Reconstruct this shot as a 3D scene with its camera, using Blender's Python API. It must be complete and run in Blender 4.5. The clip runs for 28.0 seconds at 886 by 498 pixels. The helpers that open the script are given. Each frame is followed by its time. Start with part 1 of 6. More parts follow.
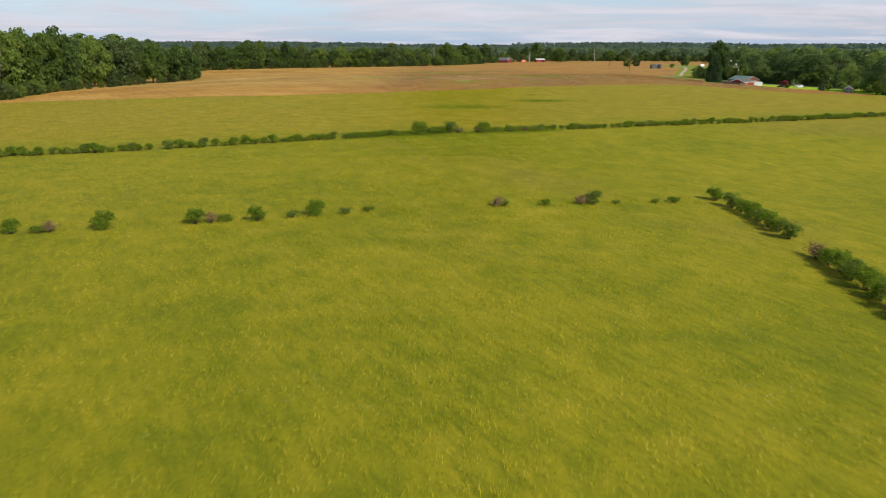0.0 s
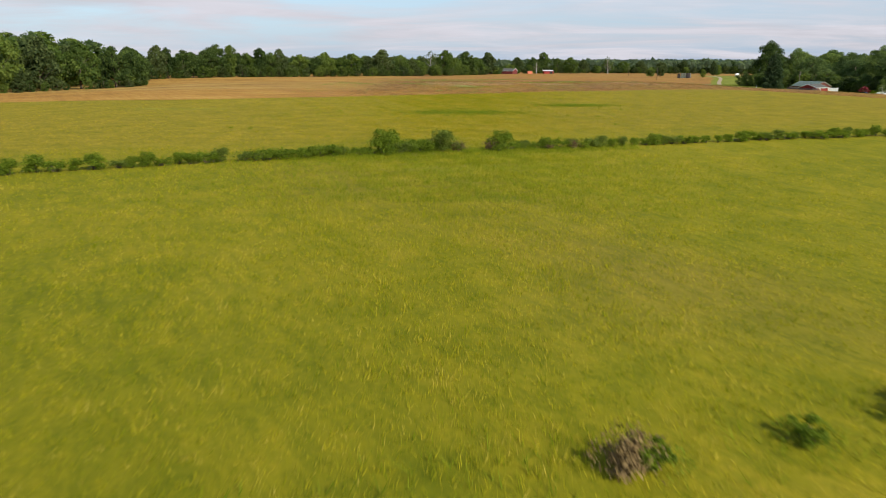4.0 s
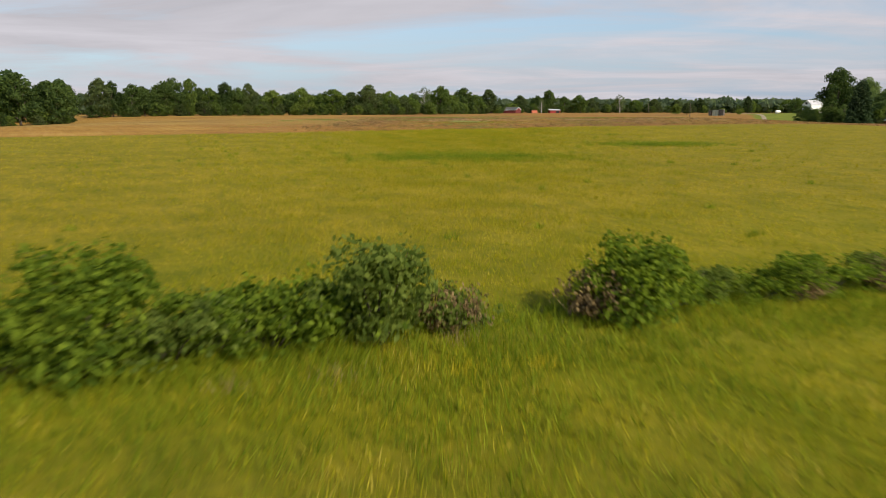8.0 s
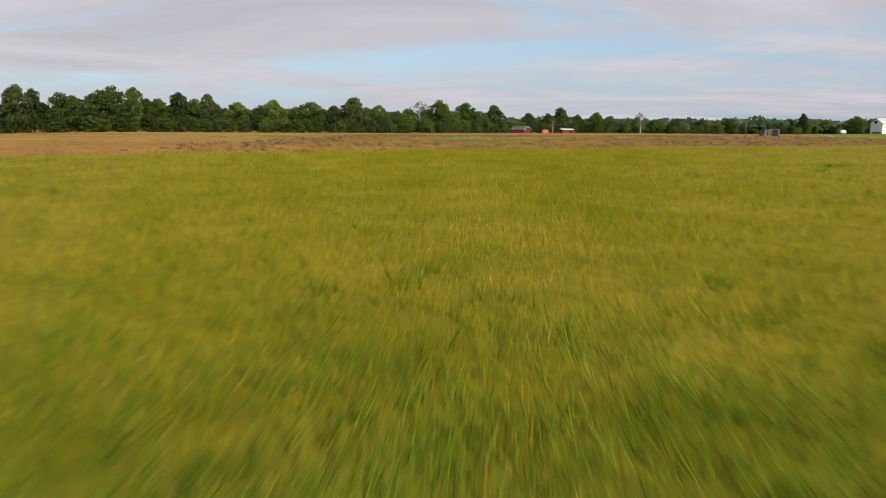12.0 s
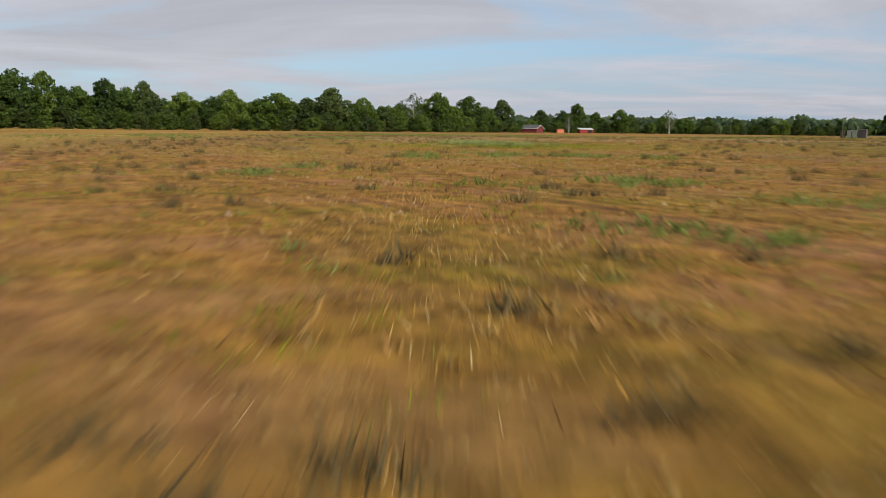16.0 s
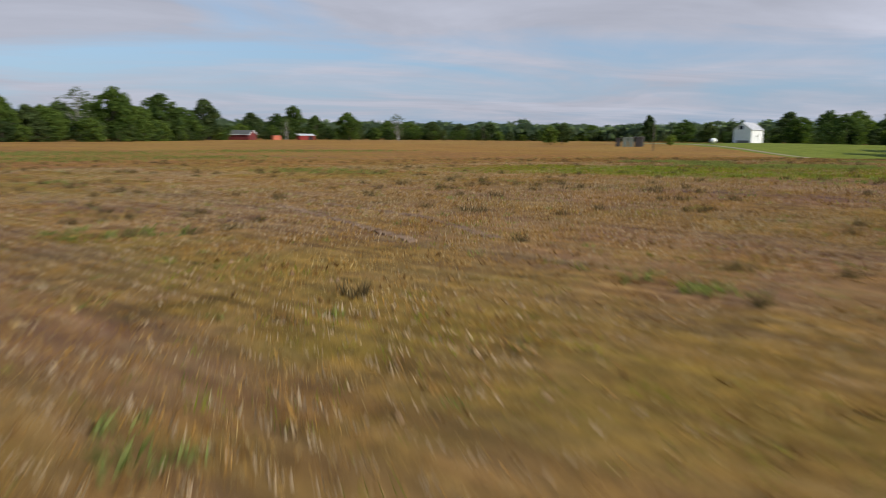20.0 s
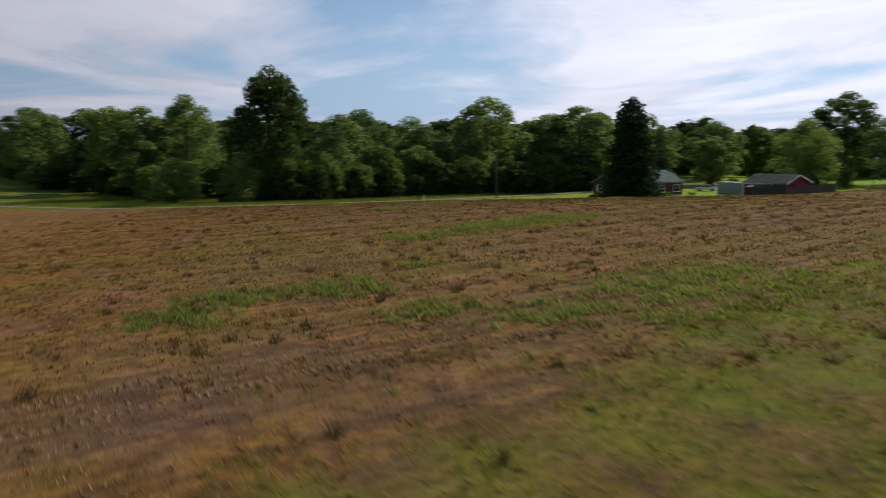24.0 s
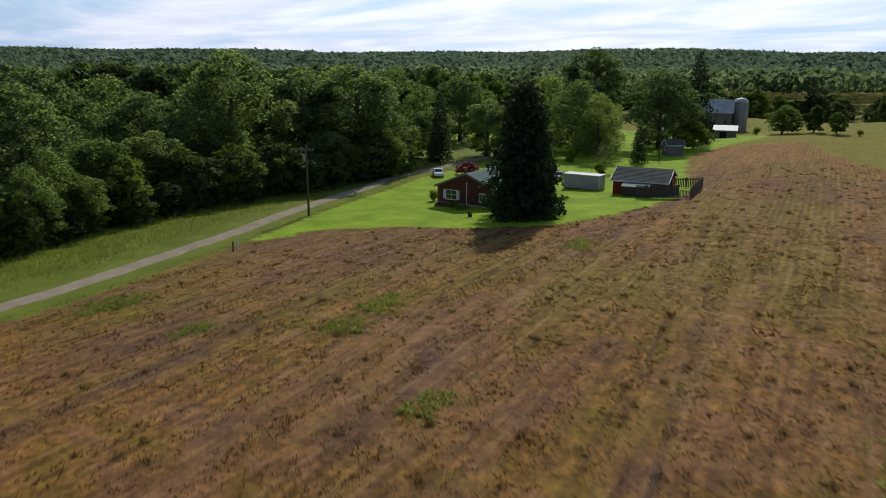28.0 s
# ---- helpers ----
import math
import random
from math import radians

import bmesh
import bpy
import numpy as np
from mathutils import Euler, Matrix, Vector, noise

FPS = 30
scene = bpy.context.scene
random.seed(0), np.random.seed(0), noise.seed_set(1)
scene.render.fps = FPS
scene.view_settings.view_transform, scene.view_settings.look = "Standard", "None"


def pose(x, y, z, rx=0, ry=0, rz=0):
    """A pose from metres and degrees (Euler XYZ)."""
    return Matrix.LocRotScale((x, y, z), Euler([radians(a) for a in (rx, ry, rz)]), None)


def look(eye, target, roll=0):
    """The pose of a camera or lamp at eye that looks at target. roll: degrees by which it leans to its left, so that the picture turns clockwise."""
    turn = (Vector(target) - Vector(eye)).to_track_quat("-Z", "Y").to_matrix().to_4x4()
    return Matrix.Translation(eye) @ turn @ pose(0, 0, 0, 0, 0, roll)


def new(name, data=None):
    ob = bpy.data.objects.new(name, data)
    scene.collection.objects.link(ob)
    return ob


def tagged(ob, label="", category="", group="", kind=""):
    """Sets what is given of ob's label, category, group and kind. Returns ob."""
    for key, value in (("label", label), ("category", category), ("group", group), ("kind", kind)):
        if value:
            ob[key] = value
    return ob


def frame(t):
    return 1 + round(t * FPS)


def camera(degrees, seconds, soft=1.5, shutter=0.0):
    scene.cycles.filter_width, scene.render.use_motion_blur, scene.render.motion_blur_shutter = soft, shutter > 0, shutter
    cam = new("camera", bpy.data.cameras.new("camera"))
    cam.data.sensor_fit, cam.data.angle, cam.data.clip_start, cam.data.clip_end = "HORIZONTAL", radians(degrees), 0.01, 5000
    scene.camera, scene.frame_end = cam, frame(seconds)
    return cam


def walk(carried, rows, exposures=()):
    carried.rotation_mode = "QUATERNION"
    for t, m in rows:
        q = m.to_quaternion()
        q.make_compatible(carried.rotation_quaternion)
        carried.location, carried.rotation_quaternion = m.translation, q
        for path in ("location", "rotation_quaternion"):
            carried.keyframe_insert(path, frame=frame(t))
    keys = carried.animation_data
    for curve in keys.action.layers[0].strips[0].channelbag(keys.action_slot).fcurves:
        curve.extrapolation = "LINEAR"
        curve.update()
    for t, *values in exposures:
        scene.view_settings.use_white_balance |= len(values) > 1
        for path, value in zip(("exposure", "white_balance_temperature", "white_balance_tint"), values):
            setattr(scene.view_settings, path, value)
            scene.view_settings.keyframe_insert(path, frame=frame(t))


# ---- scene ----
cam = camera(61.0, 28.0, soft=0.9, shutter=0.5)
PATH = [
    (0, (1.429, -9.935, 17.931), (1.413, -8.005, 17.407), 0.10),
    (0.5, (1.766, 1.039, 16.388), (1.747, 2.968, 15.861), 0.12),
    (1, (2.006, 12.051, 14.920), (1.988, 13.980, 14.391), 0.16),
    (1.5, (2.193, 23.118, 13.551), (2.175, 25.047, 13.021), 0.04),
    (2, (2.355, 34.245, 12.309), (2.338, 36.174, 11.783), 0.07),
    (2.5, (2.496, 45.365, 11.182), (2.478, 47.297, 10.664), 0.01),
    (3, (2.596, 56.393, 10.108), (2.577, 58.328, 9.603), 0.02),
    (3.5, (2.643, 67.234, 9.038), (2.627, 69.172, 8.547), 0.19),
    (5.5, (2.859, 108.784, 5.366), (2.845, 110.736, 4.930), 0.00),
    (6, (3.022, 119.295, 4.746), (3.009, 121.250, 4.324), 0.01),
    (6.5, (3.231, 130.083, 4.242), (3.219, 132.041, 3.834), 0.09),
    (7, (3.462, 141.087, 3.811), (3.451, 143.048, 3.416), 0.11),
    (7.5, (3.664, 152.219, 3.384), (3.653, 154.182, 3.002), 0.09),
    (8, (3.744, 163.469, 2.896), (3.733, 165.435, 2.528), 0.01),
    (8.5, (3.606, 174.863, 2.318), (3.596, 176.831, 1.964), 0.01),
    (9, (3.270, 186.289, 1.711), (3.263, 188.260, 1.371), 0.09),
    (9.5, (2.988, 197.493, 1.201), (2.982, 199.466, 0.874), 0.10),
    (10, (2.956, 208.400, 0.853), (2.948, 210.375, 0.537), 0.11),
    (10.5, (3.202, 219.029, 0.672), (3.193, 221.005, 0.360), 0.20),
    (11, (3.670, 229.439, 0.611), (3.662, 231.414, 0.299), 0.29),
    (11.5, (4.308, 239.721, 0.592), (4.299, 241.696, 0.278), 0.32),
    (12, (5.019, 249.994, 0.551), (5.007, 251.969, 0.237), 0.39),
    (12.5, (5.652, 260.479, 0.453), (5.636, 262.454, 0.138), 0.40),
    (14.5, (6.204, 304.707, -0.195), (6.190, 306.682, -0.510), 0.60),
    (15, (6.080, 315.894, -0.236), (6.066, 317.869, -0.551), 0.69),
    (15.5, (5.981, 327.090, -0.182), (5.968, 329.065, -0.498), 0.70),
    (16, (5.925, 338.287, -0.067), (5.911, 340.262, -0.382), 0.70),
    (16.5, (5.904, 349.364, 0.081), (5.892, 351.339, -0.234), 0.71),
    (17, (5.906, 360.281, 0.242), (5.893, 362.256, -0.073), 0.78),
    (17.5, (5.914, 371.127, 0.422), (5.896, 373.102, 0.107), 0.82),
    (18, (5.909, 382.111, 0.627), (5.896, 384.086, 0.313), 0.90),
    (18.5, (5.884, 393.473, 0.848), (5.960, 395.447, 0.537), 0.88),
    (19, (5.860, 405.180, 1.085), (6.134, 407.138, 0.779), 0.73),
    (19.5, (5.916, 417.008, 1.359), (6.412, 418.922, 1.057), 0.67),
    (20, (6.222, 428.735, 1.654), (6.967, 430.567, 1.356), 0.52),
    (20.5, (7.046, 440.162, 1.902), (8.066, 441.857, 1.608), 0.50),
    (21, (8.696, 451.057, 2.044), (9.970, 452.571, 1.756), 0.50),
    (21.5, (11.279, 461.136, 2.149), (12.779, 462.430, 1.874), 0.40),
    (23.5, (27.657, 491.991, 4.582), (29.635, 492.127, 4.316), -0.60),
    (24, (32.959, 498.172, 5.419), (34.933, 497.991, 5.152), -0.70),
    (24.5, (38.770, 503.789, 6.214), (40.696, 503.320, 5.948), -0.81),
    (25, (45.128, 508.628, 7.010), (46.977, 507.914, 6.741), -0.99),
    (25.5, (52.024, 512.516, 7.913), (53.802, 511.643, 7.636), -0.99),
    (26, (59.363, 515.356, 9.038), (61.103, 514.418, 8.734), -0.81),
    (26.5, (66.934, 517.130, 10.436), (68.640, 516.146, 10.088), -0.60),
    (27, (74.424, 517.877, 12.094), (76.094, 516.849, 11.699), -0.40),
    (27.5, (81.581, 517.633, 13.922), (83.215, 516.567, 13.481), -0.20),
    (28, (88.298, 516.432, 15.874), (89.888, 515.321, 15.389), 0.10),
]
walk(cam, [(t, look(eye, target, roll)) for t, eye, target, roll in PATH],
     ((0, 0.22, 6700, 10), (3, 0.22, 6750, 10), (6, 0.13, 6950, 12), (9, 0.01, 7050, 12), (12.5, 0.02, 7000, 12), (15.5, -0.06, 6850, 8), (17, -0.14, 6380, 9), (18, -0.12, 6420, 10), (21.5, -0.38, 6200, 10), (24, -0.88, 6380, 11), (26, -1.34, 6250, 10), (28, -0.75, 6220, 8)))

# ---- world and sun ----
SUN_EL, SUN_AZ = radians(35), radians(140)   # south-east, mid-morning


def build_world():
    w = bpy.data.worlds.new("sky")
    scene.world = w
    w.use_nodes = True
    nt = w.node_tree
    nt.nodes.clear()
    N, L = nt.nodes.new, nt.links.new
    out, bg = N("ShaderNodeOutputWorld"), N("ShaderNodeBackground")
    sky = N("ShaderNodeTexSky")
    sky.sky_type, sky.sun_disc = "NISHITA", False
    sky.sun_elevation, sky.sun_rotation = SUN_EL, SUN_AZ
    sky.air_density, sky.dust_density, sky.ozone_density = 1.0, 0.4, 3.0
    # high streaky cloud, laid on a flat sheet far above
    co = N("ShaderNodeTexCoord")
    sep = N("ShaderNodeSeparateXYZ")
    L(co.outputs["Generated"], sep.inputs[0])
    zc = N("ShaderNodeMath"); zc.operation = "MAXIMUM"; zc.inputs[1].default_value = 0.0
    L(sep.outputs[2], zc.inputs[0])
    za = N("ShaderNodeMath"); za.operation = "ADD"; za.inputs[1].default_value = 0.075
    L(zc.outputs[0], za.inputs[0])
    flat = N("ShaderNodeCombineXYZ")
    for k in (0, 1):
        d = N("ShaderNodeMath"); d.operation = "DIVIDE"
        L(sep.outputs[k], d.inputs[0]); L(za.outputs[0], d.inputs[1]); L(d.outputs[0], flat.inputs[k])
    mp = N("ShaderNodeMapping")
    mp.inputs["Rotation"].default_value = (0, 0, radians(8))
    mp.inputs["Scale"].default_value = (0.30, 0.42, 1)
    mp.inputs["Location"].default_value = (2.3, 0.7, 0)
    L(flat.outputs[0], mp.inputs[0])
    n1 = N("ShaderNodeTexNoise")
    n1.inputs["Scale"].default_value, n1.inputs["Detail"].default_value, n1.inputs["Roughness"].default_value = 1.1, 8, 0.55
    n1.inputs["Distortion"].default_value = 0.9
    L(mp.outputs[0], n1.inputs["Vector"])
    ramp = N("ShaderNodeValToRGB")
    ramp.color_ramp.elements[0].position, ramp.color_ramp.elements[1].position = 0.30, 0.54
    brk = N("ShaderNodeVectorMath"); brk.operation = "DOT_PRODUCT"
    brk.inputs[1].default_value = (math.sin(radians(94)) * 0.985, math.cos(radians(94)) * 0.985, 0.17)
    L(co.outputs["Generated"], brk.inputs[0])
    hole = N("ShaderNodeMapRange")
    hole.inputs["From Min"].default_value, hole.inputs["From Max"].default_value = 0.972, 0.996
    hole.inputs["To Min"].default_value, hole.inputs["To Max"].default_value = 0.0, 0.20
    L(brk.outputs["Value"], hole.inputs["Value"])
    thin = N("ShaderNodeMath"); thin.operation = "SUBTRACT"
    band = N("ShaderNodeValToRGB")
    e = band.color_ramp.elements
    e[0].position, e[0].color = 0.045, (0.56, 0.56, 0.56, 1)
    e[1].position, e[1].color = 0.40, (0.68, 0.68, 0.68, 1)
    for at, v in ((0.075, 0.53), (0.11, 0.53), (0.15, 0.44), (0.21, 0.50)):
        e.new(at).color = (v, v, v, 1)
    L(sep.outputs[2], band.inputs[0])
    less = N("ShaderNodeMath"); less.operation = "ADD"
    L(hole.outputs[0], less.inputs[0]); L(band.outputs[0], less.inputs[1])
    more = N("ShaderNodeMath"); more.operation = "ADD"; more.inputs[1].default_value = 0.5
    L(n1.outputs["Fac"], more.inputs[0])
    L(more.outputs[0], thin.inputs[0]); L(less.outputs[0], thin.inputs[1])
    # haze thickens the sheet towards the skyline
    hz = N("ShaderNodeMapRange")
    hz.inputs["From Min"].default_value, hz.inputs["From Max"].default_value = 0.0, 0.24
    hz.inputs["To Min"].default_value, hz.inputs["To Max"].default_value = 0.85, 0.0
    L(sep.outputs[2], hz.inputs["Value"])
    cl = N("ShaderNodeMath"); cl.operation = "MULTIPLY"; cl.inputs[1].default_value = 0.95
    L(ramp.outputs[0], cl.inputs[0])
    # cloud is brighter towards the sun
    dot = N("ShaderNodeVectorMath"); dot.operation = "DOT_PRODUCT"
    dot.inputs[1].default_value = (math.sin(SUN_AZ) * math.cos(SUN_EL), math.cos(SUN_AZ) * math.cos(SUN_EL), math.sin(SUN_EL))
    L(co.outputs["Generated"], dot.inputs[0])
    lit = N("ShaderNodeMapRange")
    lit.inputs["From Min"].default_value, lit.inputs["From Max"].default_value = 0.05, 1.0
    lit.inputs["To Min"].default_value, lit.inputs["To Max"].default_value = 4.1, 13.6
    L(dot.outputs["Value"], lit.inputs["Value"])
    # lumps and furrows within the cloud
    n2 = N("ShaderNodeTexNoise")
    n2.inputs["Scale"].default_value, n2.inputs["Detail"].default_value, n2.inputs["Roughness"].default_value = 1.4, 8, 0.6
    n2.inputs["Distortion"].default_value = 0.9
    L(mp.outputs[0], n2.inputs["Vector"])
    wisp = N("ShaderNodeMath"); wisp.operation = "MULTIPLY_ADD"; wisp.inputs[1].default_value = 0.42
    part_ = N("ShaderNodeMath"); part_.operation = "SUBTRACT"; part_.inputs[1].default_value = 0.21
    L(thin.outputs[0], part_.inputs[0]); L(n2.outputs["Fac"], wisp.inputs[0]); L(part_.outputs[0], wisp.inputs[2])
    L(wisp.outputs[0], ramp.inputs[0])
    lump = N("ShaderNodeMapRange")
    lump.inputs["From Min"].default_value, lump.inputs["From Max"].default_value = 0.32, 0.68
    lump.inputs["To Min"].default_value, lump.inputs["To Max"].default_value = 0.85, 1.10
    L(n2.outputs["Fac"], lump.inputs["Value"])
    puffs = N("ShaderNodeMath"); puffs.operation = "MULTIPLY"
    L(lit.outputs[0], puffs.inputs[0]); L(lump.outputs[0], puffs.inputs[1])
    white = N("ShaderNodeMix"); white.data_type = "RGBA"; white.blend_type = "MULTIPLY"
    white.inputs[0].default_value = 1
    white.inputs[6].default_value = (0.93, 0.94, 1.07, 1)
    L(puffs.outputs[0], white.inputs[7])
    veil = N("ShaderNodeMix"); veil.data_type = "RGBA"; veil.blend_type = "MULTIPLY"
    veil.inputs[0].default_value = 1
    veil.inputs[6].default_value = (0.43, 0.63, 0.98, 1)
    L(lit.outputs[0], veil.inputs[7])
    low = N("ShaderNodeMix"); low.data_type = "RGBA"
    L(hz.outputs[0], low.inputs[0]); L(sky.outputs[0], low.inputs[6]); L(veil.outputs[2], low.inputs[7])
    mix = N("ShaderNodeMix"); mix.data_type = "RGBA"
    L(cl.outputs[0], mix.inputs[0]); L(low.outputs[2], mix.inputs[6]); L(white.outputs[2], mix.inputs[7])
    L(mix.outputs[2], bg.inputs["Color"])
    bg.inputs["Strength"].default_value = 0.15
    L(bg.outputs[0], out.inputs["Surface"])


build_world()
sun_data = bpy.data.lights.new("sun", "SUN")
sun_data.energy, sun_data.angle, sun_data.color = 5.0, radians(0.6), (1.0, 0.93, 0.80)
sun = new("sun", sun_data)
sun.matrix_world = look((300 * math.sin(SUN_AZ), 300 * math.cos(SUN_AZ), 300 * math.tan(SUN_EL)), (0, 0, 0))

# ---- materials ----
def mat(name, c1, c2, scale=1.0, rough=0.85, bump=0.3, fine=12.0, leafy=0.0, metal=0.0, stretch=(1, 1, 1), island=0.0, vary=0.0, c3=None, spec=0.3, gain=1.5):
    """A surface of two colours in large blotches, with fine grain and relief."""
    m = bpy.data.materials.new(name)
    m.use_nodes = True
    nt = m.node_tree
    N, L = nt.nodes.new, nt.links.new
    b = nt.nodes["Principled BSDF"]
    b.inputs["Roughness"].default_value, b.inputs["Metallic"].default_value = rough, metal
    b.inputs["Specular IOR Level"].default_value = spec
    co, mp = N("ShaderNodeTexCoord"), N("ShaderNodeMapping")
    mp.inputs["Scale"].default_value = stretch
    L(co.outputs["Object"], mp.inputs[0])
    big, small = N("ShaderNodeTexNoise"), N("ShaderNodeTexNoise")
    big.inputs["Scale"].default_value, big.inputs["Detail"].default_value = scale, 4
    small.inputs["Scale"].default_value, small.inputs["Detail"].default_value = scale * fine, 6
    L(mp.outputs[0], big.inputs["Vector"]); L(mp.outputs[0], small.inputs["Vector"])
    add = N("ShaderNodeMath"); add.operation = "MULTIPLY_ADD"
    add.inputs[1].default_value = 0.6
    half = N("ShaderNodeMath"); half.operation = "MULTIPLY"; half.inputs[1].default_value = 0.4
    L(small.outputs["Fac"], half.inputs[0])
    L(big.outputs["Fac"], add.inputs[0]); L(half.outputs[0], add.inputs[2])
    fac = add.outputs[0]
    if island or vary:
        for amount, node, out in ((island, "ShaderNodeNewGeometry", "Random Per Island"), (vary, "ShaderNodeObjectInfo", "Random")):
            if amount:
                k = N("ShaderNodeMath"); k.operation = "MULTIPLY_ADD"
                sub = N("ShaderNodeMath"); sub.operation = "SUBTRACT"; sub.inputs[1].default_value = 0.5
                L(N(node).outputs[out], sub.inputs[0]); L(sub.outputs[0], k.inputs[0])
                k.inputs[1].default_value = amount
                L(fac, k.inputs[2]); fac = k.outputs[0]
    ramp = N("ShaderNodeValToRGB")
    e = ramp.color_ramp.elements
    e[0].position, e[0].color = 0.32, (*c1, 1)
    e[1].position, e[1].color = 0.68, (*c2, 1)
    if c3:
        x = e.new(0.86); x.color = (*c3, 1)
    L(fac, ramp.inputs[0])
    L(ramp.outputs[0], b.inputs["Base Color"])
    if bump:
        bp = N("ShaderNodeBump"); bp.inputs["Strength"].default_value, bp.inputs["Distance"].default_value = bump, 0.05
        L(small.outputs["Fac"], bp.inputs["Height"]); L(bp.outputs[0], b.inputs["Normal"])
    if leafy:
        tr, mix = N("ShaderNodeBsdfTranslucent"), N("ShaderNodeMixShader")
        thru = N("ShaderNodeMix"); thru.data_type, thru.blend_type = "RGBA", "MULTIPLY"
        thru.inputs[0].default_value, thru.inputs[7].default_value = 1.0, (gain, 0.97 * gain, 0.63 * gain, 1)
        L(ramp.outputs[0], thru.inputs[6]); L(thru.outputs[2], tr.inputs["Color"])
        mix.inputs[0].default_value = leafy
        L(b.outputs[0], mix.inputs[1]); L(tr.outputs[0], mix.inputs[2])
        L(mix.outputs[0], nt.nodes["Material Output"].inputs["Surface"])
    return m


M_LEAF = mat("oak_leaf", (0.026, 0.050, 0.012), (0.078, 0.120, 0.026), 0.25, 0.7, 0, leafy=0.42, island=0.42, vary=0.3, spec=0.15, gain=1.9)
M_LEAF2 = mat("maple_leaf", (0.048, 0.084, 0.015), (0.130, 0.180, 0.034), 0.25, 0.7, 0, leafy=0.45, island=0.42, vary=0.3, spec=0.15, gain=1.9)
M_LEAF3 = mat("walnut_leaf", (0.034, 0.057, 0.018), (0.092, 0.122, 0.038), 0.25, 0.7, 0, leafy=0.42, island=0.42, vary=0.3, spec=0.15, gain=1.9)
M_NEARLEAF = mat("lane_wood_leaf", (0.060, 0.098, 0.042), (0.130, 0.182, 0.066), 0.2, 0.7, 0, leafy=0.68, island=0.4, vary=0.4, spec=0.15, gain=1.95)
M_NEARLEAF2 = mat("lane_maple_leaf", (0.076, 0.120, 0.042), (0.162, 0.215, 0.068), 0.2, 0.7, 0, leafy=0.68, island=0.4, vary=0.4, spec=0.15, gain=1.95)
M_NEEDLE = mat("spruce_needle", (0.020, 0.039, 0.016), (0.048, 0.080, 0.030), 0.4, 0.8, 0, leafy=0.2, island=0.5, spec=0.15)
M_BUSH = mat("hedge_leaf", (0.062, 0.105, 0.010), (0.165, 0.225, 0.022), 0.6, 0.8, 0, leafy=0.5, island=0.6, spec=0.1, gain=2.0)
M_BUSHGREY = mat("olive_leaf", (0.070, 0.105, 0.017), (0.155, 0.200, 0.038), 0.6, 0.8, 0, leafy=0.5, island=0.6, spec=0.1, gain=2.0)
M_TWIG = mat("dead_twig", (0.11, 0.075, 0.030), (0.21, 0.15, 0.068), 1, 0.95, 0, island=0.5, spec=0.1)
M_BARK = mat("bark", (0.06, 0.045, 0.032), (0.15, 0.12, 0.09), 2.0, 0.95, 0.6, stretch=(1, 1, 0.25))
M_PALEBARK = mat("bare_wood", (0.26, 0.24, 0.21), (0.42, 0.39, 0.35), 2.0, 0.9, 0.4)
M_MEADOW = mat("meadow_blade", (0.125, 0.165, 0.005), (0.37, 0.325, 0.018), 0.22, 0.85, 0, 6, leafy=0.4, island=0.62, c3=(0.45, 0.37, 0.07), spec=0.08)
M_SEEDHEAD = mat("ripening_blade", (0.150, 0.170, 0.006), (0.385, 0.300, 0.020), 0.22, 0.85, 0, 6, leafy=0.4, island=0.62, c3=(0.43, 0.345, 0.075), spec=0.08)
M_MAROON = mat("maroon_boards", (0.085, 0.018, 0.016), (0.15, 0.034, 0.030), 1.2, 0.85, 0.4, 10, stretch=(1, 1, 0.2))
M_GREENGRASS = mat("green_grass_blade", (0.090, 0.140, 0.006), (0.23, 0.27, 0.020), 0.3, 0.85, 0, 6, leafy=0.4, island=0.5, spec=0.08)
M_DOCK = mat("dock_leaf", (0.070, 0.120, 0.007), (0.190, 0.250, 0.018), 0.5, 0.8, 0, leafy=0.4, island=0.5, spec=0.1)
M_PALEGRASS = mat("pale_tall_grass", (0.16, 0.195, 0.060), (0.35, 0.375, 0.150), 0.4, 0.8, 0, leafy=0.5, island=0.5, spec=0.1)
M_WEED = mat("weed_leaf", (0.110, 0.145, 0.032), (0.250, 0.280, 0.088), 0.3, 0.8, 0, leafy=0.5, island=0.5, spec=0.1)
M_STRAW = mat("dry_grass", (0.200, 0.100, 0.025), (0.42, 0.242, 0.058), 0.20, 0.9, 0, 6, leafy=0.15, island=0.7, c3=(0.48, 0.38, 0.19), spec=0.08)
M_TUFT = mat("withered_tuft", (0.125, 0.072, 0.028), (0.270, 0.152, 0.050), 0.5, 0.95, 0, 4, leafy=0.15, island=0.3, c3=(0.36, 0.25, 0.10), spec=0.05)
M_CLOD = mat("dry_clod", (0.20, 0.120, 0.066), (0.34, 0.222, 0.125), 1.5, 0.95, 0.3, 6, island=0.5, spec=0.05)
M_RUT = mat("bared_soil", (0.20, 0.118, 0.060), (0.40, 0.255, 0.140), 2.5, 0.95, 0.8, 9, spec=0.05)
M_PRESSED = mat("pressed_soil", (0.150, 0.098, 0.066), (0.25, 0.172, 0.115), 2.0, 0.95, 0.4, 8, island=0.5, spec=0.05)
M_PALESTRAW = mat("cut_straw", (0.28, 0.20, 0.12), (0.46, 0.36, 0.235), 0.3, 0.9, 0, leafy=0.3, island=0.5, spec=0.1)
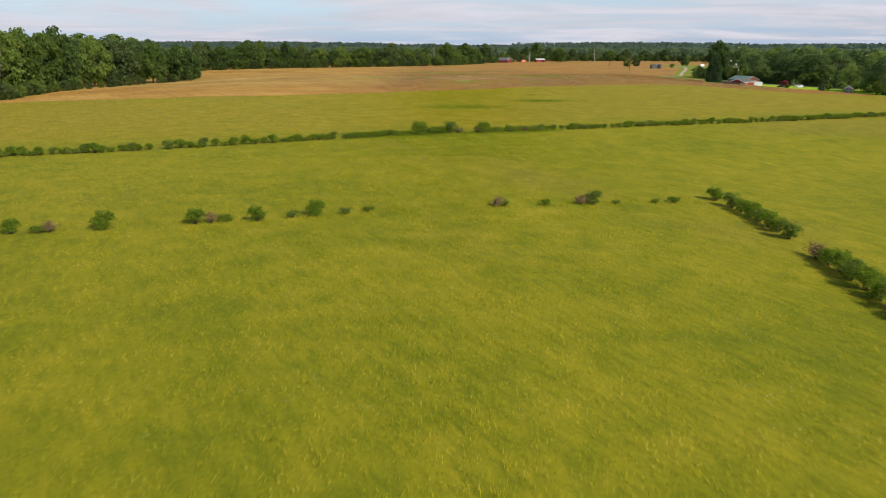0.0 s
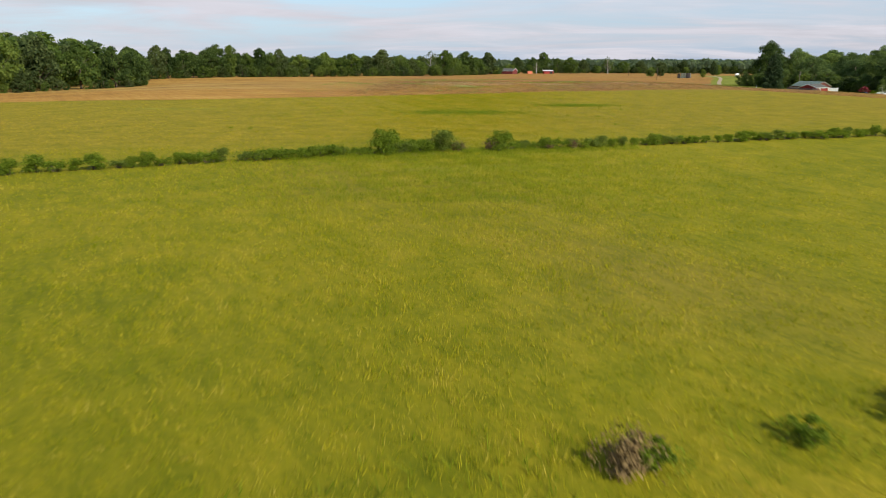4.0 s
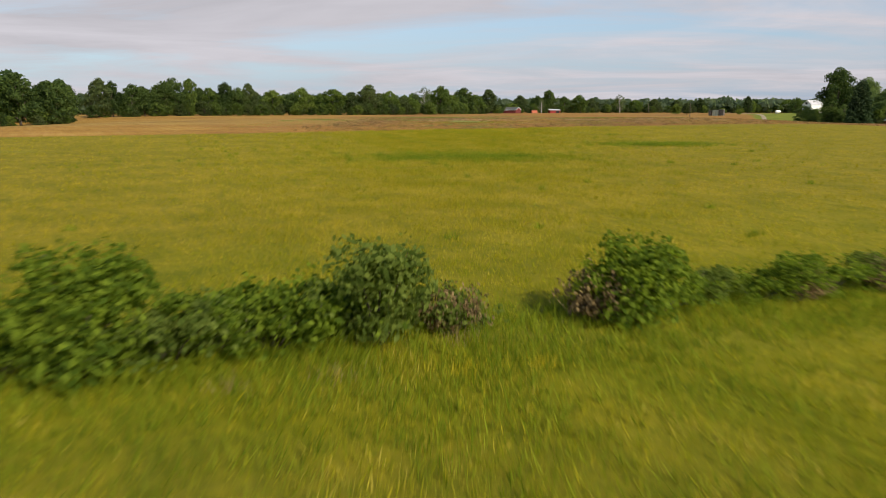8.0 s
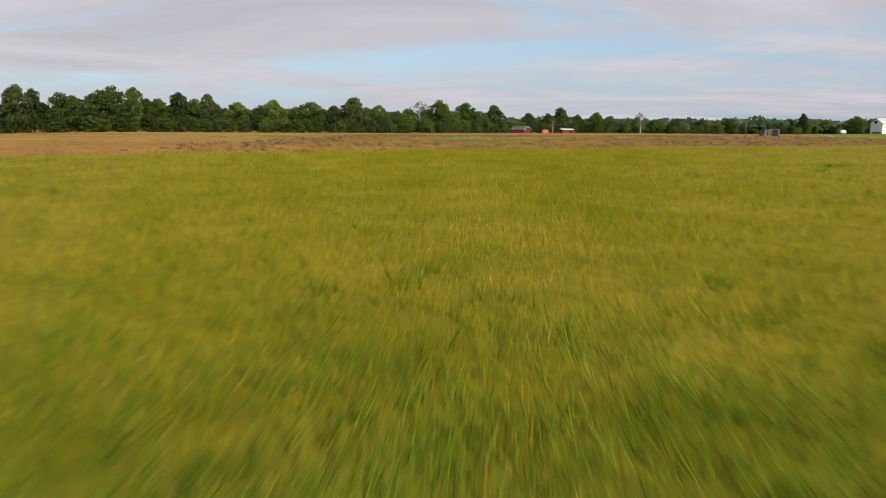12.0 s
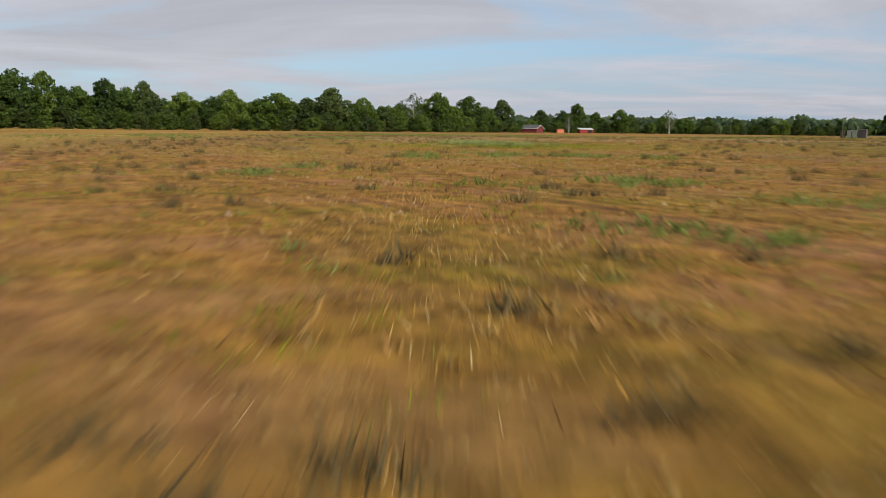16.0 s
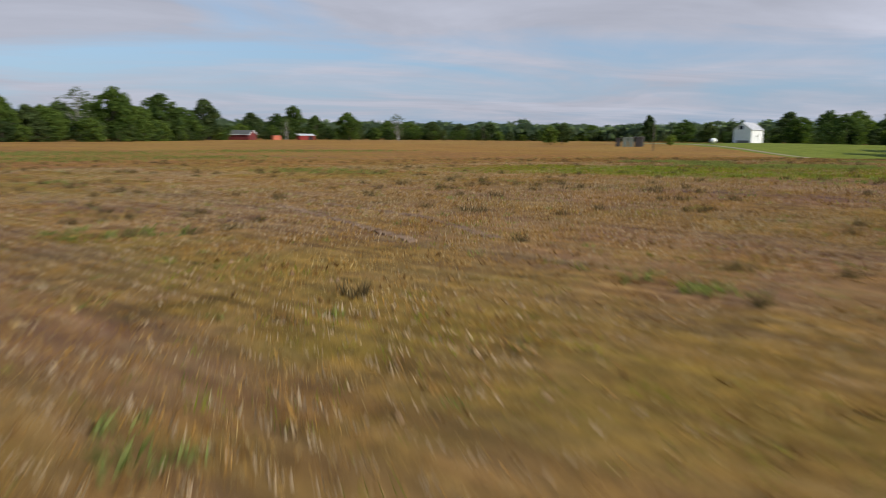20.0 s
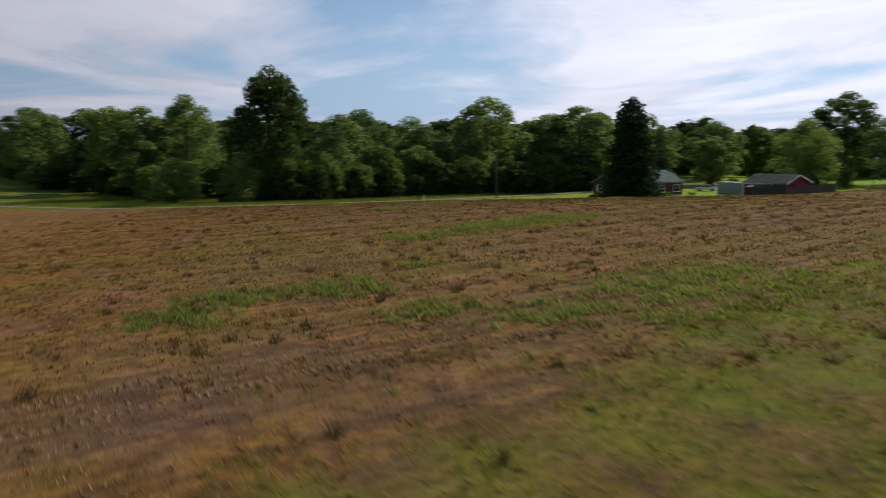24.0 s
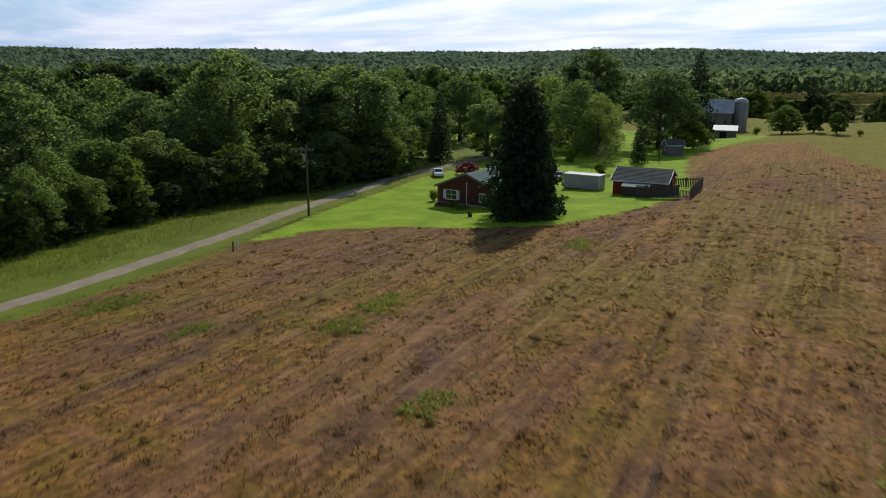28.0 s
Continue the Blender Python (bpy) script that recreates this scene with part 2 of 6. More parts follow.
M_DEADWEED = mat("dead_weed", (0.075, 0.056, 0.026), (0.16, 0.118, 0.052), 0.3, 0.9, 0, leafy=0.3, island=0.5, spec=0.1)
M_LAWNBLADE = mat("verge_blade", (0.115, 0.16, 0.014), (0.24, 0.265, 0.040), 0.1, 0.75, 0, leafy=0.35, island=0.5)
M_GRAVEL = mat("road_gravel", (0.24, 0.195, 0.135), (0.40, 0.335, 0.245), 0.5, 0.98, 0.6, 30, spec=0.05)
M_BRICK = mat("red_brick", (0.090, 0.030, 0.024), (0.150, 0.052, 0.040), 1.5, 0.9, 0.4, 10)
M_ROOFGREEN = mat("green_shingle", (0.10, 0.15, 0.13), (0.17, 0.22, 0.20), 1.0, 0.85, 0.5, 14, spec=0.05)
M_ROOFDARK = mat("dark_shingle", (0.06, 0.065, 0.06), (0.13, 0.13, 0.12), 1.0, 0.9, 0.5, 14, spec=0.05)
M_REDWOOD = mat("barn_red_boards", (0.16, 0.018, 0.015), (0.26, 0.035, 0.028), 1.2, 0.8, 0.4, 10, stretch=(1, 1, 0.2))
M_ORANGE = mat("rusty_red_tin", (0.38, 0.10, 0.05), (0.55, 0.17, 0.09), 0.8, 0.7, 0.2)
M_WHITE = mat("white_paint", (0.66, 0.66, 0.64), (0.82, 0.82, 0.80), 0.8, 0.6, 0.2)
M_GREYSTEEL = mat("grey_steel_paint", (0.30, 0.315, 0.33), (0.42, 0.43, 0.44), 0.8, 0.6, 0.2)
M_PALEGREEN = mat("pale_green_paint", (0.22, 0.26, 0.19), (0.31, 0.35, 0.27), 0.8, 0.7, 0.2)
M_TRIM = mat("white_trim", (0.62, 0.62, 0.60), (0.80, 0.80, 0.78), 2.0, 0.5, 0.1)
M_TIN = mat("tin_roof", (0.40, 0.40, 0.41), (0.58, 0.58, 0.58), 0.7, 0.6, 0.2, spec=0.25)
M_OLDTIN = mat("rusting_tin", (0.36, 0.33, 0.31), (0.66, 0.65, 0.64), 0.5, 0.5, 0.3, metal=0.1, spec=0.4)
M_DULLTIN = mat("dull_tin", (0.12, 0.123, 0.125), (0.21, 0.212, 0.215), 0.8, 0.75, 0.3, spec=0.2)
M_OLDWOOD = mat("weathered_boards", (0.13, 0.12, 0.105), (0.27, 0.25, 0.22), 0.9, 0.95, 0.5, 9, stretch=(1, 1, 0.2))
M_DARKFENCE = mat("dark_fence_boards", (0.055, 0.05, 0.042), (0.12, 0.11, 0.095), 1.0, 0.95, 0.4, 9, stretch=(1, 1, 0.2))
M_CONCRETE = mat("silo_concrete", (0.26, 0.25, 0.235), (0.42, 0.40, 0.37), 0.6, 0.95, 0.4, 10)
# near-black for flat panels, painted as the shade inside open doorways
M_DARK = mat("opening_shade", (0.010, 0.010, 0.010), (0.025, 0.025, 0.024), 1.0, 0.9, 0)
M_POLE = mat("creosoted_pole", (0.07, 0.055, 0.042), (0.16, 0.13, 0.10), 2.0, 0.95, 0.5, stretch=(1, 1, 0.2))
M_CAR = mat("white_car_paint", (0.74, 0.74, 0.74), (0.80, 0.80, 0.80), 0.5, 0.25, 0, spec=0.6)
M_DARKCAR = mat("dark_car_paint", (0.02, 0.022, 0.03), (0.03, 0.032, 0.04), 0.5, 0.25, 0, spec=0.6)
M_RUBBER = mat("rubber", (0.015, 0.015, 0.015), (0.03, 0.03, 0.03), 4, 0.9, 0.1)
M_REDLEAF = mat("red_maple_leaf", (0.10, 0.012, 0.02), (0.22, 0.03, 0.04), 0.6, 0.6, 0, leafy=0.3, island=0.5)
M_YELLOWGREEN = mat("forsythia_leaf", (0.14, 0.19, 0.02), (0.28, 0.30, 0.04), 0.6, 0.6, 0, leafy=0.35, island=0.5)
M_YELLOWBLOOM = mat("yellow_bloom", (0.42, 0.33, 0.01), (0.60, 0.50, 0.03), 1, 0.8, 0, leafy=0.3, island=0.4)
M_SEEDTUFT = mat("pale_seed_head", (0.27, 0.205, 0.085), (0.40, 0.31, 0.15), 1, 0.9, 0, leafy=0.4, island=0.4)
M_BLOOM = mat("white_bloom", (0.55, 0.55, 0.48), (0.75, 0.75, 0.68), 1, 0.8, 0)


def glass_mat():
    m = bpy.data.materials.new("window_glass")
    m.use_nodes = True
    b = m.node_tree.nodes["Principled BSDF"]
    b.inputs["Base Color"].default_value = (0.02, 0.024, 0.028, 1)
    b.inputs["Roughness"].default_value = 0.06
    b.inputs["Specular IOR Level"].default_value = 0.7
    return m


M_GLASS = glass_mat()


# ---- the lie of the land ----
PLAN = 1.35   # metres to one unit of the plan below


def sstep(a, b, v):
    u = np.clip((v - a) / (b - a), 0, 1)
    return u * u * (3 - 2 * u)


def ground(x, y):
    """Height of the land."""
    x, y = np.asarray(x, float) / PLAN, np.asarray(y, float) / PLAN
    z = -4.7 + 0.7 * sstep(0, 70, y) + 0.6 * sstep(60, 140, y) + 2.0 * sstep(110, 260, y)
    z = z - 0.06 * np.maximum(x - 5, 0) * (1 - sstep(95, 170, y)) * sstep(-60, 60, y) * (1 - 0.5 * sstep(40, 160, x))
    z = z - 2.4 * sstep(80, 150, x) * sstep(140, 260, y) * (1 - sstep(400, 490, y))
    z = z - 2.7 * sstep(150, 188, x) * (1 - sstep(230, 300, y))
    z = z + 0.8 * np.exp(-((x - 62) / 45) ** 2 - ((y - 340) / 45) ** 2)
    z = z - 2.0 * sstep(-60, -150, x) * sstep(150, 300, y) * (1 - sstep(380, 480, y))
    z = z - 0.9 * np.exp(-((x - 134) / 10) ** 2 - ((y - 498) / 13) ** 2)
    # the field swells before it falls to the lawn
    z = z + 0.95 * np.exp(-((x - np.interp(y, [228, 240, 278, 308, 328, 345], [150, 146, 133, 110, 104, 106])) / 9) ** 2) * sstep(222, 245, y) * (1 - 0.97 * sstep(294, 324, y)) * sstep(356, 338, y)
    z = z + 1.2 * np.exp(-((x - 190) / 60) ** 2 - ((y - 500) / 60) ** 2)
    return z * PLAN


def gz(x, y):
    return float(ground(x, y))


def wave(x, y, s, k=0):
    """Smooth irregular values about 0, about s metres from crest to crest."""
    q = 6.283 / s
    return (np.sin(q * (x + 0.37 * y) + 1.3 + k) + np.sin(q * 1.31 * (y - 0.42 * x) + 4.1 * k) + np.sin(q * 2.17 * (0.8 * x + y) + 2.2 + k) * 0.6
            + np.sin(q * 3.3 * (x - 0.6 * y) + 0.4 + k) * 0.35) / 2.4


def field_edge(x):
    """Where the tall meadow ends and the sprayed stubble begins, on the plan."""
    return 258 + 0.45 * (x - 4) - 0.0113 * np.maximum(x - 60, 0) ** 2 + 0.8 * wave(x, 0 * x, 19) - 11.5 * sstep(38, 6, x) * sstep(-110, -40, x)


ROAD = ((172, 288), (160, 314), (154.2, 328), (148.2, 336.3), (144.1, 342.7), (137.1, 352.3), (130.9, 359.4), (123.3, 368.9), (115.6, 379.2), (112.2, 389), (114, 400),
        (126, 414), (135.5, 441), (148, 475), (155, 508), (154, 540))
LAWN = ((374, 119), (363.7, 124.2), (354, 126.2), (347.8, 122.6), (343.5, 116.9), (337.8, 113.3), (328, 113.5), (316.3, 116.3), (308, 119.9), (297, 130.4),
        (278, 144), (259.7, 150.5), (240, 156), (228, 160))


def lawn_edge(y):
    ys, xs = zip(*LAWN[::-1])
    return np.interp(y, ys, xs)


def road_gap(x, y):
    """Distance from the middle of the road, in metres."""
    x, y = np.asarray(x) / PLAN, np.asarray(y) / PLAN
    best = np.full(np.shape(x), 1e9)
    for (ax, ay), (bx, by) in zip(ROAD[:-1], ROAD[1:]):
        dx, dy = bx - ax, by - ay
        u = np.clip(((x - ax) * dx + (y - ay) * dy) / (dx * dx + dy * dy), 0, 1)
        best = np.minimum(best, np.hypot(x - ax - u * dx, y - ay - u * dy))
    return best * PLAN


def zones(x, y):
    """How far each spot is stubble, lawn and mown verge, each from 0 to 1."""
    gap = road_gap(x, y)
    x, y = np.asarray(x) / PLAN, np.asarray(y) / PLAN
    stub = sstep(-2.6, np.where(x < 34, 8.0, 2.6), y - field_edge(x) + 1.2 * wave(x, y, 5, 2)) * sstep(2, -2, ((x - 137) * 18.7 - (y - 241) * 13.5) / 23)
    lawn = sstep(-0.4, 0.4, x - lawn_edge(y) - 0.3 * wave(x, y, 5)) * sstep(373, 369, y) * sstep(215, 235, y)
    east = sstep(0, 2, x - np.interp(y, [r[1] for r in ROAD], [r[0] for r in ROAD])) * sstep(280, 300, y)
    verge = np.maximum(sstep(5.5, 3.8, gap), east * sstep(600, 560, y))
    lawn = lawn * (1 - verge)
    stub = stub * (1 - np.maximum(lawn, verge))
    return stub, lawn, verge


PATCHES = ((98.6, 365.4, 2.0, 1.5), (100.5, 362.1, 2.6, 1.5), (87.7, 367.7, 1.0, 0.9), (111.4, 374.3, 3.0, 1.4), (105.5, 341.5, 2.0, 0.8), (81.6, 349.3, 1.5, 1.0), (-0.2, 276.2, 1.7, 1.1), (-0.4, 274.8, 1.4, 1.0), (11, 288.4, 2.2, 1.5), (14.5, 288, 2.2, 1.4), (6.6, 287.6, 1.8, 1.1), (6.3, 314.0, 3.6, 1.9), (8.8, 311.4, 1.6, 1.0), (3.5, 290.9, 0.9, 0.6), (2.4, 290.2, 0.7, 0.5), (2.6, 288.8, 0.9, 0.5), (1.8, 288.2, 0.6, 0.5), (3.2, 287.8, 0.4, 0.4), (5.4, 292.2, 0.8, 0.5),
           (6.1, 291.4, 0.8, 0.4), (7.0, 290.9, 0.8, 0.5), (7.6, 289.4, 1.0, 0.6), (9.4, 291.0, 1.0, 0.6), (-1.2, 272.4, 2.0, 1.4), (8.3, 259.5, 1.2, 0.9), (7.7, 260.6, 1.2, 0.8), (9.3, 270.2, 2, 1.6), (3.2, 285.3, 2, 1.6),
           (5.3, 268.8, 1.4, 0.9), (6.4, 260.8, 0.8, 0.5), (11.9, 264.6, 2, 0.9), (14.2, 264.2, 2, 1), (-12, 349, 16, 5), (-34, 353, 22, 7), (-50, 352, 30, 6), (-4, 398, 10, 12), (-8, 420, 16, 26), (11, 402, 10, 10),
           (30, 440, 14, 22), (-60, 395, 20, 16), (0.7, 358.3, 2.4, 1.8), (3.5, 337.9, 1.8, 1.3), (5.2, 337.3, 1.4, 1.0), (4.4, 323.8, 0.6, 0.5), (12.3, 327.1, 1.6, 0.9), (16.5, 367.5, 7, 4.2), (33.7, 357.3, 6, 4), (36, 348.6, 5, 4),
           (38, 344.6, 5, 4), (41, 361, 6, 4), (65.6, 365.8, 3.6, 2.4), (72.8, 357.6, 5.0, 2.4), (69.6, 361.4, 4.0, 2.2), (55.4, 367, 1.3, 1.0), (51, 370.5, 2.4, 2.2), (50.2, 373.6, 2, 1.6), (47, 367.2, 1.8, 1.3), (49.4, 358.2, 5, 3.6),
           (46, 363.3, 2.6, 2), (47.2, 375, 2, 1.6), (87.5, 367.8, 1.5, 1.1), (79, 341, 4, 1.6), (81, 348.5, 2.4, 1.8), (104.8, 342.2, 2.5, 1.2),
           (103, 372, 1.6, 0.8))


def weedy(x, y):
    """How thickly green weeds stand in the stubble."""
    x, y = np.asarray(x) / PLAN, np.asarray(y) / PLAN
    w = np.zeros(np.shape(x))
    for px, py, a, b in PATCHES:
        u, v = (x - px) * 0.88 + (y - py) * 0.47, (x - px) * -0.47 + (y - py) * 0.88
        w = np.maximum(w, np.exp(-(v / a / 1.3) ** 2 - (u / b / 1.3) ** 2))
    return np.clip(1.15 * w + 0.12 * wave(x, y, 31, 2) + 0.14 * wave(x, y, 9, 1) + 0.26 * wave(x, y, 2.3, 5) * (w + 0.15) - 0.20, 0, 1)


def grassy(x, y):
    """The strip of living grass that runs through the stubble, on the plan, from 0 to 1."""
    across, along = (x - 40) * 0.73 + (y - 359) * 0.68, (x - 40) * 0.68 - (y - 359) * 0.73
    across = across + 1.4 * wave(x, y, 17, 2) + 0.6 * wave(x, y, 5, 4)
    return sstep(5.5, 2.5, across) * sstep(-13, -8, across) * sstep(-20, -10, along) * sstep(34, 20, along)


# ---- mesh helpers ----
def fast_mesh(name, verts, faces, material, per=3):
    """A mesh from arrays of vertices and of faces with the same number of corners."""
    me = bpy.data.meshes.new(name)
    verts, faces = np.asarray(verts, np.float32), np.asarray(faces, np.int32)
    me.vertices.add(len(verts))
    me.vertices.foreach_set("co", verts.ravel())
    me.loops.add(faces.size)
    me.loops.foreach_set("vertex_index", faces.ravel())
    me.polygons.add(len(faces))
    me.polygons.foreach_set("loop_start", np.arange(0, faces.size, per, dtype=np.int32))
    me.update(calc_edges=True)
    me.materials.append(material)
    return me


def part(name, bm, material, parent, label=""):
    """Links a bmesh as one mesh object under a thing or a part."""
    me = bpy.data.meshes.new(name)
    bm.to_mesh(me)
    bm.free()
    me.materials.append(material)
    return child(name, me, parent, label)


def child(name, me, parent, label=""):
    ob = new(name, me)
    ob.parent = parent
    if label:
        tagged(ob, label)
    return ob


def thing(name, x, y, label, category, turn=0.0, z=None, group="", kind=""):
    """An empty at the base of a thing that parents its parts."""
    ob = new(name)
    x, y = x * PLAN, y * PLAN
    ob.matrix_world = pose(x, y, gz(x, y) if z is None else z, 0, 0, turn)
    return tagged(ob, label, category, group, kind)


def box(bm, x0, y0, z0, x1, y1, z1, bevel=0.0):
    vs = [bm.verts.new((x, y, z)) for z in (z0, z1) for x, y in ((x0, y0), (x1, y0), (x1, y1), (x0, y1))]
    fs = [bm.faces.new([vs[i] for i in q]) for q in ((3, 2, 1, 0), (4, 5, 6, 7), (0, 1, 5, 4), (1, 2, 6, 5), (2, 3, 7, 6), (3, 0, 4, 7))]
    if bevel:
        bmesh.ops.bevel(bm, geom=list({e for f in fs for e in f.edges}), offset=bevel, segments=1, affect="EDGES")
    return bm


def boxed(*boxes, bevel=0.0):
    bm = bmesh.new()
    for b in boxes:
        box(bm, *b, bevel=bevel)
    return bm


def prism(points, length, axis="y", start=0.0):
    """A solid with the outline of points (u, z), drawn out along an axis."""
    bm = bmesh.new()
    put = (lambda u, z, s: (u, s, z)) if axis == "y" else (lambda u, z, s: (s, u, z))
    a = [bm.verts.new(put(u, z, start)) for u, z in points]
    b = [bm.verts.new(put(u, z, start + length)) for u, z in points]
    n = len(points)
    bm.faces.new(a), bm.faces.new(b[::-1])
    for i in range(n):
        bm.faces.new((a[i], b[i], b[(i + 1) % n], a[(i + 1) % n]))
    bmesh.ops.recalc_face_normals(bm, faces=bm.faces)
    return bm


def tube(bm, points, sides=6):
    """A tapering round limb through points (x, y, z, radius)."""
    rings = []
    for i, (x, y, z, r) in enumerate(points):
        p, q = points[max(i - 1, 0)], points[min(i + 1, len(points) - 1)]
        d = Vector((q[0] - p[0], q[1] - p[1], q[2] - p[2])).normalized()
        a = d.orthogonal().normalized()
        b = d.cross(a)
        rings.append([bm.verts.new(Vector((x, y, z)) + r * (math.cos(k * 6.2832 / sides) * a + math.sin(k * 6.2832 / sides) * b)) for k in range(sides)])
    for r0, r1 in zip(rings[:-1], rings[1:]):
        for k in range(sides):
            bm.faces.new((r0[k], r0[(k + 1) % sides], r1[(k + 1) % sides], r1[k]))
    bm.faces.new(rings[0][::-1]), bm.faces.new(rings[-1])
    for f in bm.faces:
        f.smooth = True
    return bm


# ---- ground ----
def ground_mat():
    m = bpy.data.materials.new("field_ground")
    m.use_nodes = True
    nt = m.node_tree
    N, L = nt.nodes.new, nt.links.new
    b = nt.nodes["Principled BSDF"]
    b.inputs["Roughness"].default_value, b.inputs["Specular IOR Level"].default_value = 0.95, 0.1
    co = N("ShaderNodeTexCoord")

    def noise_(scale, detail=5, stretch=(1, 1, 1), turn=0.0, rough=0.55):
        mp, n = N("ShaderNodeMapping"), N("ShaderNodeTexNoise")
        mp.vector_type = "TEXTURE"
        mp.inputs["Scale"].default_value, mp.inputs["Rotation"].default_value = stretch, (0, 0, turn)
        L(co.outputs["Object"], mp.inputs[0]); L(mp.outputs[0], n.inputs["Vector"])
        n.inputs["Scale"].default_value, n.inputs["Detail"].default_value, n.inputs["Roughness"].default_value = scale, detail, rough
        return n.outputs["Fac"]

    def ramp(fac, *stops):
        r = N("ShaderNodeValToRGB")
        e = r.color_ramp.elements
        for i, (p, c) in enumerate(stops):
            x = e[i] if i < 2 else e.new(p)
            x.position, x.color = p, (*c, 1)
        L(fac, r.inputs[0])
        return r.outputs[0]

    def blend(fac, a, c, kind="MIX"):
        x = N("ShaderNodeMix"); x.data_type, x.blend_type = "RGBA", kind
        for s, v in ((x.inputs[0], fac), (x.inputs[6], a), (x.inputs[7], c)):
            if isinstance(v, (int, float)):
                s.default_value = v
            else:
                L(v, s)
        return x.outputs[2]

    def avg(a, c, w=0.5):
        x = N("ShaderNodeMath"); x.operation = "MULTIPLY_ADD"; x.inputs[1].default_value = w
        y = N("ShaderNodeMath"); y.operation = "MULTIPLY"; y.inputs[1].default_value = 1 - w
        L(a, x.inputs[0]); L(c, y.inputs[0]); L(y.outputs[0], x.inputs[2])
        return x.outputs[0]

    zone = N("ShaderNodeAttribute"); zone.attribute_name = "zone"
    fine, mid, large = noise_(3.0, 8, rough=0.75), noise_(0.22, 6), noise_(0.028, 5)
    # the drilled rows run from north-west to south-east
    rows = noise_(0.55, 6, (16, 1.0, 1), radians(118), 0.65)
    strips = noise_(0.20, 4, (26, 1.0, 1), radians(118), 0.6)
    meadow = ramp(avg(avg(fine, mid, 0.6), large, 0.7), (0.38, (0.100, 0.118, 0.004)), (0.5, (0.165, 0.160, 0.006)), (0.62, (0.23, 0.195, 0.012)))
    meadow = blend(ramp(noise_(0.011, 3), (0.52, (0, 0, 0)), (0.66, (0.55, 0.55, 0.55))), meadow, ramp(fine, (0.3, (0.14, 0.105, 0.02)), (0.7, (0.24, 0.17, 0.035))))
    tuft = noise_(1.1, 5, rough=0.6)
    gold = ramp(avg(fine, mid, 0.6), (0.38, (0.150, 0.130, 0.006)), (0.62, (0.27, 0.205, 0.018)))
    meadow = blend(zone.outputs["Alpha"], meadow, gold)
    lines = noise_(2.0, 3, (60, 1.0, 1), radians(118), 0.5)
    drift = noise_(0.15, 5, (5, 1, 1), radians(118), 0.6)
    soil = ramp(avg(avg(fine, tuft, 0.5), rows, 0.5), (0.38, (0.070, 0.042, 0.032)), (0.47, (0.142, 0.076, 0.052)), (0.55, (0.230, 0.122, 0.064)), (0.66, (0.35, 0.228, 0.132)))
    dry = ramp(avg(fine, tuft, 0.5), (0.40, (0.108, 0.055, 0.017)), (0.60, (0.36, 0.190, 0.052)))
    patchy = noise_(0.42, 5, (2.2, 1, 1), radians(8), 0.6)
    dry = blend(ramp(patchy, (0.50, (0, 0, 0)), (0.60, (0.75, 0.75, 0.75))), dry, ramp(avg(fine, tuft, 0.5), (0.40, (0.150, 0.072, 0.038)), (0.60, (0.34, 0.185, 0.094))))
    dry = blend(ramp(patchy, (0.36, (0.65, 0.65, 0.65)), (0.46, (0, 0, 0))), dry, ramp(avg(fine, tuft, 0.5), (0.40, (0.095, 0.075, 0.010)), (0.60, (0.235, 0.175, 0.024))))
    bare = N("ShaderNodeAttribute"); bare.attribute_name = "bare"
    worn = N("ShaderNodeMath"); worn.operation = "MULTIPLY_ADD"; worn.inputs[1].default_value = -0.24
    L(bare.outputs["Fac"], worn.inputs[0]); L(avg(avg(mid, large, 0.5), strips, 0.5), worn.inputs[2])
    stub = blend(ramp(worn.outputs[0], (0.34, (0, 0, 0)), (0.43, (1, 1, 1))), soil, dry)
    # grass that outlived the spray
    kept = N("ShaderNodeMath"); kept.operation = "MULTIPLY_ADD"; kept.inputs[1].default_value = 0.17
    cap = N("ShaderNodeMath"); cap.operation = "MINIMUM"; cap.inputs[1].default_value = 0.36
    L(bare.outputs["Fac"], cap.inputs[0])
    L(cap.outputs[0], kept.inputs[0]); L(avg(drift, large, 0.62), kept.inputs[2])
    alive = blend(1.0, ramp(kept.outputs[0], (0.516, (0, 0, 0)), (0.636, (0.65, 0.65, 0.65))), ramp(bare.outputs["Fac"], (0.45, (1, 1, 1)), (0.8, (0.3, 0.3, 0.3))), "MULTIPLY")
    stub = blend(alive, stub, ramp(avg(fine, tuft, 0.6), (0.38, (0.096, 0.082, 0.009)), (0.62, (0.245, 0.196, 0.026))))
    # drill rows: pale cut straw and dark gaps
    drilled = blend(1.0, ramp(lines, (0.56, (0, 0, 0)), (0.67, (0.4, 0.4, 0.4))), ramp(bare.outputs["Fac"], (0.10, (0.1, 0.1, 0.1)), (0.20, (1, 1, 1))), "MULTIPLY")
    stub = blend(drilled, stub, ramp(fine, (0.3, (0.22, 0.15, 0.065)), (0.7, (0.38, 0.28, 0.15))))
    stub = blend(ramp(lines, (0.33, (0.5, 0.5, 0.5)), (0.44, (0, 0, 0))), stub, ramp(fine, (0.3, (0.070, 0.045, 0.026)), (0.7, (0.14, 0.088, 0.048))))
    wv, wm = N("ShaderNodeTexWave"), N("ShaderNodeMapping")
    wm.inputs["Rotation"].default_value = (0, 0, -radians(28))
    wv.wave_type, wv.bands_direction = "BANDS", "X"
    wv.inputs["Scale"].default_value, wv.inputs["Distortion"].default_value, wv.inputs["Detail"].default_value, wv.inputs["Detail Scale"].default_value = 0.413, 1.6, 3, 1.5
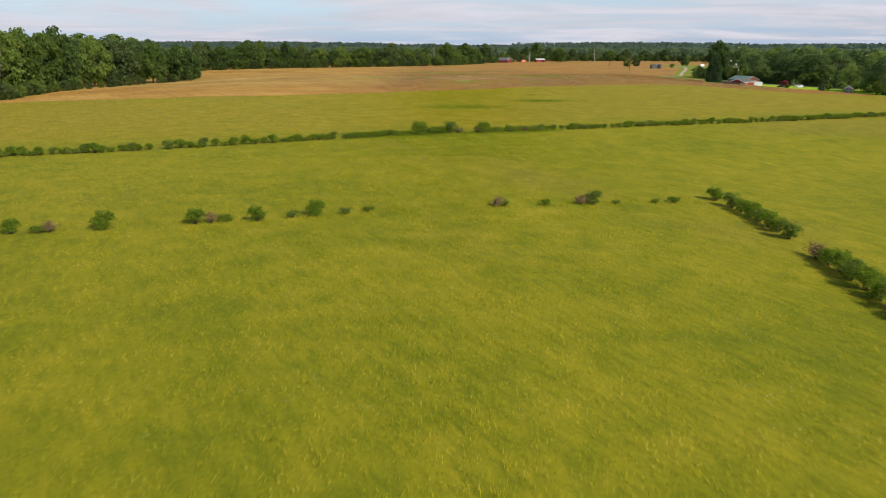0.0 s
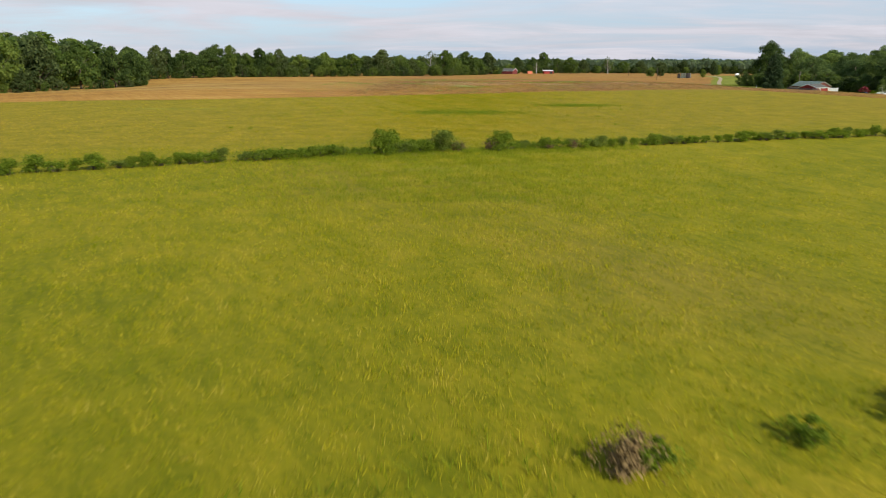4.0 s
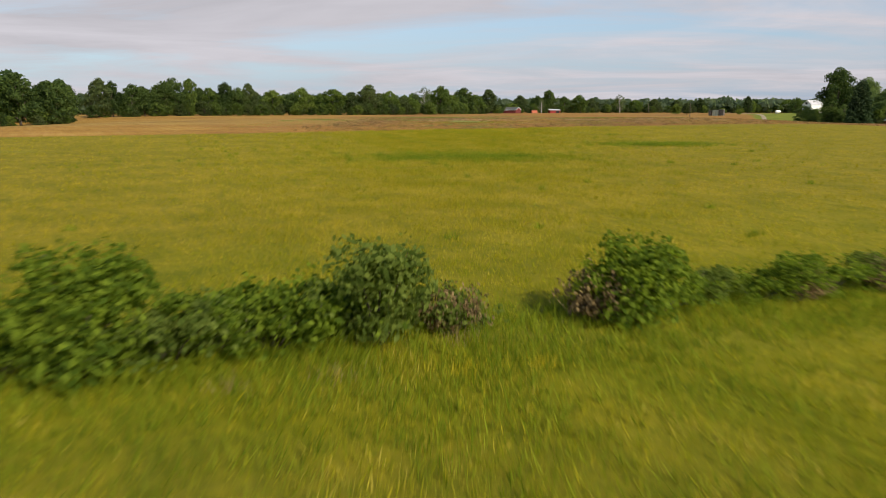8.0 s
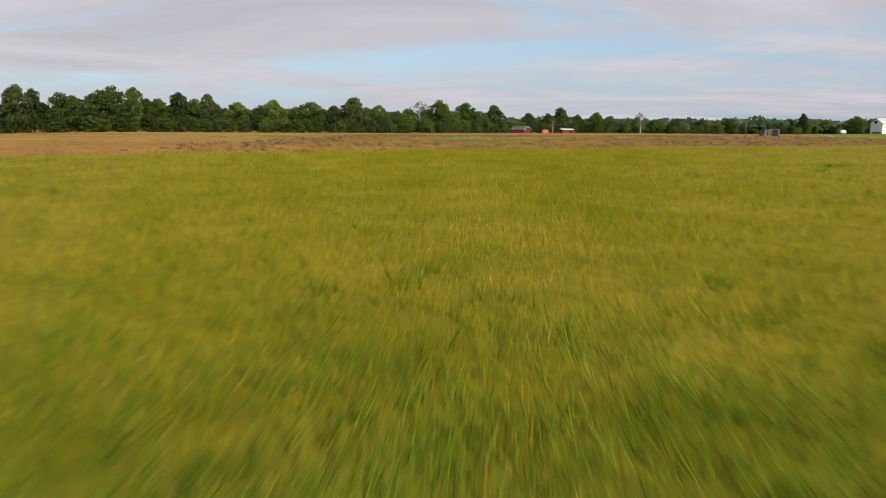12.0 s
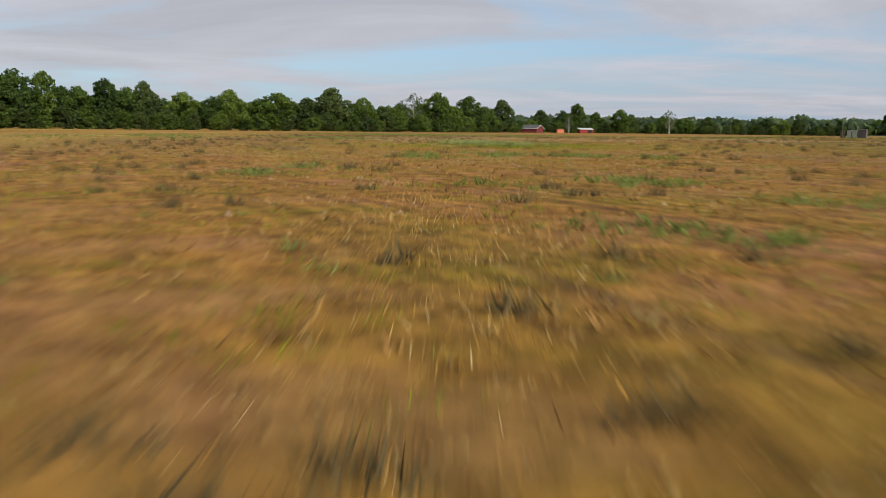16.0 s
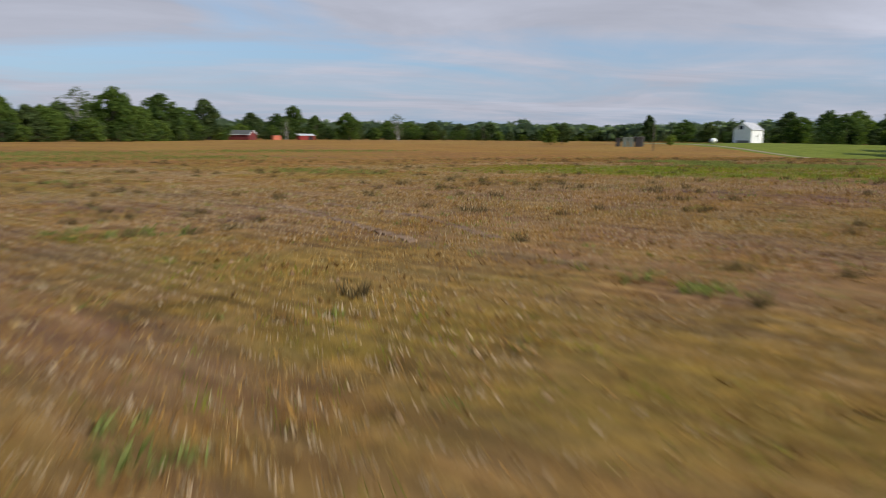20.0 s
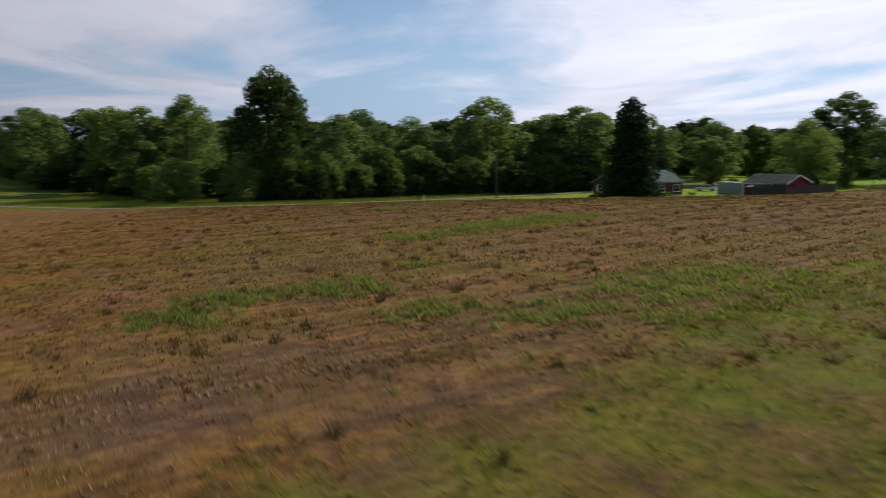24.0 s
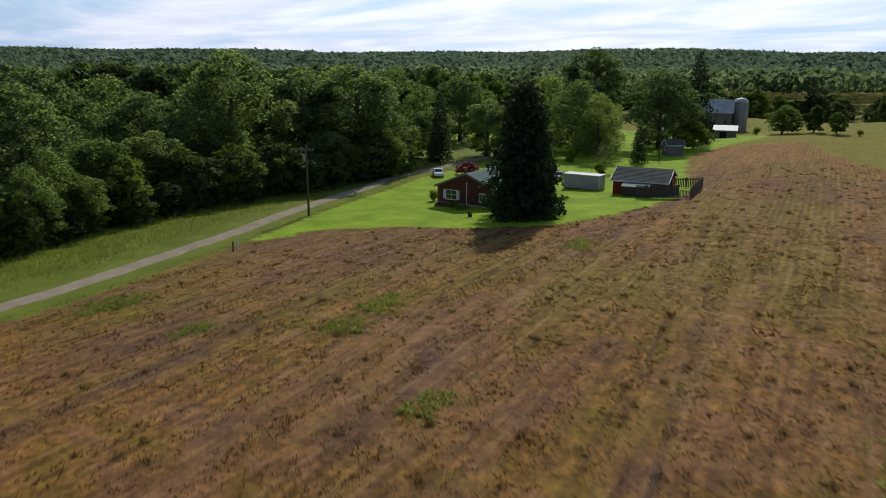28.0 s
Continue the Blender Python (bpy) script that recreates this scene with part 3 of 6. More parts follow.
    L(co.outputs["Object"], wm.inputs[0]); L(wm.outputs[0], wv.inputs["Vector"])
    seen = blend(1.0, ramp(avg(drift, mid, 0.5), (0.44, (0, 0, 0)), (0.58, (0.85, 0.85, 0.85))), ramp(bare.outputs["Fac"], (0.45, (1, 1, 1)), (0.7, (0.35, 0.35, 0.35))), "MULTIPLY")
    stub = blend(seen, stub, blend(1.0, stub, ramp(wv.outputs["Fac"], (0.15, (0.76, 0.75, 0.76)), (0.85, (1.12, 1.10, 1.07))), "MULTIPLY"))
    clump = noise_(1.2, 4, (3.5, 1, 1), radians(118), 0.6)
    stub = blend(1.0, stub, ramp(clump, (0.36, (0.76, 0.73, 0.74)), (0.5, (1.0, 1.0, 0.99)), (0.64, (1.18, 1.16, 1.1))), "MULTIPLY")
    meadow = blend(1.0, meadow, ramp(clump, (0.36, (0.82, 0.88, 0.80)), (0.5, (1.0, 1.0, 1.0)), (0.64, (1.14, 1.10, 1.05))), "MULTIPLY")
    stub = blend(zone.outputs["Alpha"], stub, ramp(avg(avg(fine, rows, 0.5), large, 0.6), (0.38, (0.18, 0.103, 0.024)), (0.5, (0.31, 0.193, 0.046)), (0.62, (0.40, 0.28, 0.088))))
    # redder away from the worn middle
    stub = blend(ramp(bare.outputs["Fac"], (0.10, (1, 1, 1)), (0.30, (0.3, 0.3, 0.3)), (0.6, (0, 0, 0))), stub, blend(1.0, stub, ramp(fine, (0.3, (1.08, 0.965, 0.80)), (0.7, (1.10, 0.98, 0.82))), "MULTIPLY"))
    lawn = ramp(avg(fine, mid, 0.4), (0.38, (0.165, 0.270, 0.010)), (0.62, (0.30, 0.425, 0.022)))
    verge = ramp(avg(fine, mid, 0.5), (0.36, (0.098, 0.128, 0.012)), (0.64, (0.200, 0.222, 0.032)))
    weed = ramp(avg(fine, mid, 0.5), (0.38, (0.108, 0.122, 0.008)), (0.62, (0.245, 0.240, 0.028)))
    sep = N("ShaderNodeSeparateColor"); L(zone.outputs["Color"], sep.inputs[0])
    weeds = N("ShaderNodeAttribute"); weeds.attribute_name = "weeds"

    def rough_edge(v, a=0.25, c=0.75):
        x = N("ShaderNodeMath"); x.operation = "MULTIPLY_ADD"; x.inputs[1].default_value = 0.7
        k = N("ShaderNodeMath"); k.operation = "SUBTRACT"; k.inputs[1].default_value = 0.35
        L(fine, x.inputs[0]); L(v, k.inputs[0]); L(k.outputs[0], x.inputs[2])
        return ramp(x.outputs[0], (a, (0, 0, 0)), (c, (1, 1, 1)))

    col = blend(rough_edge(sep.outputs[0], 0.35, 0.65), meadow, stub)
    col = blend(rough_edge(weeds.outputs["Fac"], 0.5, 1.4), col, weed)
    col = blend(rough_edge(sep.outputs[2], 0.4, 0.6), col, verge)
    col = blend(rough_edge(sep.outputs[1], 0.4, 0.6), col, lawn)
    L(col, b.inputs["Base Color"])
    bp = N("ShaderNodeBump"); bp.inputs["Strength"].default_value, bp.inputs["Distance"].default_value = 0.8, 0.25
    L(avg(avg(fine, tuft, 0.5), rows, 0.65), bp.inputs["Height"]); L(bp.outputs[0], b.inputs["Normal"])
    return m


def spaced(inner0, inner1, step, outer0, outer1):
    """Even steps within, growing ones out to the limits."""
    mid = np.arange(inner0, inner1 + 0.1, step)
    up, s = [inner1], step
    while up[-1] < outer1:
        s *= 1.22
        up.append(up[-1] + s)
    down, s = [inner0], step
    while down[-1] > outer0:
        s *= 1.22
        down.append(down[-1] - s)
    return np.array(down[:0:-1] + list(mid) + up[1:])


def build_ground():
    xs, ys = spaced(-50, 230, 1.8, -4800, 4800), spaced(30, 560, 1.8, -4800, 4800)
    X, Y = np.meshgrid(xs, ys)
    Z = ground(X, Y) + 0.05 * wave(X, Y, 6, 3) * sstep(540, 270, np.hypot(X, Y - 340))
    R, az = np.hypot(X - 54, Y - 405), np.degrees(np.arctan2(X - 54, Y - 405)) % 360
    Z = Z - 12 * sstep(330, 1000, R) * sstep(45, 75, az) * sstep(215, 190, az)
    n = len(xs)
    i = (np.arange(len(ys) - 1)[:, None] * n + np.arange(n - 1)).ravel()
    me = fast_mesh("ground", np.stack([X, Y, Z], -1).reshape(-1, 3), np.stack([i, i + 1, i + n + 1, i + n], -1), M_GROUND, 4)
    stub, lawn, verge = zones(X, Y)
    # ripe seed heads beyond the long hedge; standing dead straw away from the sprayed middle
    ripe = 0.75 * sstep(136, 160, Y / PLAN - 0.35 * X / PLAN + 4 * wave(X, Y, 40))
    straw = np.maximum(sstep(-6, -48, X / PLAN + 14 * wave(X, Y, 90, 1) + 5 * wave(X, Y, 22, 3)), 0.5 * sstep(380, 460, Y / PLAN + 16 * wave(X, Y, 70, 4))) * (0.8 + 0.2 * wave(X, Y, 25, 2))
    straw = np.maximum(straw, np.clip(0.7 * np.exp(-((X / PLAN - 8) / 13) ** 2 - ((Y / PLAN - 310) / 14) ** 2) + 0.3 * wave(X, Y, 9, 4), 0, 0.4))
    ripe = np.clip(ripe * (1 - stub) + straw * stub, 0, 1)
    a = me.attributes.new("zone", "FLOAT_COLOR", "POINT")
    a.data.foreach_set("color", np.stack([stub, lawn, verge, ripe], -1).astype(np.float32).ravel())
    w = me.attributes.new("weeds", "FLOAT", "POINT")
    U, V = X / PLAN, Y / PLAN
    q = me.attributes.new("bare", "FLOAT", "POINT")
    q.data.foreach_set("value", np.clip(0.36 + 0.5 * np.exp(-((U - 16) / 20) ** 2 - ((V - 342) / 13) ** 2) - 0.3 * sstep(300, 268, V + 6 * wave(X, Y, 40, 2)) - 0.18 * sstep(372, 384, V) - 0.09 * sstep(40, 56, U + 4 * wave(X, Y, 30, 1)) * sstep(96, 74, U), 0, 1).astype(np.float32).ravel())
    meadow_dark = sstep(0.3, 0.8, np.exp(-((U - 4) / 8) ** 2 - ((V - 189) / 4) ** 2) + np.exp(-((U - 27) / 7) ** 2 - ((V - 208) / 3) ** 2)
                        + np.exp(-((U + 48) / 16) ** 2 - ((V - 197) / 4) ** 2) + np.exp(-((U - 0) / 30) ** 2 - ((V - 139) / 3.0) ** 2) * 0.7 + np.exp(-((U - 3) / 18) ** 2 - ((V - 127) / 8.0) ** 2) * 0.75)
    w.data.foreach_set("value", np.maximum(np.maximum(0.5 * weedy(X, Y), 0.88 * grassy(U, V) * (0.85 + 0.45 * wave(X, Y, 6, 2)) + 0.85 * np.exp(-((U - 10) / 11) ** 2 - ((V - 308) / 9) ** 2) * (0.8 + 0.35 * wave(X, Y, 7, 2))) * stub, meadow_dark * 0.8 * (1 - stub)).astype(np.float32).ravel())
    me.polygons.foreach_set("use_smooth", np.ones(len(me.polygons), bool))
    tagged(new("ground", me), "meadow, sprayed brown stubble and mown lawn in one rolling field", "ground", kind="structure")


M_GROUND = ground_mat()
build_ground()


def build_road():
    bm = bmesh.new()
    pts = [Vector(p) * PLAN for p in ROAD]
    fine = []
    for i in range(len(pts) - 1):   # rounded course
        p0, p1, p2, p3 = pts[max(i - 1, 0)], pts[i], pts[i + 1], pts[min(i + 2, len(pts) - 1)]
        for k in range(8):
            u = k / 8
            fine.append(0.5 * ((2 * p1) + (p2 - p0) * u + (2 * p0 - 5 * p1 + 4 * p2 - p3) * u * u + (3 * p1 - p0 - 3 * p2 + p3) * u ** 3))
    last = None
    for i, p in enumerate(fine):
        d = (fine[min(i + 1, len(fine) - 1)] - fine[max(i - 1, 0)]).normalized()
        side = Vector((d.y, -d.x))
        row = []
        for s, h in ((-1.3, -0.08), (-1.1, 0.05), (0, 0.09), (1.1, 0.05), (1.3, -0.08)):
            q = p + side * (s + 0.08 * math.sin(i * 1.7 + s))
            row.append(bm.verts.new((q.x, q.y, gz(q.x, q.y) + h + 0.03)))
        if last:
            for a in range(4):
                bm.faces.new((last[a], last[a + 1], row[a + 1], row[a]))
        last = row
    bmesh.ops.recalc_face_normals(bm, faces=bm.faces)
    ob = part("road", bm, M_GRAVEL, None)
    tagged(ob, "narrow pale worn asphalt lane through the fields", "road", kind="structure")


build_road()


# ---- trees ----
def leaf_cloud(rng, centres, radii, count, size, squash=0.85, shell=0.62):
    """Leaf sprays over the outsides of many rounded lobes."""
    centres, radii = np.asarray(centres, float), np.asarray(radii, float)
    pick = rng.choice(len(centres), count, p=radii ** 2 / np.sum(radii ** 2))
    d = rng.normal(size=(count, 3))
    d /= np.linalg.norm(d, axis=1)[:, None]
    d[:, 2] = np.where(d[:, 2] < -0.35, -d[:, 2], d[:, 2])
    r = radii[pick] * (shell + (1.08 - shell) * rng.random(count) ** 0.6)
    p = centres[pick] + d * r[:, None] * np.array([1, 1, squash])
    nrm = d + 0.75 * rng.normal(size=(count, 3))
    nrm /= np.linalg.norm(nrm, axis=1)[:, None]
    a = np.cross(nrm, rng.normal(size=(count, 3)))
    a /= np.linalg.norm(a, axis=1)[:, None]
    b = np.cross(nrm, a)
    s = size * (0.55 + 0.9 * rng.random(count))[:, None]
    droop = np.array([0, 0, -0.18])
    v = np.stack([p - a * s, p - b * s * 0.55 + nrm * s * 0.12, p + a * s + droop * s, p + b * s * 0.6 + nrm * s * 0.1], 1)
    return v.reshape(-1, 3), np.arange(count * 4).reshape(-1, 4)


def tree_parts(seed, height, width, leaves, size, leaf, bark=None, low=0.12, open_=0.0, tall=False):
    """The meshes of one broad-leaved tree: tapered trunk with limbs, and its crown."""
    rng = np.random.default_rng(seed)
    bm = bmesh.new()
    base_r = 0.024 * height
    lean = rng.normal(0, 0.03, 2) * height
    trunk = [(lean[0] * u ** 2, lean[1] * u ** 2, height * 0.8 * u - 0.3 * (u == 0), base_r * (1.25 - 0.3 * min(u * 8, 1)) * (1 - 0.85 * u) + 0.03) for u in (0, 0.06, 0.2, 0.4, 0.65, 1)]
    tube(bm, trunk, 8)
    centres, radii = [], []
    lobes = 46 if tall else 42
    for k in range(lobes):
        u = low + (0.94 - low) * ((k + rng.random()) / lobes) ** 0.9
        ang = k * 2.4 + rng.normal(0, 0.4)
        prof = math.sin(math.pi * min(max((u - low * 0.6) / (1.04 - low * 0.6), 0), 1) ** (0.75 if not tall else 1.1)) ** 0.6
        rr = 0.5 * width * prof * (0.35 + 0.55 * rng.random())
        c = (lean[0] * u + rr * math.cos(ang), lean[1] * u + rr * math.sin(ang), height * u * 0.93)
        rad = width * (0.075 + 0.125 * rng.random()) * (0.7 + 0.3 * prof)
        centres.append(c), radii.append(rad)
        if k % 2 == 0:
            z0 = max(height * 0.12, c[2] - rr * 0.8 - 0.4)
            h = min(z0 / (height * 0.8), 1)
            tube(bm, [(lean[0] * h * h, lean[1] * h * h, z0, base_r * 0.4 * (1 - h * 0.7)), (c[0] * 0.5, c[1] * 0.5, (z0 + c[2]) / 2 + 0.2, base_r * 0.25 * (1 - h * 0.6)), (*c, 0.03)], 5)
    centres.append((lean[0], lean[1], height * 0.9)), radii.append(width * 0.16)
    me = bpy.data.meshes.new("trunk")
    bm.to_mesh(me), bm.free()
    me.materials.append(bark or M_BARK)
    v, f = leaf_cloud(rng, centres, radii, leaves, size, shell=0.55 - 0.2 * open_)
    if not open_:   # larger inner leaves, added to block light through the crown
        v2, f2 = leaf_cloud(rng, centres, np.array(radii) * 0.62, leaves // 14, size * 2.3, shell=0.4)
        v, f = np.concatenate([v, v2]), np.concatenate([f, f2 + len(v)])
    v[:, 2] = np.maximum(v[:, 2], 0.2)
    return me, fast_mesh("crown", v, f, leaf, 4)


def conifer_parts(seed, height, width, sprays, leaf, shape=0.6):
    """A spruce: whorls of drooping boughs set with sprays of needles."""
    rng = np.random.default_rng(seed)
    bm = bmesh.new()
    tube(bm, [(0, 0, -0.3, 0.022 * height), (0, 0, height * 0.5, 0.012 * height), (0, 0, height * 0.99, 0.02)], 8)
    P, D = [], []
    boughs = 150
    for k in range(boughs):
        u = (k + rng.random()) / boughs
        z = height * (0.04 + 0.95 * u)
        reach = 0.5 * width * (1 - u) ** shape * (0.70 + 0.5 * rng.random()) + 0.15
        ang = k * 2.39996
        tip = np.array([math.cos(ang) * reach, math.sin(ang) * reach, -0.16 * reach + 0.05 * height * u * (1 - u)])
        if k % 2 == 0 and reach > 0.5:
            tube(bm, [(0, 0, z, 0.05), (tip[0] * 0.5, tip[1] * 0.5, z + tip[2] * 0.3, 0.03), (tip[0] * 0.95, tip[1] * 0.95, z + tip[2], 0.012)], 4)
        n = max(6, int(sprays / boughs * 2 * (1 - u) ** 0.8))
        s = rng.random(n) ** 0.6
        q = np.array([0, 0, z]) + s[:, None] * tip
        q += rng.normal(0, 1, (n, 3)) * np.array([0.16, 0.16, 0.10]) * (0.4 + reach * 0.5)
        P.append(q), D.append(np.tile(tip / np.linalg.norm(tip), (n, 1)))
    P, D = np.concatenate(P), np.concatenate(D)
    n = len(P)
    D = D + 0.5 * rng.normal(size=(n, 3)) + np.array([0, 0, -0.35])
    D /= np.linalg.norm(D, axis=1)[:, None]
    S = np.cross(D, rng.normal(size=(n, 3)))
    S /= np.linalg.norm(S, axis=1)[:, None]
    L = (0.26 + 0.3 * rng.random(n))[:, None] * width / 8
    v = np.stack([P, P + D * L * 0.5 + S * L * 0.34, P + D * L * 1.2, P + D * L * 0.5 - S * L * 0.34], 1).reshape(-1, 3)
    me = bpy.data.meshes.new("trunk")
    bm.to_mesh(me), bm.free()
    me.materials.append(M_BARK)
    return me, fast_mesh("crown", v, np.arange(n * 4).reshape(-1, 4), leaf, 4)


def plant(name, meshes, x, y, size, turn, label, category="tree", group="", wide=1.0, sink=0.0):
    """Sets a tree or bush on the ground."""
    ob = new(name)
    x, y, size = x * PLAN, y * PLAN, size * PLAN
    ob.matrix_world = pose(x, y, gz(x, y) - sink, 0, 0, turn) @ Matrix.Diagonal((size * wide, size * wide, size, 1))
    tagged(ob, label, category, group)
    for part_name, me in zip(("trunk", "crown"), meshes):
        child(part_name, me, ob)
    return ob


# crowns of unit trees are 10 m high
OAKS = [tree_parts(11 + k, 10, 8.5 + k % 3, 3600, 0.27, (M_LEAF, M_LEAF2, M_LEAF, M_LEAF3, M_LEAF2)[k], low=0.10) for k in range(5)]
TALLS = [tree_parts(31 + k, 10, 5.8 + 0.6 * k, 3000, 0.24, (M_LEAF, M_LEAF2, M_LEAF3)[k], low=0.16, tall=True) for k in range(3)]
FILLS = [tree_parts(51 + k, 10, 9.0, 1500, 0.40, (M_LEAF, M_LEAF2, M_LEAF3)[k], low=0.06) for k in range(3)]
NEAR = [tree_parts(41 + k, 10, 6.4 + 0.9 * k, 11000, 0.12, (M_NEARLEAF, M_NEARLEAF2, M_NEARLEAF, M_NEARLEAF2)[k], low=0.03, tall=k < 2) for k in range(4)]
SAPS = [tree_parts(61 + k, 10, 8.5, 2300, 0.28, (M_LEAF, M_LEAF2, M_LEAF3)[k], low=0.05) for k in range(3)]
SPARSE = [tree_parts(71 + k, 10, 6.5, 700, 0.20, M_LEAF3, M_PALEBARK, low=0.3, open_=1.0) for k in range(2)]
SPRUCE = conifer_parts(5, 13.9, 8.0, 17000, M_NEEDLE, 0.42)
SPRUCE2 = conifer_parts(6, 10, 5.0, 4200, M_NEEDLE)
LABELS = {0: "dense dark-green oak in full summer leaf", 1: "light-green maple with a rounded full crown", 2: "tall dark-green hardwood at the wood's edge",
          3: "grey-green walnut with a loose leafy crown", 4: "broad bright-green tree in full leaf"}
rnd = random.Random(4)


def wood(rows, group, label="leafy hardwood tree in a dense wood", kinds=None):
    """Trees of a wood, each (x, y, height, width)."""
    for i, (x, y, h, w) in enumerate(rows):
        k = (i * 7 + int(abs(x))) % 5
        tallish = w < h * 0.62
        src = (TALLS[k % 3] if tallish else OAKS[k]) if kinds is None else kinds[k % len(kinds)]
        nominal = {True: 6.4, False: 9.2}[tallish]
        if kinds is not None:
            co = np.empty(len(src[1].vertices) * 3, np.float32)
            src[1].vertices.foreach_get("co", co)
            nominal = 1.9 * np.percentile(np.hypot(co[::3], co[1::3]), 97)
        plant("tree", src, x, y, h / 10, rnd.uniform(0, 360), LABELS[k] if kinds is None else label, group=group, wide=(w / h * 10) / nominal, sink=0.1)


# along the far side of the fields, from west to east
NORTH_A = ((-148, 451, 16.5, 14), (-143.8, 455.5, 15.5, 10), (-138, 461.5, 13.8, 14), (-134, 466, 13.2, 10), (-129, 473, 15, 13), (-115, 486, 13, 11), (-100, 498, 13, 12), (-123.4, 477.3, 16.6, 15), (-118.5, 481.4, 17.4, 8), (-111.5, 487.5, 13, 11),
           (-105, 492.7, 15.8, 13), (-96, 499.2, 15.4, 11.5), (-85, 506, 12.4, 12.5))
NORTH_B = ((-71.7, 514.4, 13.6, 14.5), (-57.4, 523.3, 13.2, 16), (-39.4, 535.3, 15.8, 17), (-28.7, 545, 12.8, 10), (-18.2, 554.3, 9.5, 12), (-1.5, 569.2, 16, 14), (13.7, 594, 15.8, 17), (29.3, 627.7, 15.8, 15),
           (-8, 575, 12, 12), (21, 614, 12, 14), (-48, 532, 12, 12), (-64, 522, 11, 12), (-78, 512, 11, 11), (-22, 552, 10, 11), (6, 582, 11, 12))
NORTH_C = ((58, 700, 13, 15), (70, 707, 12.6, 12), (81, 712.5, 17.3, 15), (94, 718, 12.6, 11), (96, 658, 12.6, 12.2), (118, 730, 11.5, 13), (139, 736, 11, 10), (155, 745, 10, 14), (172, 748, 11, 14), (190, 745, 10, 14),
           (208, 742, 10.5, 15), (228, 738, 10, 14), (248, 730, 10.5, 15), (268, 722, 10, 15))
wood(NORTH_A, "trees along the north field edge")
wood(NORTH_B, "trees along the north field edge")
wood(NORTH_C, "trees behind the red farm sheds")
plant("bare_topped_tree", SPARSE[0], -10.5, 562, 1.6, 40, "thin grey half-dead tree standing among oaks", wide=1.1)
plant("bare_topped_tree", SPARSE[1], 132, 695, 1.40, 10, "pale thin-crowned tree standing alone in the field", wide=1.15)
plant("bare_topped_tree", SPARSE[0], 72, 684, 1.12, 100, "bleached nearly leafless tree beside a farm shed")


def backing(points, depth, count, hmin, hmax, label, seed):
    """The inner trees of a wood, behind its edge, as one mass of crowns."""
    r = random.Random(seed)
    pts = [Vector(p) for p in points]
    V, F, S, n = [], [], [], 0
    for i in range(count):
        k = i % (len(pts) - 1)
        a, b = pts[k], pts[k + 1]
        p = a.lerp(b, r.random())
        side = Vector((-(b - a).y, (b - a).x)).normalized()
        p = (p + side * r.uniform(0.12, 1.0) * depth) * PLAN
        h, turn, wide = r.uniform(hmin, hmax) * PLAN / 10, r.uniform(0, 6.28), r.uniform(1.0, 1.35)
        me = FILLS[i % 3][1]
        co = np.empty(len(me.vertices) * 3, np.float32)
        me.vertices.foreach_get("co", co)
        x, y, z = co.reshape(-1, 3).T * h
        c, s = math.cos(turn) * wide, math.sin(turn) * wide
        V.append(np.stack([p.x + x * c - y * s, p.y + x * s + y * c, z + gz(p.x, p.y) - 0.3], 1))
        F.append(np.arange(len(x)).reshape(-1, 4) + n)
        S.append(np.full(len(x) // 4, i % 3))
        n += len(x)
    me = fast_mesh("inner_wood", np.concatenate(V), np.concatenate(F), M_NEARLEAF, 4)
    me.materials.append(M_LEAF2), me.materials.append(M_LEAF3)
    me.polygons.foreach_set("material_index", np.concatenate(S).astype(np.int32))
    tagged(new("inner_wood", me), label, "woods", kind="stuff")


backing(((-165, 438), (-120, 488), (-56, 533), (7, 592), (40, 690)), 40, 50, 10, 13, "leafy crowns deep in the wood along the north field edge", 1)
# the wood on the west side
WEST = ((-133, 212, 18, 14), (-137, 229, 20, 15), (-140, 247, 21, 16), (-143, 265, 20, 15), (-144, 281, 22, 16), (-141, 299, 19.5, 15), (-136, 316, 18, 15), (-130, 332, 16.5, 14), (-124, 347, 15, 13),
        (-122, 358, 13, 12), (-127, 370, 13.5, 13), (-134, 384, 14, 12), (-138, 399, 14.5, 13), (-146, 412, 15, 13), (-152, 428, 16, 13), (-145, 196, 18, 15), (-160, 180, 18, 15))
wood(WEST, "trees of the west wood")
backing(((-157, 165), (-145, 245), (-147, 305), (-132, 355), (-158, 432)), 75, 70, 16, 22, "leafy crowns deep in the tall west wood", 2)


def undergrowth(points, count, group, seed, hmin=3.0, hmax=5.5):
    """Low leafy growth that closes the foot of a wood's edge."""
    r = random.Random(seed)
    pts = [Vector(p) for p in points]
    runs = [(b - a).length for a, b in zip(pts[:-1], pts[1:])]
    for i in range(count):
        d = (i + r.random()) / count * sum(runs)
        k = 0
        while k < len(runs) - 1 and d > runs[k]:
            d -= runs[k]
            k += 1
        p = pts[k].lerp(pts[k + 1], min(d / runs[k], 1)) + Vector((r.uniform(-1.5, 1.5), r.uniform(-1.5, 1.5)))
        plant("sapling", SAPS[i % 3], p.x, p.y, r.uniform(hmin, hmax) / 10, r.uniform(0, 360), "leafy sapling closing the foot of the wood", group=group, wide=r.uniform(1.0, 1.6), sink=0.6)


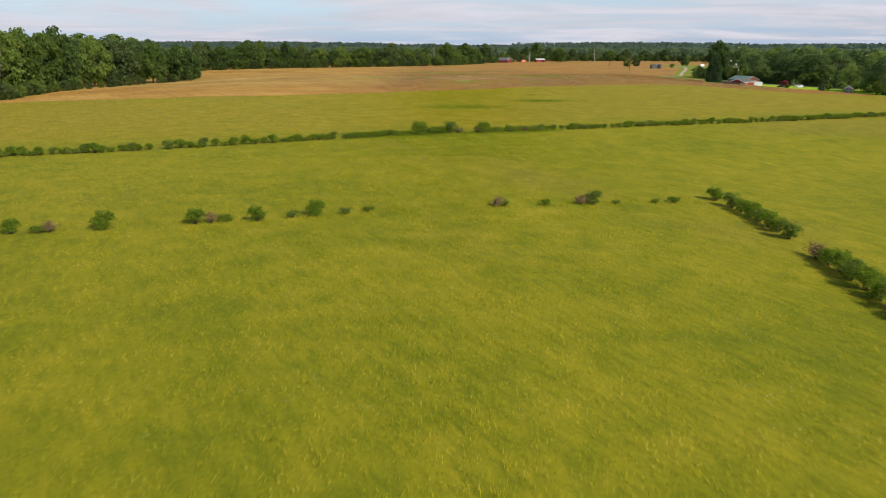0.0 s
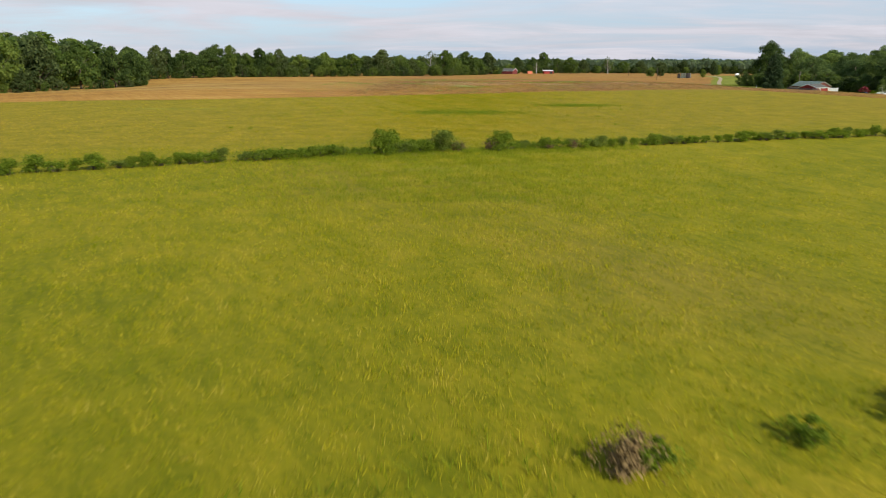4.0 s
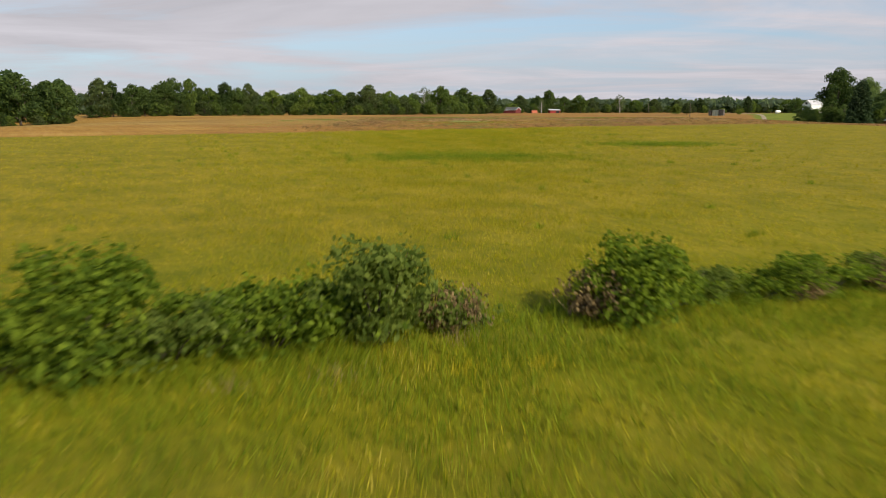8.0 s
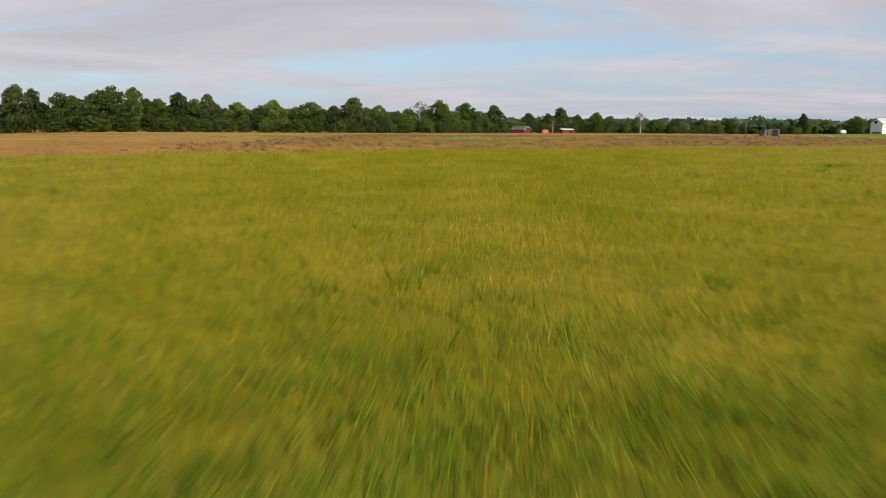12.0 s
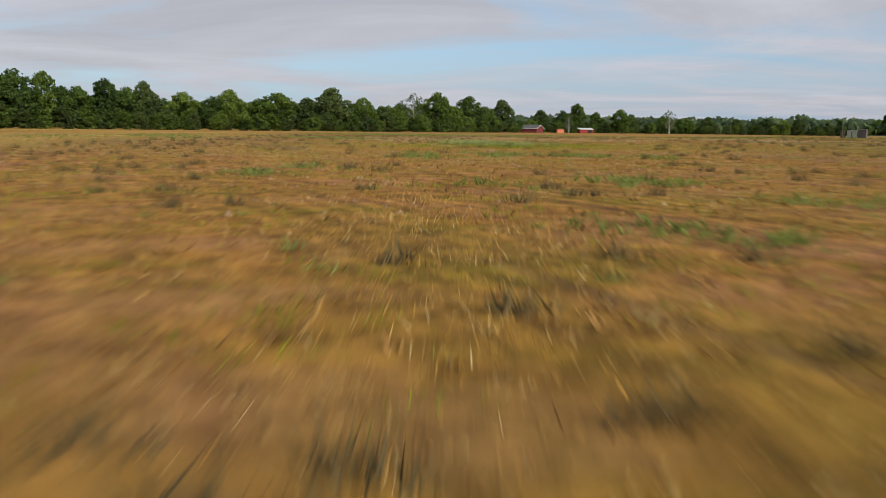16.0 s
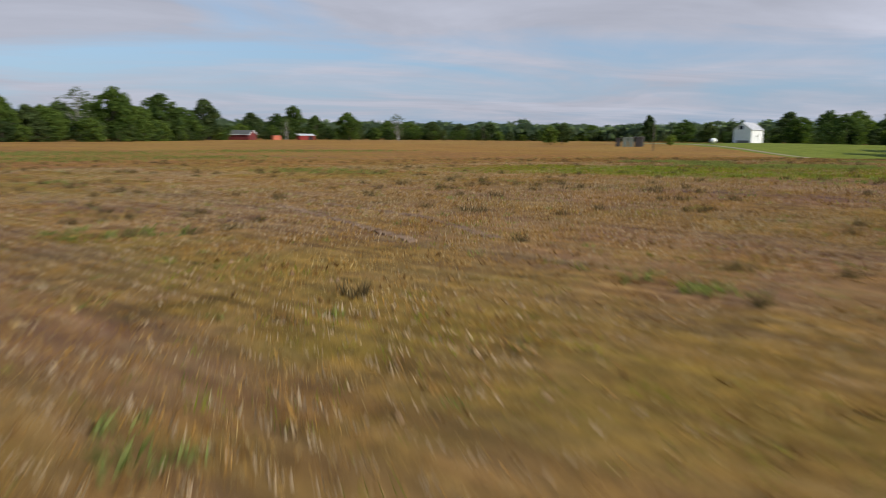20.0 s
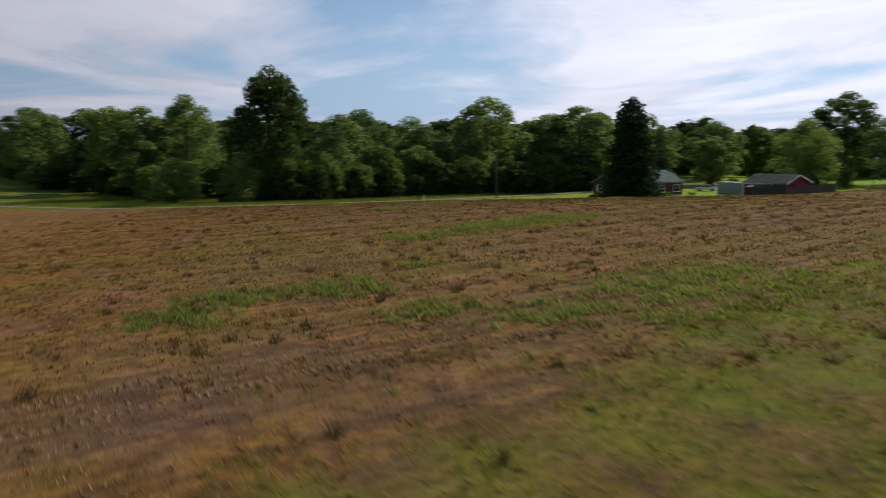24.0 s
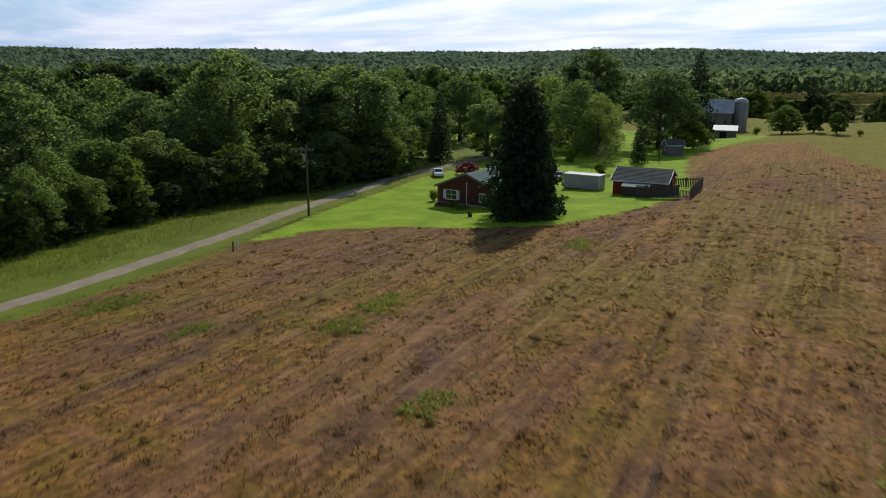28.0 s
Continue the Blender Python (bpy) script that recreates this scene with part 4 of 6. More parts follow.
undergrowth(((-150, 446), (-122, 474), (-96, 495), (-40, 531), (2, 566), (30, 625)), 74, "saplings of the north wood edge", 21, 4.0, 7.5)
undergrowth(((-140, 190), (-130, 214), (-140, 280), (-120, 347), (-126, 372), (-146, 420)), 44, "saplings of the west wood edge", 22)
undergrowth(((36, 640), (50, 690), (90, 712), (140, 730), (270, 716)), 64, "saplings of the far field edge", 23, 4.0, 8.0)

# the wood beyond the lane
EAST = ((149, 406, 15, 11), (155, 400, 17, 11), (163, 371, 14.8, 14), (172, 361, 13.6, 14), (164, 348, 17, 16), (160, 331, 15.2, 15), (150, 374, 13.4, 13),
        (182, 322, 15, 14), (187, 308, 14.4, 13), (189, 292, 13, 13), (157, 386, 12.6, 13), (160, 360, 12, 12), (171, 335, 14.4, 14), (177, 346, 14.4, 13), (163, 414, 15.5, 12), (172, 431, 15, 13), (182, 425, 16, 14), (190, 439, 16, 14), (170, 404, 15, 12))
wood(EAST, "trees of the wood beyond the lane", "leafy hardwood, foliage down to the ground, beyond the lane", NEAR)
FARMTREES = ((196, 199, 8, 8), (203, 192, 9, 9), (212, 186, 9, 10), (222, 178, 10, 11), (172, 272, 19, 13), (157, 270, 14, 14), (161, 287, 12.4, 12), (154, 289, 10.4, 9), (168, 256, 13.4, 12), (180, 276, 13.4, 12), (165, 304, 9.6, 9))
wood(FARMTREES, "trees round the farmyard", "broad leafy tree with low boughs by the farmyard", NEAR)
plant("tall_tree", tree_parts(92, 10, 8.2, 9000, 0.15, M_LEAF, low=0.32), 136.6, 384.2, 1.92, 20, "very tall dark tree with a high rounded crown", wide=0.75)
plant("spruce", SPRUCE, 118.5, 336.1, 0.925, 0, "large dark blue-green spruce on the lawn before the house", "tree", wide=0.86)
plant("spruce", SPRUCE2, 164.7, 249.2, 1.84, 60, "tall spruce with tiered boughs by the barn", "tree", wide=0.75)
plant("spruce", SPRUCE2, 144.5, 290, 0.58, 30, "small dark spruce on the mown lawn", "tree", wide=0.9)
plant("spruce", SPRUCE2, 163, 315, 1.1, 80, "slender dark spruce in the yard", "tree", wide=0.7)
plant("small_tree", SPARSE[1], 139.5, 303, 0.42, 0, "small grey-leaved tree on the lawn", "tree", wide=1.3)
plant("round_tree", OAKS[1], 152.3, 266.1, 0.52, 15, "low round green tree beside the small shed", wide=1.35)
plant("round_tree", OAKS[4], 163, 220, 0.63, 30, "spreading low tree in the pasture", wide=1.5)
plant("round_tree", OAKS[0], 157.5, 216.5, 0.60, 70, "spreading low tree in the pasture", wide=1.0)
plant("round_tree", OAKS[4], 151.2, 218.6, 0.46, 120, "small round tree in the pasture")
plant("red_maple", tree_parts(95, 10, 9, 1500, 0.35, M_REDLEAF, low=0.1), 144.6, 323.2, 0.26, 0, "small dark-red maple by the drive", "tree", wide=1.6)
EDGE = ((134.5, 375.5, 7, 5), (138.5, 370.5, 5.4, 4.6), (131.5, 381, 6.4, 5.5), (128.5, 387, 6, 5.5), (138.5, 373.5, 8, 6), (147, 360, 5, 4.5), (148.5, 352.5, 6, 5), (153, 339, 7, 6), (155, 329, 6.4, 5), (134, 384, 8, 7),
        (143, 368, 8.4, 7), (150, 362, 8.4, 7.5), (130.5, 396, 6.4, 7), (137, 401, 5.6, 6), (145, 398, 6.4, 6.5), (157, 352, 8.4, 7.5), (163, 324, 8.4, 7.5), (168, 313, 8.4, 7.5))
wood(EDGE, "saplings along the lane", "bright green sapling at the edge of the wood", [NEAR[1], NEAR[3], NEAR[0]])
backing(((182, 438), (168, 422), (162, 400), (178, 352), (178, 318), (198, 264)), 85, 90, 12, 15.5, "leafy crowns deep in the wood beyond the lane", 3)
backing(((196, 262), (226, 208), (295, 152)), 60, 34, 11, 14.5, "leafy crowns of the wood behind the old barn", 5)
backing(((235, 190), (222, 150), (205, 105), (170, 60)), 70, 46, 9, 13, "leafy crowns of the wood beyond the pasture", 6)
# behind the white barn and along the north-east
NE = ((214, 512, 9, 10), (226, 527, 11.6, 12), (198, 552, 8.6, 9), (207, 548, 8, 8), (160, 522, 9.0, 6), (164, 527, 6.6, 5), (122, 520, 5.6, 6), (129, 525, 6.4, 7), (246, 526, 12.4, 12), (266, 531, 13.4, 13),
      (237, 512, 10.6, 10), (252, 506, 12.4, 11), (240, 486, 12.6, 12), (222, 462, 12.6, 12), (208, 447, 12.6, 12), (200, 440, 14, 13))
wood(NE, "trees about the white barn")
undergrowth(((131, 389), (136, 377.5), (139, 371), (147, 359), (149.5, 351.5), (155, 336)), 34, "saplings along the lane", 29, 2.0, 4.2)
undergrowth(((133.5, 379), (138, 375), (143, 369.5), (146, 362), (148, 354), (150, 346), (153.5, 336), (158, 325)), 44, "saplings along the lane", 37, 3.5, 7.0)
undergrowth(((150, 404), (164, 416), (176, 429), (192, 441)), 20, "saplings along the lane", 31, 3.0, 5.5)
undergrowth(((152, 408), (152, 402), (150, 388), (158, 372), (160, 352), (158, 335)), 22, "saplings along the lane", 24, 3.5, 6)
undergrowth(((190, 522), (214, 514), (238, 510), (254, 503), (240, 484), (222, 462)), 30, "saplings about the white barn", 33, 3.5, 6.5)
undergrowth(((172, 430), (190, 436), (240, 484), (250, 510)), 20, "saplings about the white barn", 25, 3, 5)


# ---- distant woods ----
def far_canopy():
    """Rolling wooded hills to the skyline, crown beside crown."""
    rng = np.random.default_rng(8)
    P, S = [], []
    ring = 330.0
    while ring < 4500:
        step = 11.5 + (ring - 330) * 0.030
        a = np.arange(0, 6.2832, step / ring) + rng.random() * 0.1
        r = ring + rng.normal(0, 0.35 * step, len(a))
        P.append(np.stack([54 + r * np.sin(a), 405 + r * np.cos(a)], 1))
        S.append(np.full(len(a), step))
        ring += step * 0.95
    P, S = np.concatenate(P), np.concatenate(S)
    x, y = P.T
    R, az = np.hypot(x - 54, y - 405), np.degrees(np.arctan2(x - 54, y - 405)) % 360
    # open land stays open: the fields to the south and the north-east pastures
    edge = np.interp(az, [0, 15, 30, 48, 60, 80, 110, 140, 160, 175, 200, 235, 255, 275, 290, 310, 330, 350, 360],
                     [620, 640, 620, 440, 430, 350, 330, 420, 900, 1200, 1200, 660, 440, 440, 440, 440, 440, 480, 620])
    keep = (R > edge)
    x, y, S, R, az = x[keep], y[keep], S[keep], R[keep], az[keep]
    ridge = np.interp(az, [0, 40, 70, 90, 110, 130, 150, 170, 250, 300, 330, 360], [4, 6, 30, 58, 60, 58, 56, 50, 14, 12, 7, 4])
    base = -4 + sstep(900, 3900, R) * (ridge + 9 * np.sin(np.radians(az) * 9 + R / 700) + 7 * np.sin(np.radians(az) * 23 + R / 400)) - 11 * sstep(330, 900, R) * sstep(40, 70, az) * sstep(215, 190, az)
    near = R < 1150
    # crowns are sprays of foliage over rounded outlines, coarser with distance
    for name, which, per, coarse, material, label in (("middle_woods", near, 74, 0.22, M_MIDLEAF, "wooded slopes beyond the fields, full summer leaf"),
                                                      ("far_woods", ~near, 26, 0.55, M_FAR, "rolling wooded hills to the skyline, haze tinted into their green")):
        q = np.flatnonzero(which)
        m = len(q) * per
        d = rng.normal(size=(m, 3))
        d /= np.linalg.norm(d, axis=1)[:, None]
        d[:, 2] = np.where(d[:, 2] < -0.5, -d[:, 2], d[:, 2])
        tall = np.repeat(9 + 9 * rng.random(len(q)), per)
        wide = np.repeat(S[q] * (0.50 + 0.28 * rng.random(len(q))), per)
        lump = 0.72 + 0.36 * rng.random(m)
        c = np.stack([np.repeat(x[q], per), np.repeat(y[q], per), np.repeat(base[q], per) + tall * 0.55], 1) + d * np.stack([wide, wide, tall * 0.46], 1) * lump[:, None]
        nrm = d + 0.6 * rng.normal(size=(m, 3))
        nrm /= np.linalg.norm(nrm, axis=1)[:, None]
        u = np.cross(nrm, rng.normal(size=(m, 3)))
        u /= np.linalg.norm(u, axis=1)[:, None]
        v = np.cross(nrm, u)
        size = (np.minimum(wide, 16) * coarse * (0.7 + 0.6 * rng.random(m)))[:, None]
        quad = np.stack([c - u * size, c - v * size * 0.7, c + u * size, c + v * size * 0.7], 1).reshape(-1, 3)
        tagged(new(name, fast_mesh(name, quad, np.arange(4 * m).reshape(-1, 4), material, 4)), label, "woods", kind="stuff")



# haze is put into both leaf colours: bluer and paler, most in M_FAR
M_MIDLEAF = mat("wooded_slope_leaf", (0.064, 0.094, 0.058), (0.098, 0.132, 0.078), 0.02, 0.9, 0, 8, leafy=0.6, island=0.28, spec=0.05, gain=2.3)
M_FAR = mat("haze_tinted_leaves", (0.056, 0.088, 0.080), (0.080, 0.115, 0.098), 0.012, 0.95, 0, 8, leafy=0.6, island=0.2, spec=0.0, gain=1.8)
far_canopy()


# ---- hedges and bushes ----
def bush_parts(seed, width, height, leaves, size, leaf, twigs=0.0):
    """A shrub: stems from the root, and leaves over many lobes."""
    rng = np.random.default_rng(seed)
    bm = bmesh.new()
    centres, radii = [], []
    for k in range(13):
        ang, rr = k * 2.4 + rng.normal(0, 0.3), 0.5 * width * (0.15 + 0.5 * rng.random())
        z = height * (0.14 + 0.62 * rng.random())
        c = (rr * math.cos(ang), rr * math.sin(ang), z)
        centres.append(c), radii.append(min(width, height) * (0.18 + 0.12 * rng.random()))
        tube(bm, [(c[0] * 0.12, c[1] * 0.12, -0.15, 0.035), (c[0] * 0.5, c[1] * 0.5, z * 0.55, 0.022), (c[0] * 1.25, c[1] * 1.25, z * 1.25, 0.006)], 4)
    me = bpy.data.meshes.new("stem_clump")
    bm.to_mesh(me), bm.free()
    me.materials.append(M_BARK)
    v, f = leaf_cloud(rng, centres, radii, leaves, size, squash=0.9, shell=0.35)
    v[:, 2] = np.maximum(v[:, 2], 0.03)
    # long shoots stand out of the outline
    m = int(leaves * 0.12)
    a, u = rng.random(m) * 6.2832, rng.random(m)
    p = np.stack([0.55 * width * np.cos(a) * (0.4 + 0.6 * u), 0.55 * width * np.sin(a) * (0.4 + 0.6 * u), height * (0.95 - 0.55 * u) + rng.normal(0, 0.12, m)], 1)
    v2, f2 = leaf_cloud(rng, p, np.full(m, 0.16), m * 2, size * 0.8, shell=0.2)
    return me, fast_mesh("foliage", np.concatenate([v, v2]), np.concatenate([f, f2 + len(v)]), leaf, 4)


def shrub(meshes, x, y, size, turn, label, group="", wide=1.0, name="bush", tall=1.0):
    ob = new(name)
    x, y, size = x * PLAN, y * PLAN, size * PLAN
    ob.matrix_world = pose(x, y, gz(x, y), 0, 0, turn) @ Matrix.Diagonal((size * wide, size * wide, size * tall, 1))
    tagged(ob, label, "bush", group)
    for part_name, me in zip(("stem_clump", "foliage"), meshes):
        child(part_name, me, ob)
    return ob


BUSH = [bush_parts(100 + k, 2.6, 2.2, 2600, 0.082, (M_BUSH, M_BUSH, M_BUSHGREY)[k]) for k in range(3)]
LOW = [bush_parts(110 + k, 3.0, 1.2, 1700, 0.08, (M_BUSH, M_BUSHGREY, M_BUSH)[k]) for k in range(3)]
BRUSH = bush_parts(120, 2.0, 1.3, 1200, 0.06, M_TWIG)
g1 = "bushes of the broken hedge in the meadow"
for x, y, s, k, lab in ((-40.3, 61.3, 0.75, 1, "low grey-green bramble"), (-38, 61.8, 0.7, 0, "low green bramble"), (-32.4, 63.2, 0.95, 0, "ragged green shrub with open shoots"), (-24.2, 65.4, 0.85, 1, "grey-green bramble"),
                        (-21.6, 66.6, 0.7, 0, "green bramble"), (-18.4, 66.8, 0.8, 0, "rounded dark-green bush"), (-15.2, 68.5, 0.68, 1, "wide low grey-green bush"), (-12.9, 69.4, 0.86, 0, "round leafy bush, bright green"),
                        (-9.9, 70.2, 0.66, 1, "spreading grey-green bush"), (-7.6, 71.6, 0.56, 0, "small round bush"), (7.2, 74.9, 0.62, 2, "small thin bush with bare twigs"), (12, 76.9, 0.6, 2, "small thin bush with bare twigs"),
                        (17.9, 79, 0.86, 2, "upright dark bush with bare stems"), (20.8, 80.2, 0.45, 1, "tiny green bush"), (26, 82, 0.5, 2, "low green bush"), (28.6, 83.3, 0.7, 0, "small dark bush")):
    shrub(BUSH[k] if s > 0.7 else LOW[k], x, y, s * 0.9, x * 37 % 360, lab + " in the meadow grass", g1, wide=1.05)
for x, y in ((16.3, 78.4), (6.4, 74.6), (-37, 62), (-22.8, 66), (17.2, 79.4)):
    shrub(BRUSH, x, y, 0.9, x * 53 % 360, "brown twiggy brush at the foot of a bush", g1, name="dead_brush")
g2 = "bushes of the short side hedge"
for i, (x, y, s) in enumerate(((34.5, 86, 0.95), (35.3, 82.2, 1.0), (35.5, 79.8, 0.9), (35.7, 77.4, 1.0), (35.8, 75, 0.85), (35.8, 72.6, 1.0), (35.9, 70.2, 0.9), (35.8, 67.5, 1.05),
                               (35.4, 58.2, 0.9), (35.3, 56, 1.05), (35.1, 53.6, 1.0), (34.9, 51, 1.1), (34.7, 48.5, 1.0), (34.5, 46, 1.05), (34.2, 43.4, 1.0), (33.9, 40.8, 0.9))):
    shrub(BUSH[(0, 2, 1)[i % 3]], x, y, s * 0.84, i * 71 % 360, "dark green bush in a dense side hedge", g2, wide=1.12)
shrub(BRUSH, 35.2, 60.2, 1.2, 20, "brown twiggy brush at the end of the hedge", g2, name="dead_brush")


def hedge_y(x):
    """The line of the long hedge."""
    return np.interp(x, [-72, -54, -42, -27, -10, 0, 8, 25, 45, 65, 85, 105], [107.3, 113.6, 119, 126.6, 134.4, 138, 140.4, 147.5, 154.5, 159.5, 165, 173])


g3 = "bushes of the long hedge across the fields"
r3 = random.Random(9)
x = -74.0
while x < 105:
    big = [(-4.7, 1.24, 0), (1.15, 1.14, 2), (7.5, 1.05, 0)]
    gap = (-19.4 < x < -18.0) or (-8.6 < x < -7.4) or (3.2 < x < 6.4) or (-47.5 < x < -46)
    near_big = any(abs(x - b[0]) < 1.0 for b in big)
    if not gap and not near_big:
        k = r3.randrange(3)
        round_ = (x < -18 or x > 9) and r3.random() < 0.6
        size = r3.uniform(0.95, 1.2) if -4 < x < 0.4 else (r3.uniform(0.50, 0.76) if x < 9 else r3.uniform(0.42, 0.66)) if round_ else r3.uniform(0.62, 0.95)
        shrub((BUSH if round_ else LOW)[k], x, float(hedge_y(x)) + r3.uniform(-0.4, 0.4), size, r3.uniform(0, 360), "rambling green hedge bush between two fields" if k != 1 else "grey-green hedge bush between two fields", g3, wide=r3.uniform(1.0, 1.35))
    x += r3.uniform(0.8, 1.2) if -18 < x < 4 else r3.uniform(0.95, 1.75)
for x, s, k in ((-4.7, 1.24, 0), (1.15, 1.14, 2), (7.5, 1.05, 0)):
    shrub(BUSH[k], x, float(hedge_y(x)) - 0.6, s, 30 * s * 7, ("tall rounded green bush rising over the hedge", "", "tall grey-green bush with bare stems in the hedge")[k], g3, wide=1.05)
for x, s in ((6.6, 1.1), (2.9, 0.9), (7.3, 0.8), (13.0, 0.8), (16.0, 0.8)):
    shrub(BRUSH, x, float(hedge_y(x)) - 0.3, s, x * 91 % 360, "brown dead brush in the hedge gap", g3, name="dead_brush")


# ---- grass ----
def blades(rng, x, y, height, width, lean=0.45, n=3, bent=False, spread_=0.07):
    """Grass blades, n to a tuft, each one leaning triangle or a bent pair."""
    m = len(x) * n
    bx, by = np.repeat(x, n) + rng.normal(0, spread_, m), np.repeat(y, n) + rng.normal(0, spread_, m)
    h = np.repeat(height, n) * (0.55 + 0.6 * rng.random(m))
    a = rng.random(m) * 6.2832
    w = width * (0.6 + 0.8 * rng.random(m))
    dx, dy = np.cos(a), np.sin(a)
    k = lean * h * (0.3 + rng.random(m))
    la = rng.normal(1.2, 1.5, m)          # the wind lays more of them one way
    lx, ly = np.cos(la) * k, np.sin(la) * k
    z = ground(bx, by) - 0.03
    if not bent:
        v = np.stack([np.stack([bx - dx * w, by - dy * w, z], 1), np.stack([bx + dx * w, by + dy * w, z], 1), np.stack([bx + lx, by + ly, z + h * 0.97], 1)], 1)
        return v.reshape(-1, 3), np.arange(3 * m).reshape(-1, 3)
    v = np.stack([np.stack([bx - dx * w, by - dy * w, z], 1), np.stack([bx + dx * w, by + dy * w, z], 1),
                  np.stack([bx + lx * 0.45 + dx * w * 0.6, by + ly * 0.45 + dy * w * 0.6, z + h * 0.62], 1), np.stack([bx + lx, by + ly, z + h * 0.97], 1)], 1)
    i = np.arange(m) * 4
    return v.reshape(-1, 3), np.stack([np.stack([i, i + 1, i + 2], 1), np.stack([i, i + 2, i + 3], 1)], 1).reshape(-1, 3)


def sward(name, material, label, batches):
    """One mesh of grass from several batches of (x, y, height, width, lean, blades)."""
    V, F, n = [], [], 0
    rng = np.random.default_rng(len(name) * 13)
    for x, y, h, w, lean, k, *bent in batches:
        v, f = blades(rng, x, y, h, w, lean, k, bool(bent))
        V.append(v), F.append(f + n)
        n += len(v)
    me = fast_mesh(name, np.concatenate(V), np.concatenate(F), material, 3)
    return tagged(new(name, me), label, "grass", kind="stuff")


def track_x(y):
    """The middle of the belt that is seen from low above, on the plan."""
    return np.interp(y, [0, 300, 330, 345, 365, 385], [2, 4, 9, 18, 34, 60])


def belt(rng, count, y0, y1, wide):
    """Spots strewn along the low belt, thinning out evenly to its sides; plan to metres."""
    y = y0 + (y1 - y0) * rng.random(count) ** (0.5 if y1 > 200 else 0.8)
    x = track_x(y) + rng.normal(0, wide, count)
    return x * PLAN, y * PLAN


def build_grass():
    rng = np.random.default_rng(77)
    batches = []
    for cnt, y0, y1, wide, hh, ww in ((190000, 40, 268, 8, 0.42, 0.0055), (90000, 0, 268, 17, 0.40, 0.010), (60000, -10, 270, 40, 0.38, 0.018), (80000, -40, 140, 26, 0.40, 0.018)):
        x, y = belt(rng, cnt, y0, y1, wide)
        stub, lawn, verge = zones(x, y)
        ok = (stub < 0.1 + 0.75 * rng.random(cnt)) & (lawn < 0.3) & (verge < 0.3)
        x, y = x[ok], y[ok]
        batches.append((x, y, hh * (0.85 + 0.35 * wave(x, y, 14)), ww, 0.75, 3))
    south, north = [], []
    for x, y, h, w, lean, k in batches:
        g = sstep(136, 160, (y - 0.35 * x) / PLAN) > 0.1 + 0.8 * rng.random(len(x))
        south.append((x[~g], y[~g], h[~g], w, lean, k)), north.append((x[g], y[g], h[g], w, lean, k))
    sward("meadow_grass", M_MEADOW, "tall yellow-green meadow grass going to seed", south)
    sward("ripe_grass", M_SEEDHEAD, "tall golden meadow grass with ripe seed heads", north)
    # white flower heads over the grass, in loose drifts
    r5 = np.random.default_rng(15)
    cx, cy = r5.uniform(-16, 22, 60), r5.uniform(14, 72, 60)
    cx[:6], cy[:6] = (-7.2, 1.1, -9.3, 2.0, 0.4, -4.0), (27.8, 15.2, 28.2, 15.9, 22, 34)
    x, y = np.repeat(cx, 9) + r5.normal(0, 0.5, 540), np.repeat(cy, 9) + r5.normal(0, 0.5, 540)
    x, y = x * PLAN, y * PLAN
    z = ground(x, y) + 0.38 + 0.1 * r5.random(540)
    ang = np.arange(5) * 1.2566
    s = 0.014 + 0.022 * r5.random(540)
    rim = np.stack([x[:, None] + np.cos(ang) * s[:, None], y[:, None] + np.sin(ang) * s[:, None], np.repeat(z[:, None], 5, 1) + r5.normal(0, 0.008, (540, 5))], -1)
    tagged(new("wild_flowers", fast_mesh("wild_flowers", rim.reshape(-1, 3), np.arange(2700).reshape(-1, 5), M_BLOOM, 5)), "small white flower heads over the meadow grass", "flowers", kind="stuff")
    # yellow bloom and pale seed heads before the gap in the hedge
    for name, material, label, cx, cy, spread, cnt, up in (("yellow_flowers", M_YELLOWBLOOM, "yellow wild flowers in the grass before the hedge gap", (3.2, 4.7), (136.1, 136.3), 0.3, 110, 0.44),
                                                           ("seed_heads", M_SEEDTUFT, "pale feathery seed heads before the hedge", (0.5, -1.4, 3.1), (135.6, 135.0, 138.0), 0.32, 100, 0.50)):
        k = r5.integers(0, len(cx), cnt)
        x, y = (np.array(cx)[k] + r5.normal(0, spread, cnt)) * PLAN, (np.array(cy)[k] + r5.normal(0, spread * 0.7, cnt)) * PLAN
        v, f = blades(r5, x, y, np.full(cnt, up), 0.008, 0.4, 2)
        tagged(new(name, fast_mesh(name, v, f, material, 3)), label, "flowers", kind="stuff")
    x, y = r5.uniform(-30, 34, 50), r5.uniform(150, 250, 50)
    x, y = np.repeat(x * PLAN, 14) + r5.normal(0, 0.22, 700), np.repeat(y * PLAN, 14) + r5.normal(0, 0.22, 700)
    ok = zones(x, y)[0] < 0.3
    docks = [(x[ok], y[ok], 0.40 + 0.2 * r5.random(ok.sum()), 0.022, 0.7, 3)]
    for cnt, x0, x1, y0, y1 in ((110000, -30, 38, 178, 214),):
        x, y = rng.uniform(x0, x1, cnt), rng.uniform(y0, y1, cnt)
        d = np.exp(-((x - 4) / 10) ** 2 - ((y - 190) / 4.5) ** 2) + np.exp(-((x - 27) / 7) ** 2 - ((y - 208) / 3) ** 2)
        ok = d + 0.35 * wave(x, y, 3.4, 2) > 0.22 + 0.8 * rng.random(cnt)
        docks.append((x[ok] * PLAN, y[ok] * PLAN, 0.46 + 0.2 * rng.random(ok.sum()), 0.013, 0.9, 4))
    x, y = rng.normal(4, 13, 26000), rng.uniform(122, 146, 26000)
    d = hedge_y(x) - y
